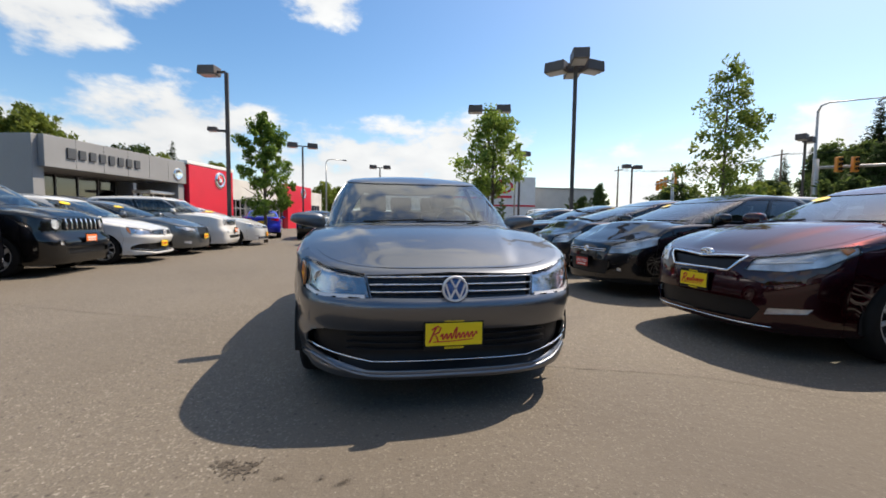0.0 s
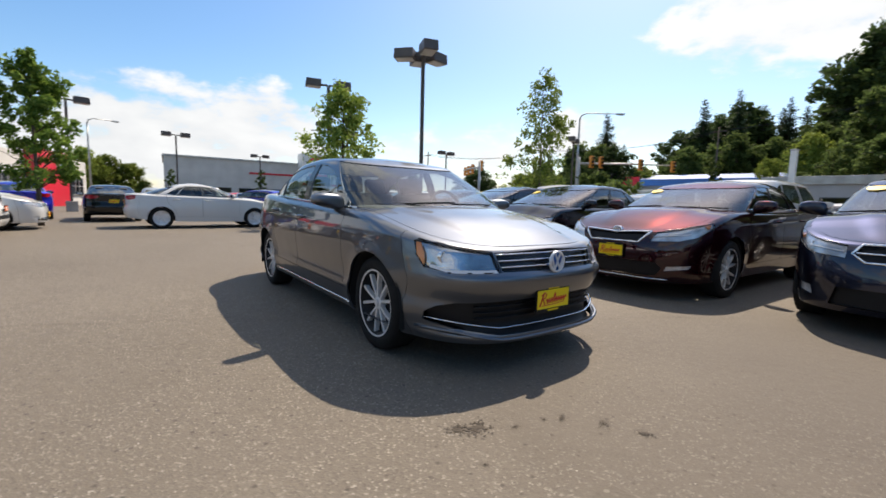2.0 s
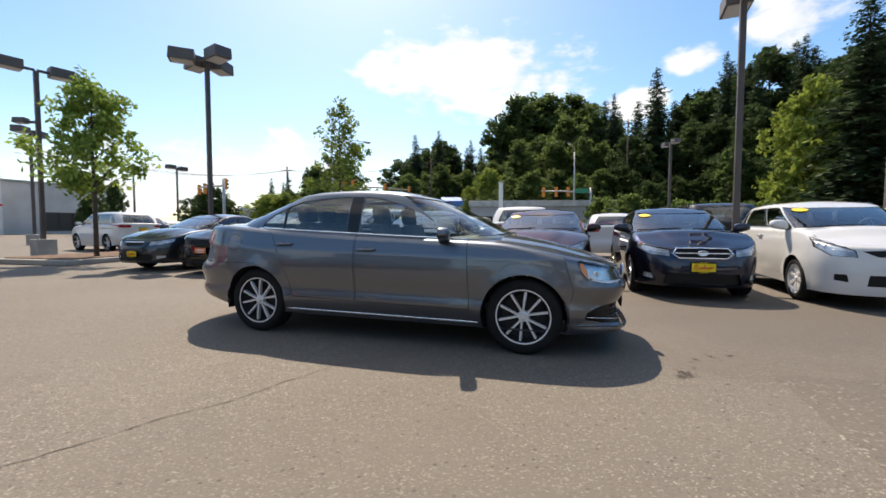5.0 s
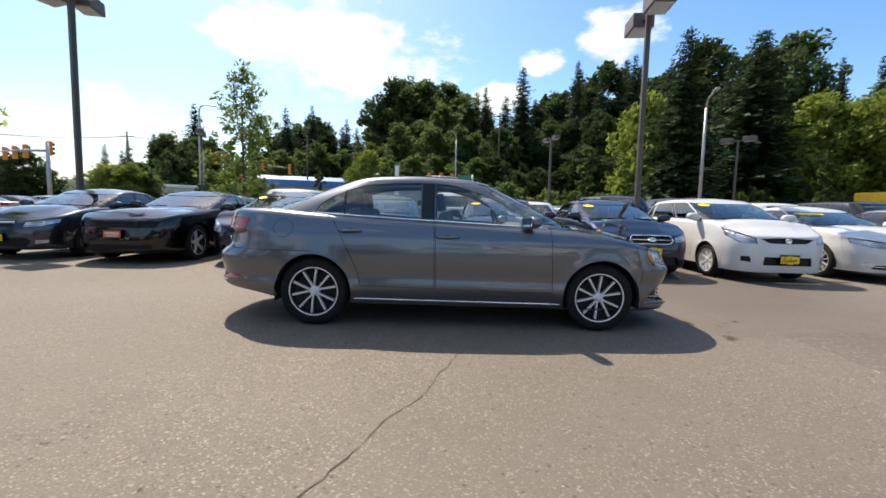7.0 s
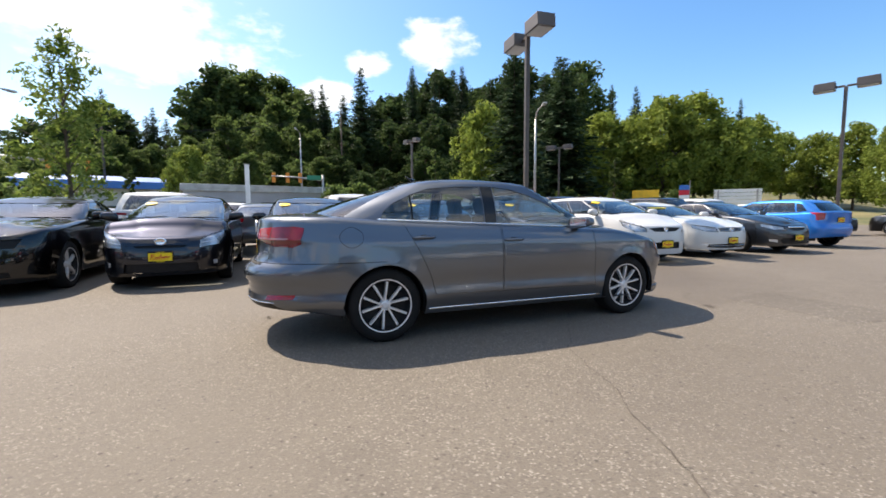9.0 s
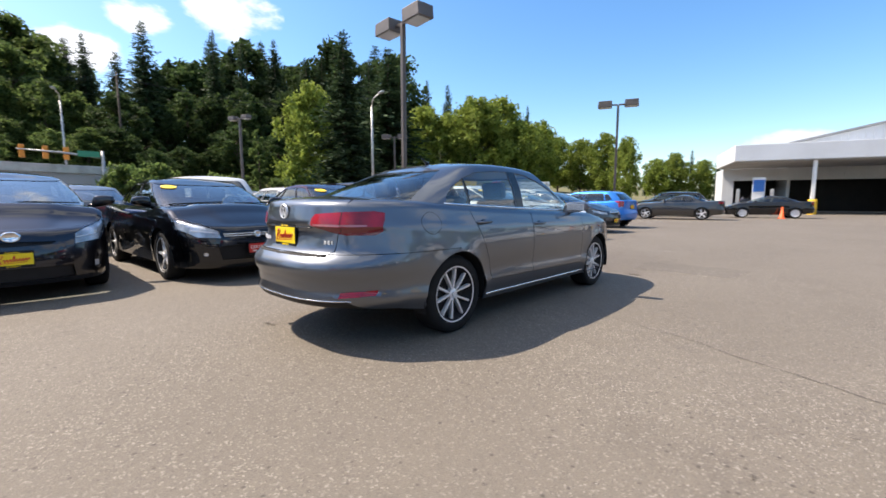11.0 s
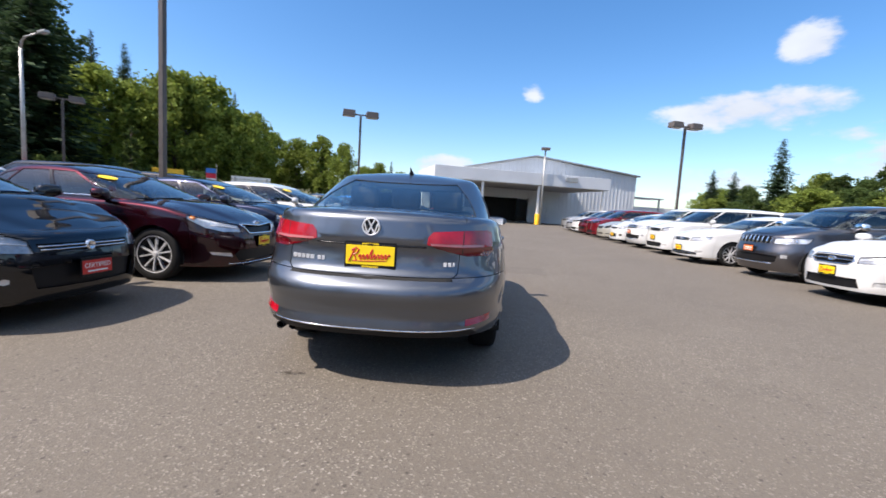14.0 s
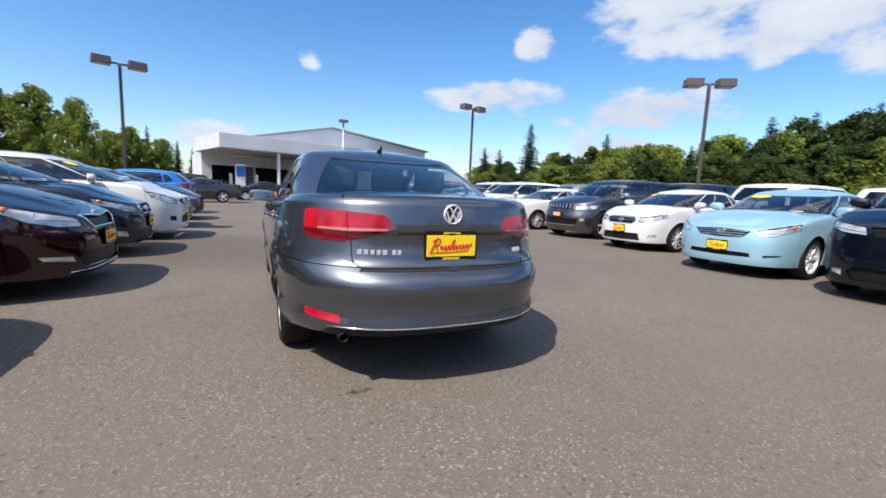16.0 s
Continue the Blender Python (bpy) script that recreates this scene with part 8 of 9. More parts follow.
pear = broadleaf("young_pear", 5.35, 2.0, 1.25, 13, None, 0.075, 170, 52, LEAF_DEEP, 0.0, trunk_r=0.07, label="dense young pear tree behind the facing row",
                 profile=pchip([(0, 0.55), (0.15, 0.95), (0.35, 1.0), (0.6, 0.82), (0.85, 0.45), (1.0, 0.08)]))
pear.matrix_basis = pose(-4.45, 14.3, 0, 0, 0, 100)

# ---------------------------------------------------------------- rising wooded ground to the east
def hill(x, y):
    """Height of the slope beyond the road."""
    az, d = math.degrees(math.atan2(x, y)), math.hypot(x, y)
    side = min(1.0, max(0.0, (az - 66) / 22)) * min(1.0, max(0.0, (172 - az) / 30))
    k = min(1.0, max(0.0, (d - 46) / 130))
    return side * (k * k * (3 - 2 * k)) * 20 + side * min(1.0, max(0.0, (d - 46) / 8)) * 1.0


def slope_mesh():
    vs, fs = [], []
    azs, ds = np.linspace(62, 176, 58), np.concatenate([np.linspace(45, 80, 15), np.linspace(86, 330, 26)])
    for a in azs:
        for d in ds:
            x, y = d * math.sin(radians(a)), d * math.cos(radians(a))
            h = hill(x, y)
            vs.append((x, y, (h + 0.35 * noise.noise((x * 0.08, y * 0.08, 0)) * min(1, h)) if h > 0.02 else -0.06))
    n = len(ds)
    for i in range(len(azs) - 1):
        for j in range(n - 1):
            fs.append((i * n + j, i * n + j + 1, (i + 1) * n + j + 1, (i + 1) * n + j))
    o = mesh_ob("hillside", vs, fs, SLOPE_GRASS)
    tagged(o, "dry grassy slope rising into woods", "hillside", kind="structure")


slope_mesh()
firs = [conifer("fir", 20, w, s, NEEDLE, "tall dark fir in the hillside woods", full, 46, dr) for w, s, full, dr in ((7.0, 1, 0.92, 0.30), (6.0, 2, 0.86, 0.42), (8.5, 3, 0.95, 0.25))]
wide = pchip([(0, 0.55), (0.2, 0.95), (0.45, 1.0), (0.75, 0.75), (0.92, 0.42), (1.0, 0.12)])
leafy = [broadleaf("broadleaf_tree", 14, 9.5, 2.2, 20 + i, None, 0.30, 260, 40, LEAF_WOOD, 0, wide, 0.22, "bright green leafy tree beside the lot") for i in range(2)]
shade = [broadleaf("broadleaf_tree", 18, 9.0, 3.0, 30 + i, None, 0.34, 240, 38, LEAF_DARK, 0, wide, 0.25, "tall dark leafy tree on the slope") for i in range(2)]
hazed = [broadleaf("broadleaf_tree", 18, 9.0, 3.0, 36 + i, None, 0.34, 240, 38, LEAF_MID, 0, wide, 0.25, "tall mid-green leafy tree on the slope") for i in range(2)]
column = broadleaf("columnar_tree", 7.5, 1.5, 0.4, 44, None, 0.13, 150, 30, LEAF_MID, 0, pchip([(0, 0.7), (0.3, 1.0), (0.7, 0.95), (0.95, 0.6), (1, 0.2)]), 0.08, "slim columnar tree at the lot's edge")
bush = broadleaf("bush", 2.4, 2.6, 0.15, 47, None, 0.12, 110, 30, LEAF_MID, 0, pchip([(0, 0.9), (0.4, 1.0), (0.8, 0.7), (1, 0.3)]), 0.05, "round green bush on the verge")
USED = set()


def plant(pool, az, d, top_el, eye=(-3.0, 0.5, 1.05), spread=1.0, label=""):
    """A tree at compass angle az and distance d whose top stands at height angle top_el from the aisle."""
    ob, h0 = pool
    x, y = eye[0] + d * math.sin(radians(az)), eye[1] + d * math.cos(radians(az))
    z = hill(x, y)
    top = eye[2] + d * math.tan(radians(top_el))
    s = max(0.12, (top - z) / h0)
    k = min(s * spread, s * 1.6)
    if ob.name not in USED:
        USED.add(ob.name)
        ob.matrix_basis = pose(x, y, z - 0.1, 0, 0, az * 7)
        ob.scale = (k, k, s)
        return ob
    return copy_at(ob, x, y, z - 0.1, az * 37 % 360, (k, k, s), label)


F, D_, S_ = [(o, 20) for o in firs], [(o, 14) for o in leafy], [(o, 18) for o in shade]
M_ = [(o, 18) for o in hazed]
COL, BU = (column, 7.5), (bush, 2.4)
woods = random.Random(11)
# skyline: compass angle -> height angle
SKY = pchip([(58, 4.5), (64, 5.5), (68, 9.5), (73, 11.2), (77, 10.8), (79.3, 11.4), (82.2, 12.8), (83.6, 15.8), (85.5, 17.0), (88, 18.0), (90.5, 17.8), (92.3, 16.0), (94, 15.0), (96, 15.4), (99, 15.2), (102.5, 16.0), (105, 16.4), (109.6, 17.6), (113, 17.6), (117, 18.0),
             (121, 18.2), (124, 18.8), (129, 18.2), (132, 13.6), (138, 13.2), (143, 13.0), (147, 10.5), (150, 9.0), (154, 7.2), (158, 5.6), (162, 4.8), (170, 4.6)])
a = 66.0
while a < 132:
    el = float(SKY(a))
    kind = M_ if 80 < a < 93 and woods.random() < 0.75 else F if woods.random() < 0.7 else S_
    plant(woods.choice(kind), a, woods.uniform(105, 130), el * woods.uniform(0.91, 1.06), spread=1.3)
    a += woods.uniform(1.4, 2.3)
a = 67.0
while a < 133:
    el = float(SKY(a))
    plant(woods.choice(M_ if a < 95 else S_ + F[:1] + S_), a, woods.uniform(84, 98), el * woods.uniform(0.62, 0.80), spread=1.15)
    a += woods.uniform(1.5, 2.4)
a = 80.0
while a < 131:
    el = float(SKY(a))
    plant(woods.choice(M_ if a < 95 else S_), a, woods.uniform(68, 78), el * woods.uniform(0.36, 0.52), spread=1.5)
    a += woods.uniform(2.0, 3.2)
# firs that stand out
for az_, d_, el_, sp in ((59.5, 95, 11.8, 1.0), (61.5, 100, 8.0, 1.1), (69.6, 110, 12.5, 0.9), (72.8, 112, 13.1, 0.9), (77.2, 115, 11.8, 0.9), (95.7, 100, 16.4, 0.8), (100.6, 92, 18.6, 1.15), (107.5, 98, 19.0, 0.75),
                         (110.4, 98, 18.3, 0.75), (114.2, 100, 19.0, 0.8), (120.6, 44.4, 21.3, 1.35), (127.2, 56, 19.6, 1.5), (124.8, 60, 18.0, 1.1), (133.4, 90, 15.8, 0.7), (136.2, 92, 15.3, 0.7), (147.0, 95, 12.5, 0.7)):
    plant(woods.choice(F), az_, d_, el_, spread=sp, label="tall fir standing out of the woods")
# lighter leafy trees
for az_, d_, el_, sp in ((116.5, 50, 14.6, 0.8), (118.0, 52, 11.0, 0.9), (132.5, 62, 12.5, 1.1), (136.0, 66, 11.5, 1.1), (139.5, 64, 13.8, 1.1), (142.8, 66, 13.5, 1.05), (145.5, 66, 10.8, 1.0), (148.2, 72, 10.5, 0.95), (151.0, 80, 8.4, 1.0), (153.9, 76, 8.0, 0.9),
                         (156.7, 72, 8.6, 0.9), (159.3, 62, 8.1, 0.65), (163.0, 88, 5.2, 1.0), (165.0, 90, 5.8, 0.9), (168.0, 92, 4.8, 0.9), (80.2, 80, 8.0, 1.0), (64.0, 80, 5.2, 1.2), (78.0, 60, 5.8, 0.8)):
    plant(woods.choice(D_), az_, d_, el_, spread=sp)
for az_, d_, el_ in ((157.3, 85, 6.0), (166.8, 95, 6.2), (162.0, 90, 4.6), (169.5, 90, 4.9), (171.0, 90, 4.2)):
    plant(woods.choice(F), az_, d_, el_, spread=0.7, label="small fir beyond the lot")
for az_, d_, el_ in ((109.7, 44, 9.4), (120.9, 44, 8.6), (133.8, 46, 7.6), (73.5, 52, 6.0), (83.0, 60, 6.2)):
    plant(COL, az_, d_, el_)
for az_, d_, el_ in ((96, 46, 3.9), (99, 48, 4.2), (105, 46, 3.4), (108, 50, 3.2), (112, 46, 3.0), (114.5, 50, 3.3), (117, 48, 2.9), (124, 50, 3.0), (128, 50, 3.2), (136, 52, 2.8), (141, 55, 2.9), (65.5, 36, 3.6), (62, 40, 4.6)):
    plant(BU, az_, d_, el_, spread=1.0)
# western tree belt
WEST = pchip([(-152, 3.6), (-148.5, 4.2), (-146, 5.0), (-142, 5.8), (-138, 6.2), (-133.5, 7.3), (-126, 7.3), (-122, 7.8), (-117, 8.4), (-111, 8.9), (-104, 9.0)])
WE = (0.3, 4.6, 1.1)
a = -151.5
while a < -100:
    plant(woods.choice(M_ + D_ + S_[:1] if woods.random() < 0.78 else F), a, woods.uniform(76, 96), float(WEST(a)) * woods.uniform(0.86, 1.07), WE, 1.1, "leafy tree in the belt beyond the lot")
    a += woods.uniform(1.2, 2.0)
a = -150.5
while a < -100:
    plant(woods.choice(M_ + D_), a, woods.uniform(58, 68), float(WEST(a)) * woods.uniform(0.55, 0.82), WE, 1.6, "low leafy tree in the belt beyond the lot")
    a += woods.uniform(1.9, 2.8)
for az_, d_, el_ in ((-151, 66, 6.3), (-149, 68, 6.1), (-145.1, 68, 9.4), (-135.5, 100, 8.2), (-119, 100, 9.4), (-115.5, 105, 9.6), (-111, 100, 10.0)):
    plant(woods.choice(F), az_, d_, el_, WE, 1.15, "fir in the belt beyond the lot")
# trees beyond the showrooms
NE_ = (-0.5, -4.2, 1.0)
for az_, d_, el_, sp in ((-37, 55, 10.5, 1.0), (-33.5, 52, 10.3, 0.9), (-35.5, 54, 9.0, 1.1), (-27.2, 62, 7.6, 1.3), (-25.0, 62, 7.9, 1.2), (-23.0, 64, 7.0, 1.2), (-17.5, 70, 6.6, 0.9), (-5.0, 80, 4.8, 1.0), (-3.2, 82, 4.2, 1.1), (-1.2, 82, 3.6, 1.2), (31.0, 72, 5.0, 0.7), (29.0, 74, 3.4, 1.0), (46.5, 60, 4.2, 1.0), (49, 62, 4.6, 1.0), (53, 75, 6.2, 1.1), (57, 75, 8.0, 1.2), (55, 80, 7.0, 1.2)):
    plant(woods.choice(S_ if az_ > 50 else D_ + S_[:1]), az_, d_, el_, NE_, sp, "leafy tree beyond the buildings")
for az_, d_, el_ in ((-21.8, 66, 8.6), (-30.5, 60, 8.2), (49.5, 85, 7.2)):
    plant(woods.choice(F), az_, d_, el_, NE_, 0.8, "fir beyond the buildings")
for az_, d_, el_ in ((27.6, 45, 3.9), (18.6, 50, 3.3), (11.6, 60, 3.9), (2.2, 62, 3.4)):
    plant(COL, az_, d_, el_, NE_, 1.3, "narrow shrub before the long showroom")
# dark clumps and firs beyond the road to the north-east
EW = (-4.7, -0.4, 1.1)
for az_, d_, el_, sp, pool in ((44.8, 60, 4.9, 1.5, S_), (43.4, 62, 3.8, 1.6, S_), (46.2, 62, 3.6, 1.6, S_), (51.3, 85, 6.3, 1.1, F), (52.7, 85, 5.9, 1.1, F), (51.2, 57, 4.1, 1.5, D_), (53.0, 57, 4.4, 1.5, D_),
                               (54.2, 58, 4.6, 1.5, S_), (55.5, 82, 7.6, 1.1, F), (56.8, 84, 8.0, 1.2, M_), (58.2, 82, 7.4, 1.2, M_), (59.6, 80, 7.8, 1.2, M_)):
    plant(woods.choice(pool), az_, d_, el_, EW, sp, "dark tree beyond the road")
hb = copy_at(bush, 7.6, 12.9, 0.15, 40, (0.42, 0.42, 0.3), "low clipped bush on the island")

# ---------------------------------------------------------------- buildings
def house(name, label, x, y, rz):
    b = new(name)
    b.matrix_basis = pose(x, y, 0, 0, 0, rz)
    tagged(b, label, "building")
    return b


def glazing(parent, x0, x1, y, z0, z1, cols, rows, name="window", mat=None, bar=GALV):
    """A framed window: bars, a pane for each light, a near-black sheet behind for the room's shade."""
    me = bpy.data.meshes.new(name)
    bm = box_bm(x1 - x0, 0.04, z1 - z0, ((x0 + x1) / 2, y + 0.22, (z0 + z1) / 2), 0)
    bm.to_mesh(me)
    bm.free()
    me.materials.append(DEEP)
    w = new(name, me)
    w.parent = parent
    for i in range(cols + 1):
        part("mullion", box_bm(0.07, 0.10, z1 - z0, (x0 + (x1 - x0) * i / cols, y, (z0 + z1) / 2), 0.008), bar, w)
    for j in range(rows + 1):
        part("rail", box_bm(x1 - x0 + 0.07, 0.09, 0.07, ((x0 + x1) / 2, y + 0.004, z0 + (z1 - z0) * j / rows), 0.008), bar, w)
    cw, ch = (x1 - x0) / cols, (z1 - z0) / rows
    for i in range(cols):
        for j in range(rows):
            part("pane", box_bm(cw - 0.07, 0.012, ch - 0.07, (x0 + cw * (i + 0.5), y + 0.02, z0 + ch * (j + 0.5)), 0), PANE, w)
    return w


# grey showroom and red panels, one long front; local x runs along the front, y back into it
RZ = math.degrees(math.atan2(8.8, 2.4))
show = house("showroom", "grey panelled car showroom with a deep fascia over dark glass", -14.4, 17.5, RZ)
part("fascia", box_bm(9.1, 3.2, 1.42, (4.55, 1.5, 3.90), 0.02), SHOWROOM, show)
part("side_wall", box_bm(0.5, 12, 4.6, (-0.02, 6.2, 2.3), 0.02), SHOWROOM, show)
part("pier", box_bm(0.55, 2.9, 3.2, (8.82, 1.5, 1.6), 0.02), SHOWROOM, show)
part("rear_block", box_bm(8.5, 9, 4.3, (4.5, 7.8, 2.15), 0.02), SHOWROOM, show)
for i in range(6):
    part("panel_joint", box_bm(0.006, 0.008, 1.40, (1.5 * (i + 1), -0.104, 3.90), 0), LETTER, show)
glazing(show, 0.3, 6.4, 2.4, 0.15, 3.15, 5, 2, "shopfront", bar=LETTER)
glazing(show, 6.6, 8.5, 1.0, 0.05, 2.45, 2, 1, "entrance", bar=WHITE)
part("door_canopy", box_bm(2.1, 1.2, 0.16, (7.55, 0.9, 2.52), 0.02), WHITE, show)
for i, hgt in enumerate((0.50, 0.44, 0.44, 0.44, 0.44, 0.44, 0.44, 0.44)):
    part("sign_bar", box_bm(0.44 if i == 0 else 0.34, 0.06, hgt, (1.25 + i * 0.55, -0.14, 3.92), 0.015), LETTER, show)
v, f = lathe([(0.001, 0.05), (0.30, 0.05), (0.36, 0.07), (0.38, 0.0)], 28, "y")
mesh_ob("roundel", [(p[0] + 8.35, -p[1] - 0.10, p[2] + 3.75) for p in v], f, CHROME, show)
red = house("red_showroom", "red-clad showroom front with round emblems", -14.4, 17.5, RZ)
part("red_panel", box_bm(5.0, 0.6, 4.5, (11.75, 0.1, 2.25), 0.02), CLADDING_RED, red)
part("coping", box_bm(5.3, 1.0, 0.22, (11.75, 0.3, 4.66), 0.02), WHITE, red)
part("white_wall", box_bm(22, 8, 4.15, (23.6, 4.4, 2.07), 0.02), STUCCO, red)
part("red_panel", box_bm(6.0, 0.6, 4.5, (26.8, 0.1, 2.25), 0.02), CLADDING_RED, red)
for ex in (12.6, 27.6):
    v, f = lathe([(0.001, 0.04), (0.36, 0.04), (0.40, 0.09), (0.56, 0.09), (0.60, 0.0)], 28, "y")
    e = mesh_ob("roundel", [(p[0] + ex, -p[1] - 0.2, p[2] + 3.75) for p in v], f, CHROME, red)
    v, f = lathe([(0.001, 0.0), (0.35, 0.0), (0.35, -0.02)], 24, "y")
    mesh_ob("emblem_field", [(p[0] + ex, -p[1] - 0.25, p[2] + 3.75) for p in v], f, CLADDING_RED, e)
    part("emblem_bar", box_bm(0.34, 0.02, 0.26, (ex, -0.262, 3.75), 0.01), CHROME, e)
for i in range(4):
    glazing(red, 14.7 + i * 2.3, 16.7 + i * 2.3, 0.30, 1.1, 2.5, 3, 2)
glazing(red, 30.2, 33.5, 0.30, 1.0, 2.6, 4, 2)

# long pale showroom with a sign block, far to the north
longb = house("long_showroom", "long pale grey showroom with a red stripe", 2.0, 74.0, -3)
part("wall", box_bm(44, 16, 7.3, (22, 8, 3.65), 0.03), STUCCO, longb)
part("roof_edge", box_bm(44.4, 16.4, 0.3, (22, 8, 7.45), 0.02), GALV, longb)
part("red_stripe", box_bm(12, 0.1, 0.3, (18, -0.06, 5.4), 0), CLADDING_RED, longb)
for i in range(6):
    glazing(longb, 2.0 + i * 4.2, 5.0 + i * 4.2, -0.02, 0.6, 2.8, 3, 1, bar=LETTER)
tower = part("sign_block", box_bm(9.0, 3.0, 9.2, (24.6, -1.2, 4.6), 0.03), WHITE, longb)
v, f = lathe([(1.05, 0.0), (1.12, 0.08), (1.32, 0.08), (1.38, 0.0)], 32, "y")
mesh_ob("emblem_ring", [(p[0] * 1.4 + 22.9, -p[1] - 2.72, p[2] * 0.95 + 7.4) for p in v], f, CLADDING_RED, tower)
v, f = lathe([(0.42, 0.0), (0.48, 0.08), (0.62, 0.08), (0.66, 0.0)], 28, "y")
mesh_ob("emblem_ring", [(p[0] * 0.9 + 22.9, -p[1] - 2.74, p[2] * 1.6 + 7.4) for p in v], f, CLADDING_RED, tower)
part("sign_bar", box_bm(3.4, 0.1, 0.42, (22.9, -2.74, 5.5), 0.01), CLADDING_RED, tower)
part("stripe", box_bm(9.02, 0.1, 0.3, (24.6, -2.72, 3.9), 0), CLADDING_RED, tower)
glazing(longb, 35, 43, -0.02, 0.5, 3.2, 5, 1, bar=LETTER)

# low buildings across the road
blue = house("roadside_shop", "low white shop with a blue metal roof across the road", 62, 36, -75)
part("wall", box_bm(22, 8, 4.9, (11, 4, 2.45), 0.02), STUCCO, blue)
bm = box_bm(23, 9.4, 0.2, (11, 4, 5.8), 0)
for v in bm.verts:
    if v.co.y > 4:
        v.co.z += 1.1
    else:
        v.co.z -= 0.7
part("roof", bm, BLUE_ROOF, blue)
part("fascia", box_bm(23, 0.3, 1.0, (11, -0.85, 5.2), 0.02), BLUE_ROOF, blue)
part("sign", box_bm(2.6, 0.2, 1.4, (3.0, -1.12, 5.4), 0.02), CLADDING_RED, blue)
for i in range(5):
    glazing(blue, 1.5 + i * 4.1, 4.6 + i * 4.1, -0.02, 0.7, 2.4, 3, 1)
low = house("low_store", "long low grey store across the road", 68, 14.5, -88)
part("wall", box_bm(22, 9, 5.1, (11, 4.5, 2.55), 0.02), SHADE_WALL, low)
part("parapet", box_bm(22.4, 9.4, 0.5, (11, 4.5, 5.35), 0.02), STUCCO, low)
for i in range(5):
    glazing(low, 1.2 + i * 4.2, 4.6 + i * 4.2, -0.02, 0.5, 2.6, 3, 1)
wl = house("low_store", "pale low store beyond the slender tree", 46, 46, -50)
part("wall", box_bm(26, 8, 3.6, (13, 4, 1.8), 0.02), STUCCO, wl)
part("parapet", box_bm(26.4, 8.4, 0.4, (13, 4, 3.75), 0.02), WHITE, wl)
for i in range(5):
    glazing(wl, 1.5 + i * 4.9, 5.0 + i * 4.9, -0.02, 0.7, 2.4, 3, 1)

# long low grey building at the foot of the woods
lowb = new("roadside_building")
lowb.matrix_basis = pose(47.5, 2.2, 0, 0, 0, -80)
tagged(lowb, "long low grey building with a pale flat roof edge", "building")
part("wall", box_bm(17.0, 6.0, 3.6, (0, 3.0, 1.8), 0.02), SHADE_WALL, lowb)
part("fascia", box_bm(17.4, 6.4, 0.75, (0, 3.0, 3.97), 0.03), GALV, lowb)
for q in range(5):
    wn = part("window", box_bm(1.9, 0.08, 1.3, (-6.8 + q * 3.4, -0.02, 1.75), 0.01), PANE, lowb)
    part("window_frame", box_bm(2.06, 0.05, 1.46, (-6.8 + q * 3.4, 0.0, 1.75), 0.01), LETTER, wn)
# ---------------------------------------------------------------- white metal shed with a drive-under canopy
ang = math.degrees(math.atan2(-0.309, -0.951))
shed = new("service_shed")
# local x along the front towards the west, local y away from the aisle
shed.matrix_basis = Matrix(((-0.951, 0.309, 0, -1.56), (-0.309, -0.951, 0, -42.05), (0, 0, 1, 0), (0, 0, 0, 1)))
tagged(shed, "white ribbed metal service shed with a flat drive-under canopy", "building")
part("canopy", box_bm(21.4, 9.4, 1.35, (5.1, 4.4, 5.15), 0.03), SIDING, shed)
# underside shade is put into the soffit's darker grey
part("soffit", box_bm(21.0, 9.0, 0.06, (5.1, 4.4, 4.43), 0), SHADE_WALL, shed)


def gable_wall(x0, x1, y, eave, peak, hole):
    """A gabled front with a garage opening cut through it, ribbed with standing seams."""
    xm = 10.4
    hx0, hx1, hz = hole
    top = lambda x: peak - (peak - eave[0]) * max(0, xm - x) / (xm - x0) - (peak - eave[1]) * max(0, x - xm) / (x1 - xm)
    xs = sorted({x0, x1, xm, hx0, hx1})
    vs, fs = [], []
    for xa, xb in zip(xs, xs[1:]):
        z0 = hz if hx0 <= xa < hx1 else 0.0
        i = len(vs)
        for yy in (y, y + 0.25):
            vs += [(xa, yy, z0), (xb, yy, z0), (xb, yy, top(xb)), (xa, yy, top(xa))]
        fs += [(i, i + 1, i + 2, i + 3), (i + 7, i + 6, i + 5, i + 4), (i + 3, i + 2, i + 6, i + 7), (i, i + 4, i + 5, i + 1), (i, i + 3, i + 7, i + 4), (i + 1, i + 5, i + 6, i + 2)]
    wall = mesh_ob("front_wall", vs, fs, SIDING, shed, smooth=False)
    x = x0 + 0.15
    while x < x1:
        z0 = hz if hx0 <= x < hx1 else 0.0
        part("rib", box_bm(0.06, 0.05, top(x) - z0, (x, y - 0.024, (top(x) + z0) / 2), 0), SIDING, wall)
        x += 0.6
    return wall


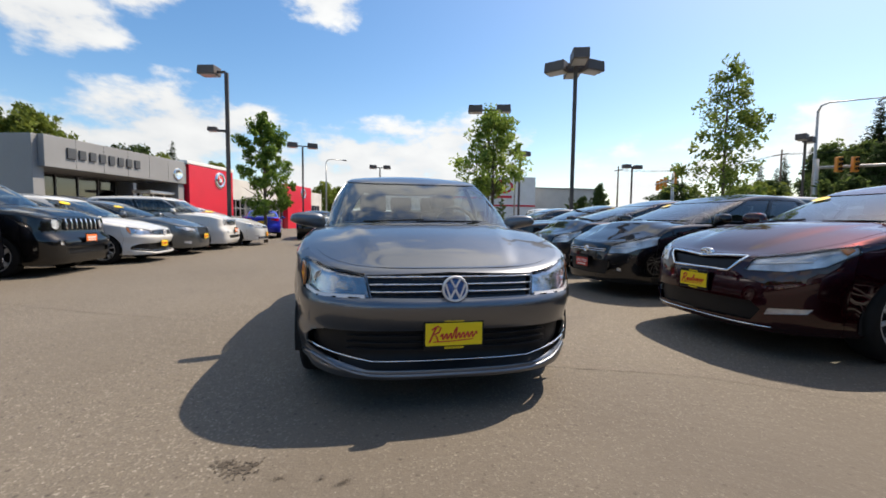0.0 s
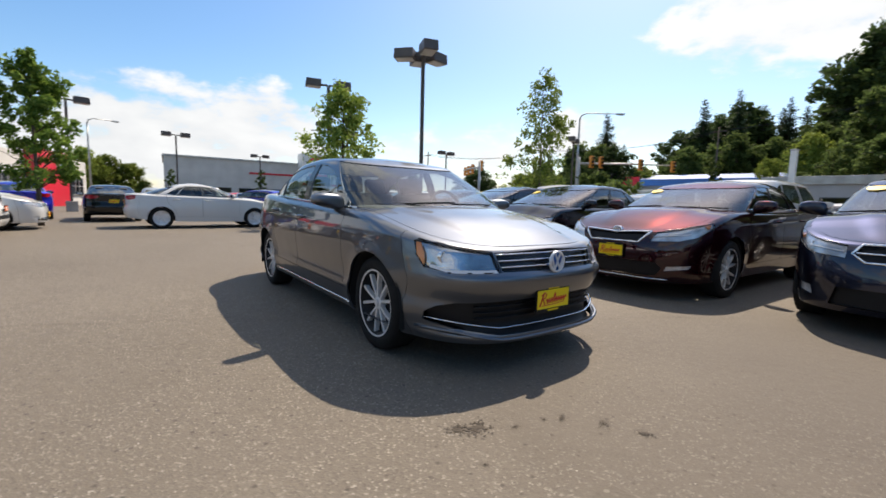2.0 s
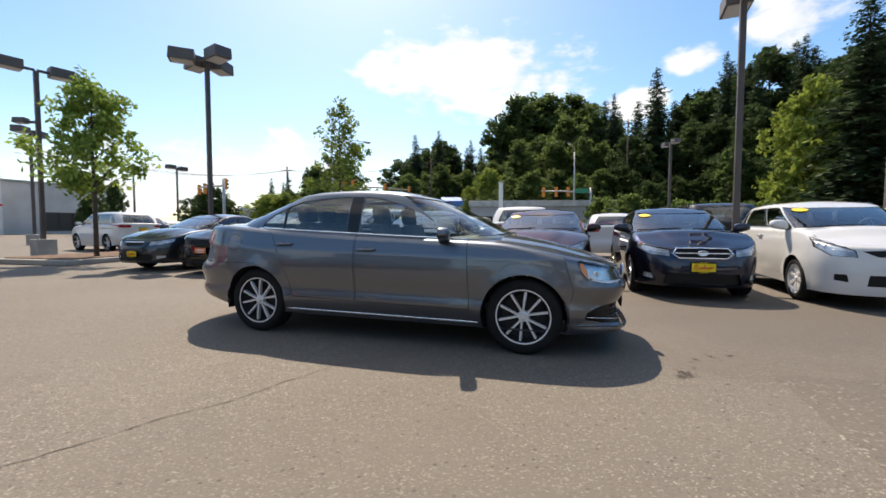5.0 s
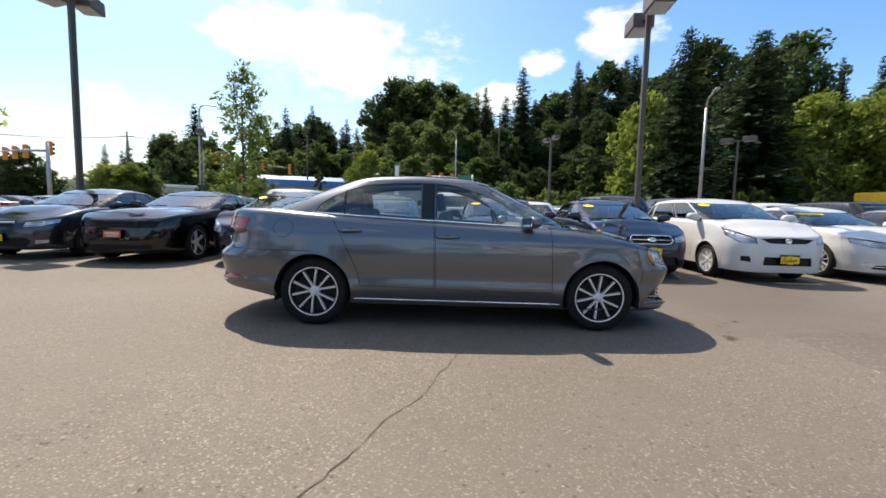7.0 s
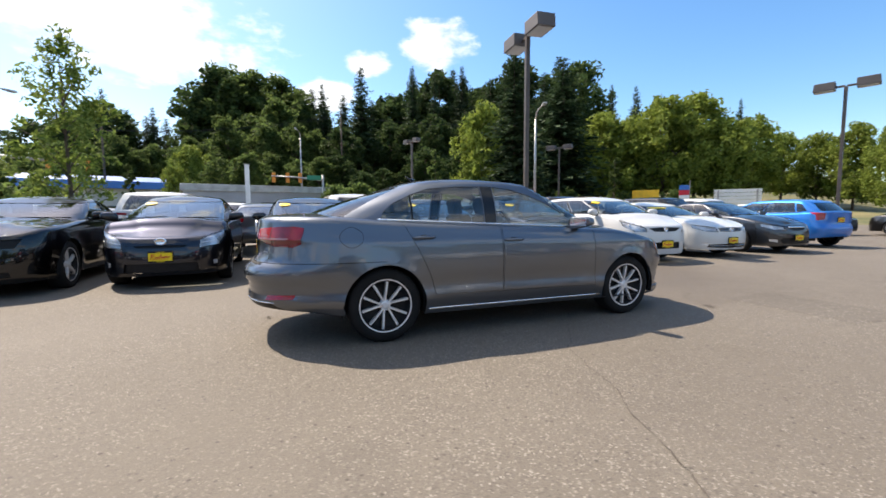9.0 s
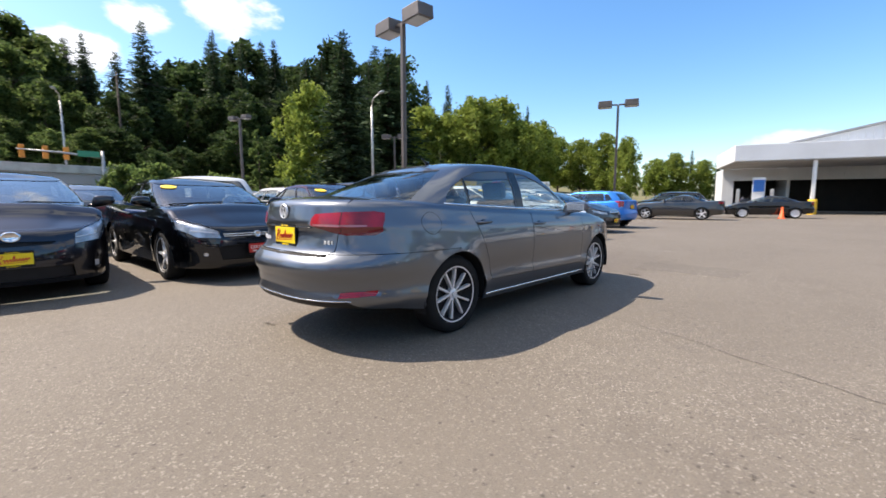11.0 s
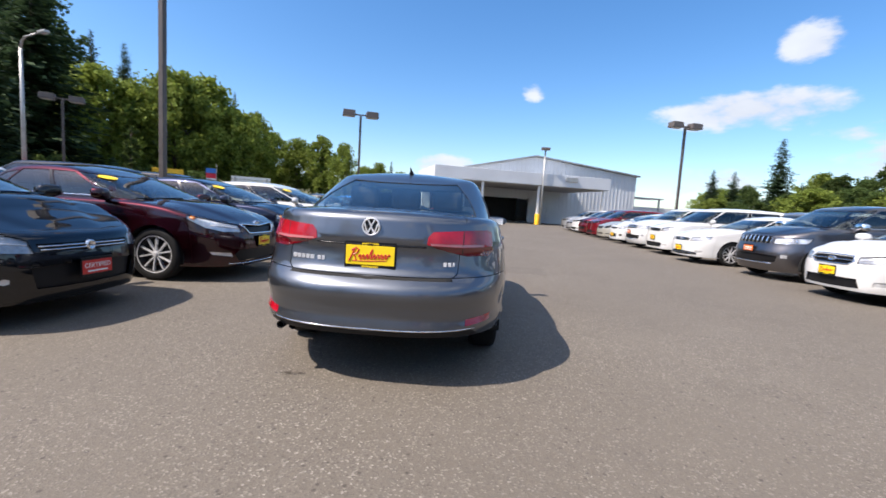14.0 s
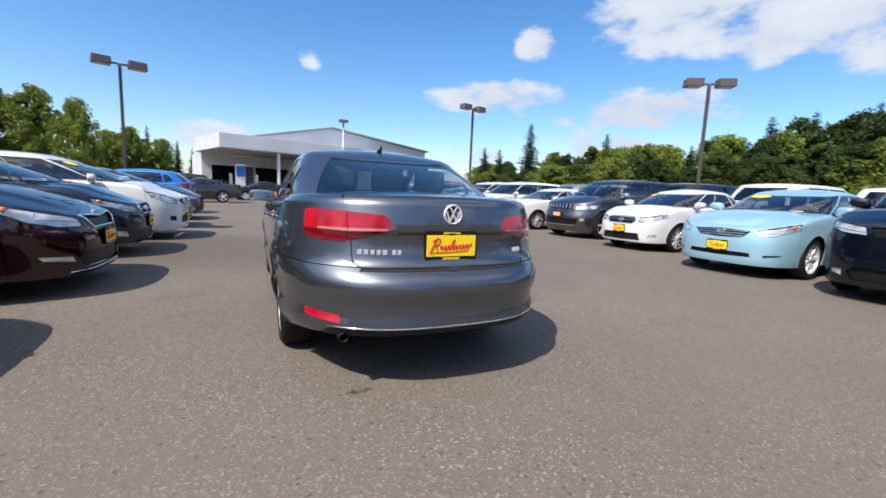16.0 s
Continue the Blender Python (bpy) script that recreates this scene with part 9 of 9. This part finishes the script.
gable_wall(0.5, 26.6, 9.0, (6.7, 7.4), 8.9, (0.5, 9.8, 3.2))
part("low_wall", box_bm(1.0, 0.25, 4.4, (-4.5, 9.125, 2.2), 0), SIDING, shed)
part("lintel", box_bm(4.5, 0.25, 1.2, (-1.75, 9.125, 3.8), 0), SIDING, shed)
gable = bmesh.new()
for sx, xa, xb in ((1, 0.3, 10.4), (1, 10.4, 27.0)):
    za, zb = (6.68, 8.95) if xa < 5 else (8.95, 7.4)
    q = [gable.verts.new(p) for p in ((xa, 8.6, za), (xb, 8.6, zb), (xb, 34, zb), (xa, 34, za), (xa, 8.6, za + 0.18), (xb, 8.6, zb + 0.18), (xb, 34, zb + 0.18), (xa, 34, za + 0.18))]
    for fcs in ((3, 2, 1, 0), (4, 5, 6, 7), (0, 1, 5, 4), (1, 2, 6, 5), (2, 3, 7, 6), (3, 0, 4, 7)):
        gable.faces.new([q[k] for k in fcs])
part("roof", gable, ROOF_GREY, shed)
part("side_wall", box_bm(0.25, 24.6, 7.3, (26.5, 21.4, 3.65), 0), SIDING, shed)
part("side_wall", box_bm(0.25, 24.6, 6.6, (0.65, 21.6, 3.3), 0), SIDING, shed)
part("low_side_wall", box_bm(0.25, 4.2, 4.4, (-4.87, 11.3, 2.2), 0), SIDING, shed)
part("back_wall", box_bm(25.6, 0.25, 6.4, (13.6, 33.8, 3.2), 0), SIDING, shed)
part("bay_floor", box_bm(14.6, 4.2, 0.05, (2.5, 11.4, 0.03), 0), CONCRETE, shed)
# near-black back and ceiling put the bay's shade into their colour
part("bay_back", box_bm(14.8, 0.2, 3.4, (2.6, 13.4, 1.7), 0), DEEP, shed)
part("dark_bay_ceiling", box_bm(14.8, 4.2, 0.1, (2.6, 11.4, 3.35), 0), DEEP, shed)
for sx_ in (0, 6.8, 15.2):
    part("canopy_post", box_bm(0.24, 0.24, 4.5, (sx_, 0.15, 2.25), 0.02), WHITE, shed)
part("roof_unit", box_bm(1.5, 0.2, 0.5, (10.6, -0.36, 5.35), 0.02), GALV, shed)
part("side_canopy", box_bm(7.0, 3.0, 0.18, (29.5, 12.0, 4.6), 0.02), ROOF_GREY, shed)
part("side_canopy_post", box_bm(0.2, 0.2, 4.5, (32.6, 11.0, 2.25), 0.02), GALV, shed)
part("low_annexe", box_bm(12, 6, 3.3, (32.0, 14.5, 1.65), 0.02), WHITE, shed)
bp = part("blue_poster", box_bm(0.9, 0.06, 2.2, (-3.6, 0.4, 2.0), 0.01), WHITE, shed)
part("poster_field", box_bm(0.8, 0.06, 1.0, (-3.6, 0.36, 2.4), 0.01), BLUE_ROOF, bp)
for bx, by in ((-1.56, -42.02), (-8.03, -44.12)):
    bo = new("bollard")
    bo.matrix_basis = pose(bx, by, 0)
    tagged(bo, "yellow steel guard around a white canopy post", "bollard", "canopy bollards")
    v, f = lathe([(0.30, 0.0), (0.30, 1.18), (0.27, 1.24), (0.14, 1.24)], 20, "z")
    mesh_ob("sleeve", v, f, SAFETY, bo)
pl = new("wall_light")
pl.matrix_basis = pose(-8.3, -43.7, 0)
tagged(pl, "single lamp mast rising through the canopy front", "lamp post")
part("pole", tube([(0, 0, 0), (0, 0, 8.4)], 0.09, 8), GALV, pl, smooth=True)
part("lamp_head", box_bm(0.95, 0.5, 0.3, (0.0, 0.1, 8.5), 0.03), LAMP_GREY, pl)
for px_, py_ in ((2.6, -35.5), (0.6, -36.4)):
    gp = new("guard_post")
    gp.matrix_basis = pose(px_, py_, 0)
    tagged(gp, "square grey guard post before the shed", "post")
    part("post", box_bm(0.22, 0.22, 2.0, (0, 0, 1.0), 0.02), GALV, gp)
co_ = new("traffic_cone")
co_.matrix_basis = pose(-0.6, -29.5, 0)
tagged(co_, "orange traffic cone on the asphalt", "traffic cone")
v, f = lathe([(0.16, 0.03), (0.14, 0.06), (0.03, 0.72), (0.001, 0.72)], 16, "z")
mesh_ob("cone", v, f, CONE, co_)
part("base", box_bm(0.38, 0.38, 0.04, (0, 0, 0.02), 0.01), CONE, co_)
again("big_suv", "dark vehicle parked under the canopy", (0.012, 0.013, 0.02), 0.3, 0.2, -50.5, -90 + 18, True)
again("dark_sedan", "black sedan parked before the shed", (0.008, 0.008, 0.009), 0.2, 2.6, -30.2, -90 + 195, True)
again("crossover", "dark crossover parked behind the coupe", (0.015, 0.015, 0.016), 0.3, 8.0, -28.5, 110, True)
again("dark_sedan", "black sedan beside the canopy post", (0.008, 0.008, 0.009), 0.2, -11.5, -46.2, 90 + 18, True)

# ---------------------------------------------------------------- billboards and banner at the south-east edge
sg = new("board_sign")
sg.matrix_basis = pose(27, -46, 0, 0, 0, 32)
tagged(sg, "white slatted sign board on posts beyond the rows", "sign")
for px_ in (-1.8, 1.8):
    part("post", box_bm(0.16, 0.16, 3.6, (px_, 0, 1.8), 0.01), GALV, sg)
for i in range(5):
    part("board", box_bm(4.4, 0.08, 0.36, (0, -0.1, 1.9 + 0.4 * i), 0.01), WHITE, sg)
bn = new("feather_banner")
bn.matrix_basis = pose(25.5, -36.5, 0, 0, 0, 35)
tagged(bn, "tall striped feather banner on a thin pole", "banner")
part("pole", tube([(0, 0, 0), (0, 0, 4.3)], 0.03, 6), GALV, bn)
for i in range(6):
    part("stripe", box_bm(0.9, 0.03, 0.48, (0.48, 0, 1.1 + 0.5 * i), 0.01), (WHITE, CLADDING_RED, BLUE_ROOF)[i % 3], bn)
yb = new("feather_banner")
yb.matrix_basis = pose(29.5, -35.0, 0, 0, 0, 35)
tagged(yb, "yellow board standing behind the rows", "banner")
part("board", box_bm(2.6, 0.1, 1.8, (0, 0, 2.6), 0.02), SAFETY, yb)
part("post", box_bm(0.14, 0.14, 1.8, (0, 0.02, 0.9), 0.01), GALV, yb)
# poles and wires along the road
wires = bmesh.new()
tops = []
for px_, py_, ph in ((70, 24, 13), (74, -10, 16), (66, -44, 15), (44, 64, 11), (60, 48, 12)):
    po = new("utility_pole")
    z_ = hill(px_, py_)
    po.matrix_basis = pose(px_, py_, z_)
    tagged(po, "weathered wooden utility pole along the road", "utility pole", "utility poles")
    part("pole", tube([(0, 0, 0), (0, 0, ph)], [0.17, 0.11], 8), BARK, po, smooth=True)
    part("crossarm", box_bm(0.12, 2.2, 0.14, (0, 0, ph - 0.7), 0.01), BARK, po)
    tops.append((px_, py_, z_ + ph - 0.65))
order = [3, 4, 0, 1, 2]
for a_, b_ in zip(order, order[1:]):
    for dy in (-0.9, 0.0, 0.9):
        A, B = Vector(tops[a_]) + Vector((0, dy, 0)), Vector(tops[b_]) + Vector((0, dy, 0))
        tube([A.lerp(B, k / 8) - Vector((0, 0, 1.1 * (1 - (k / 4 - 1) ** 2))) for k in range(9)], 0.018, 4, wires)
wo = part("overhead_wires", wires, DEEP, None)
tagged(wo, "dark overhead wires strung between the poles", "wires", kind="structure")
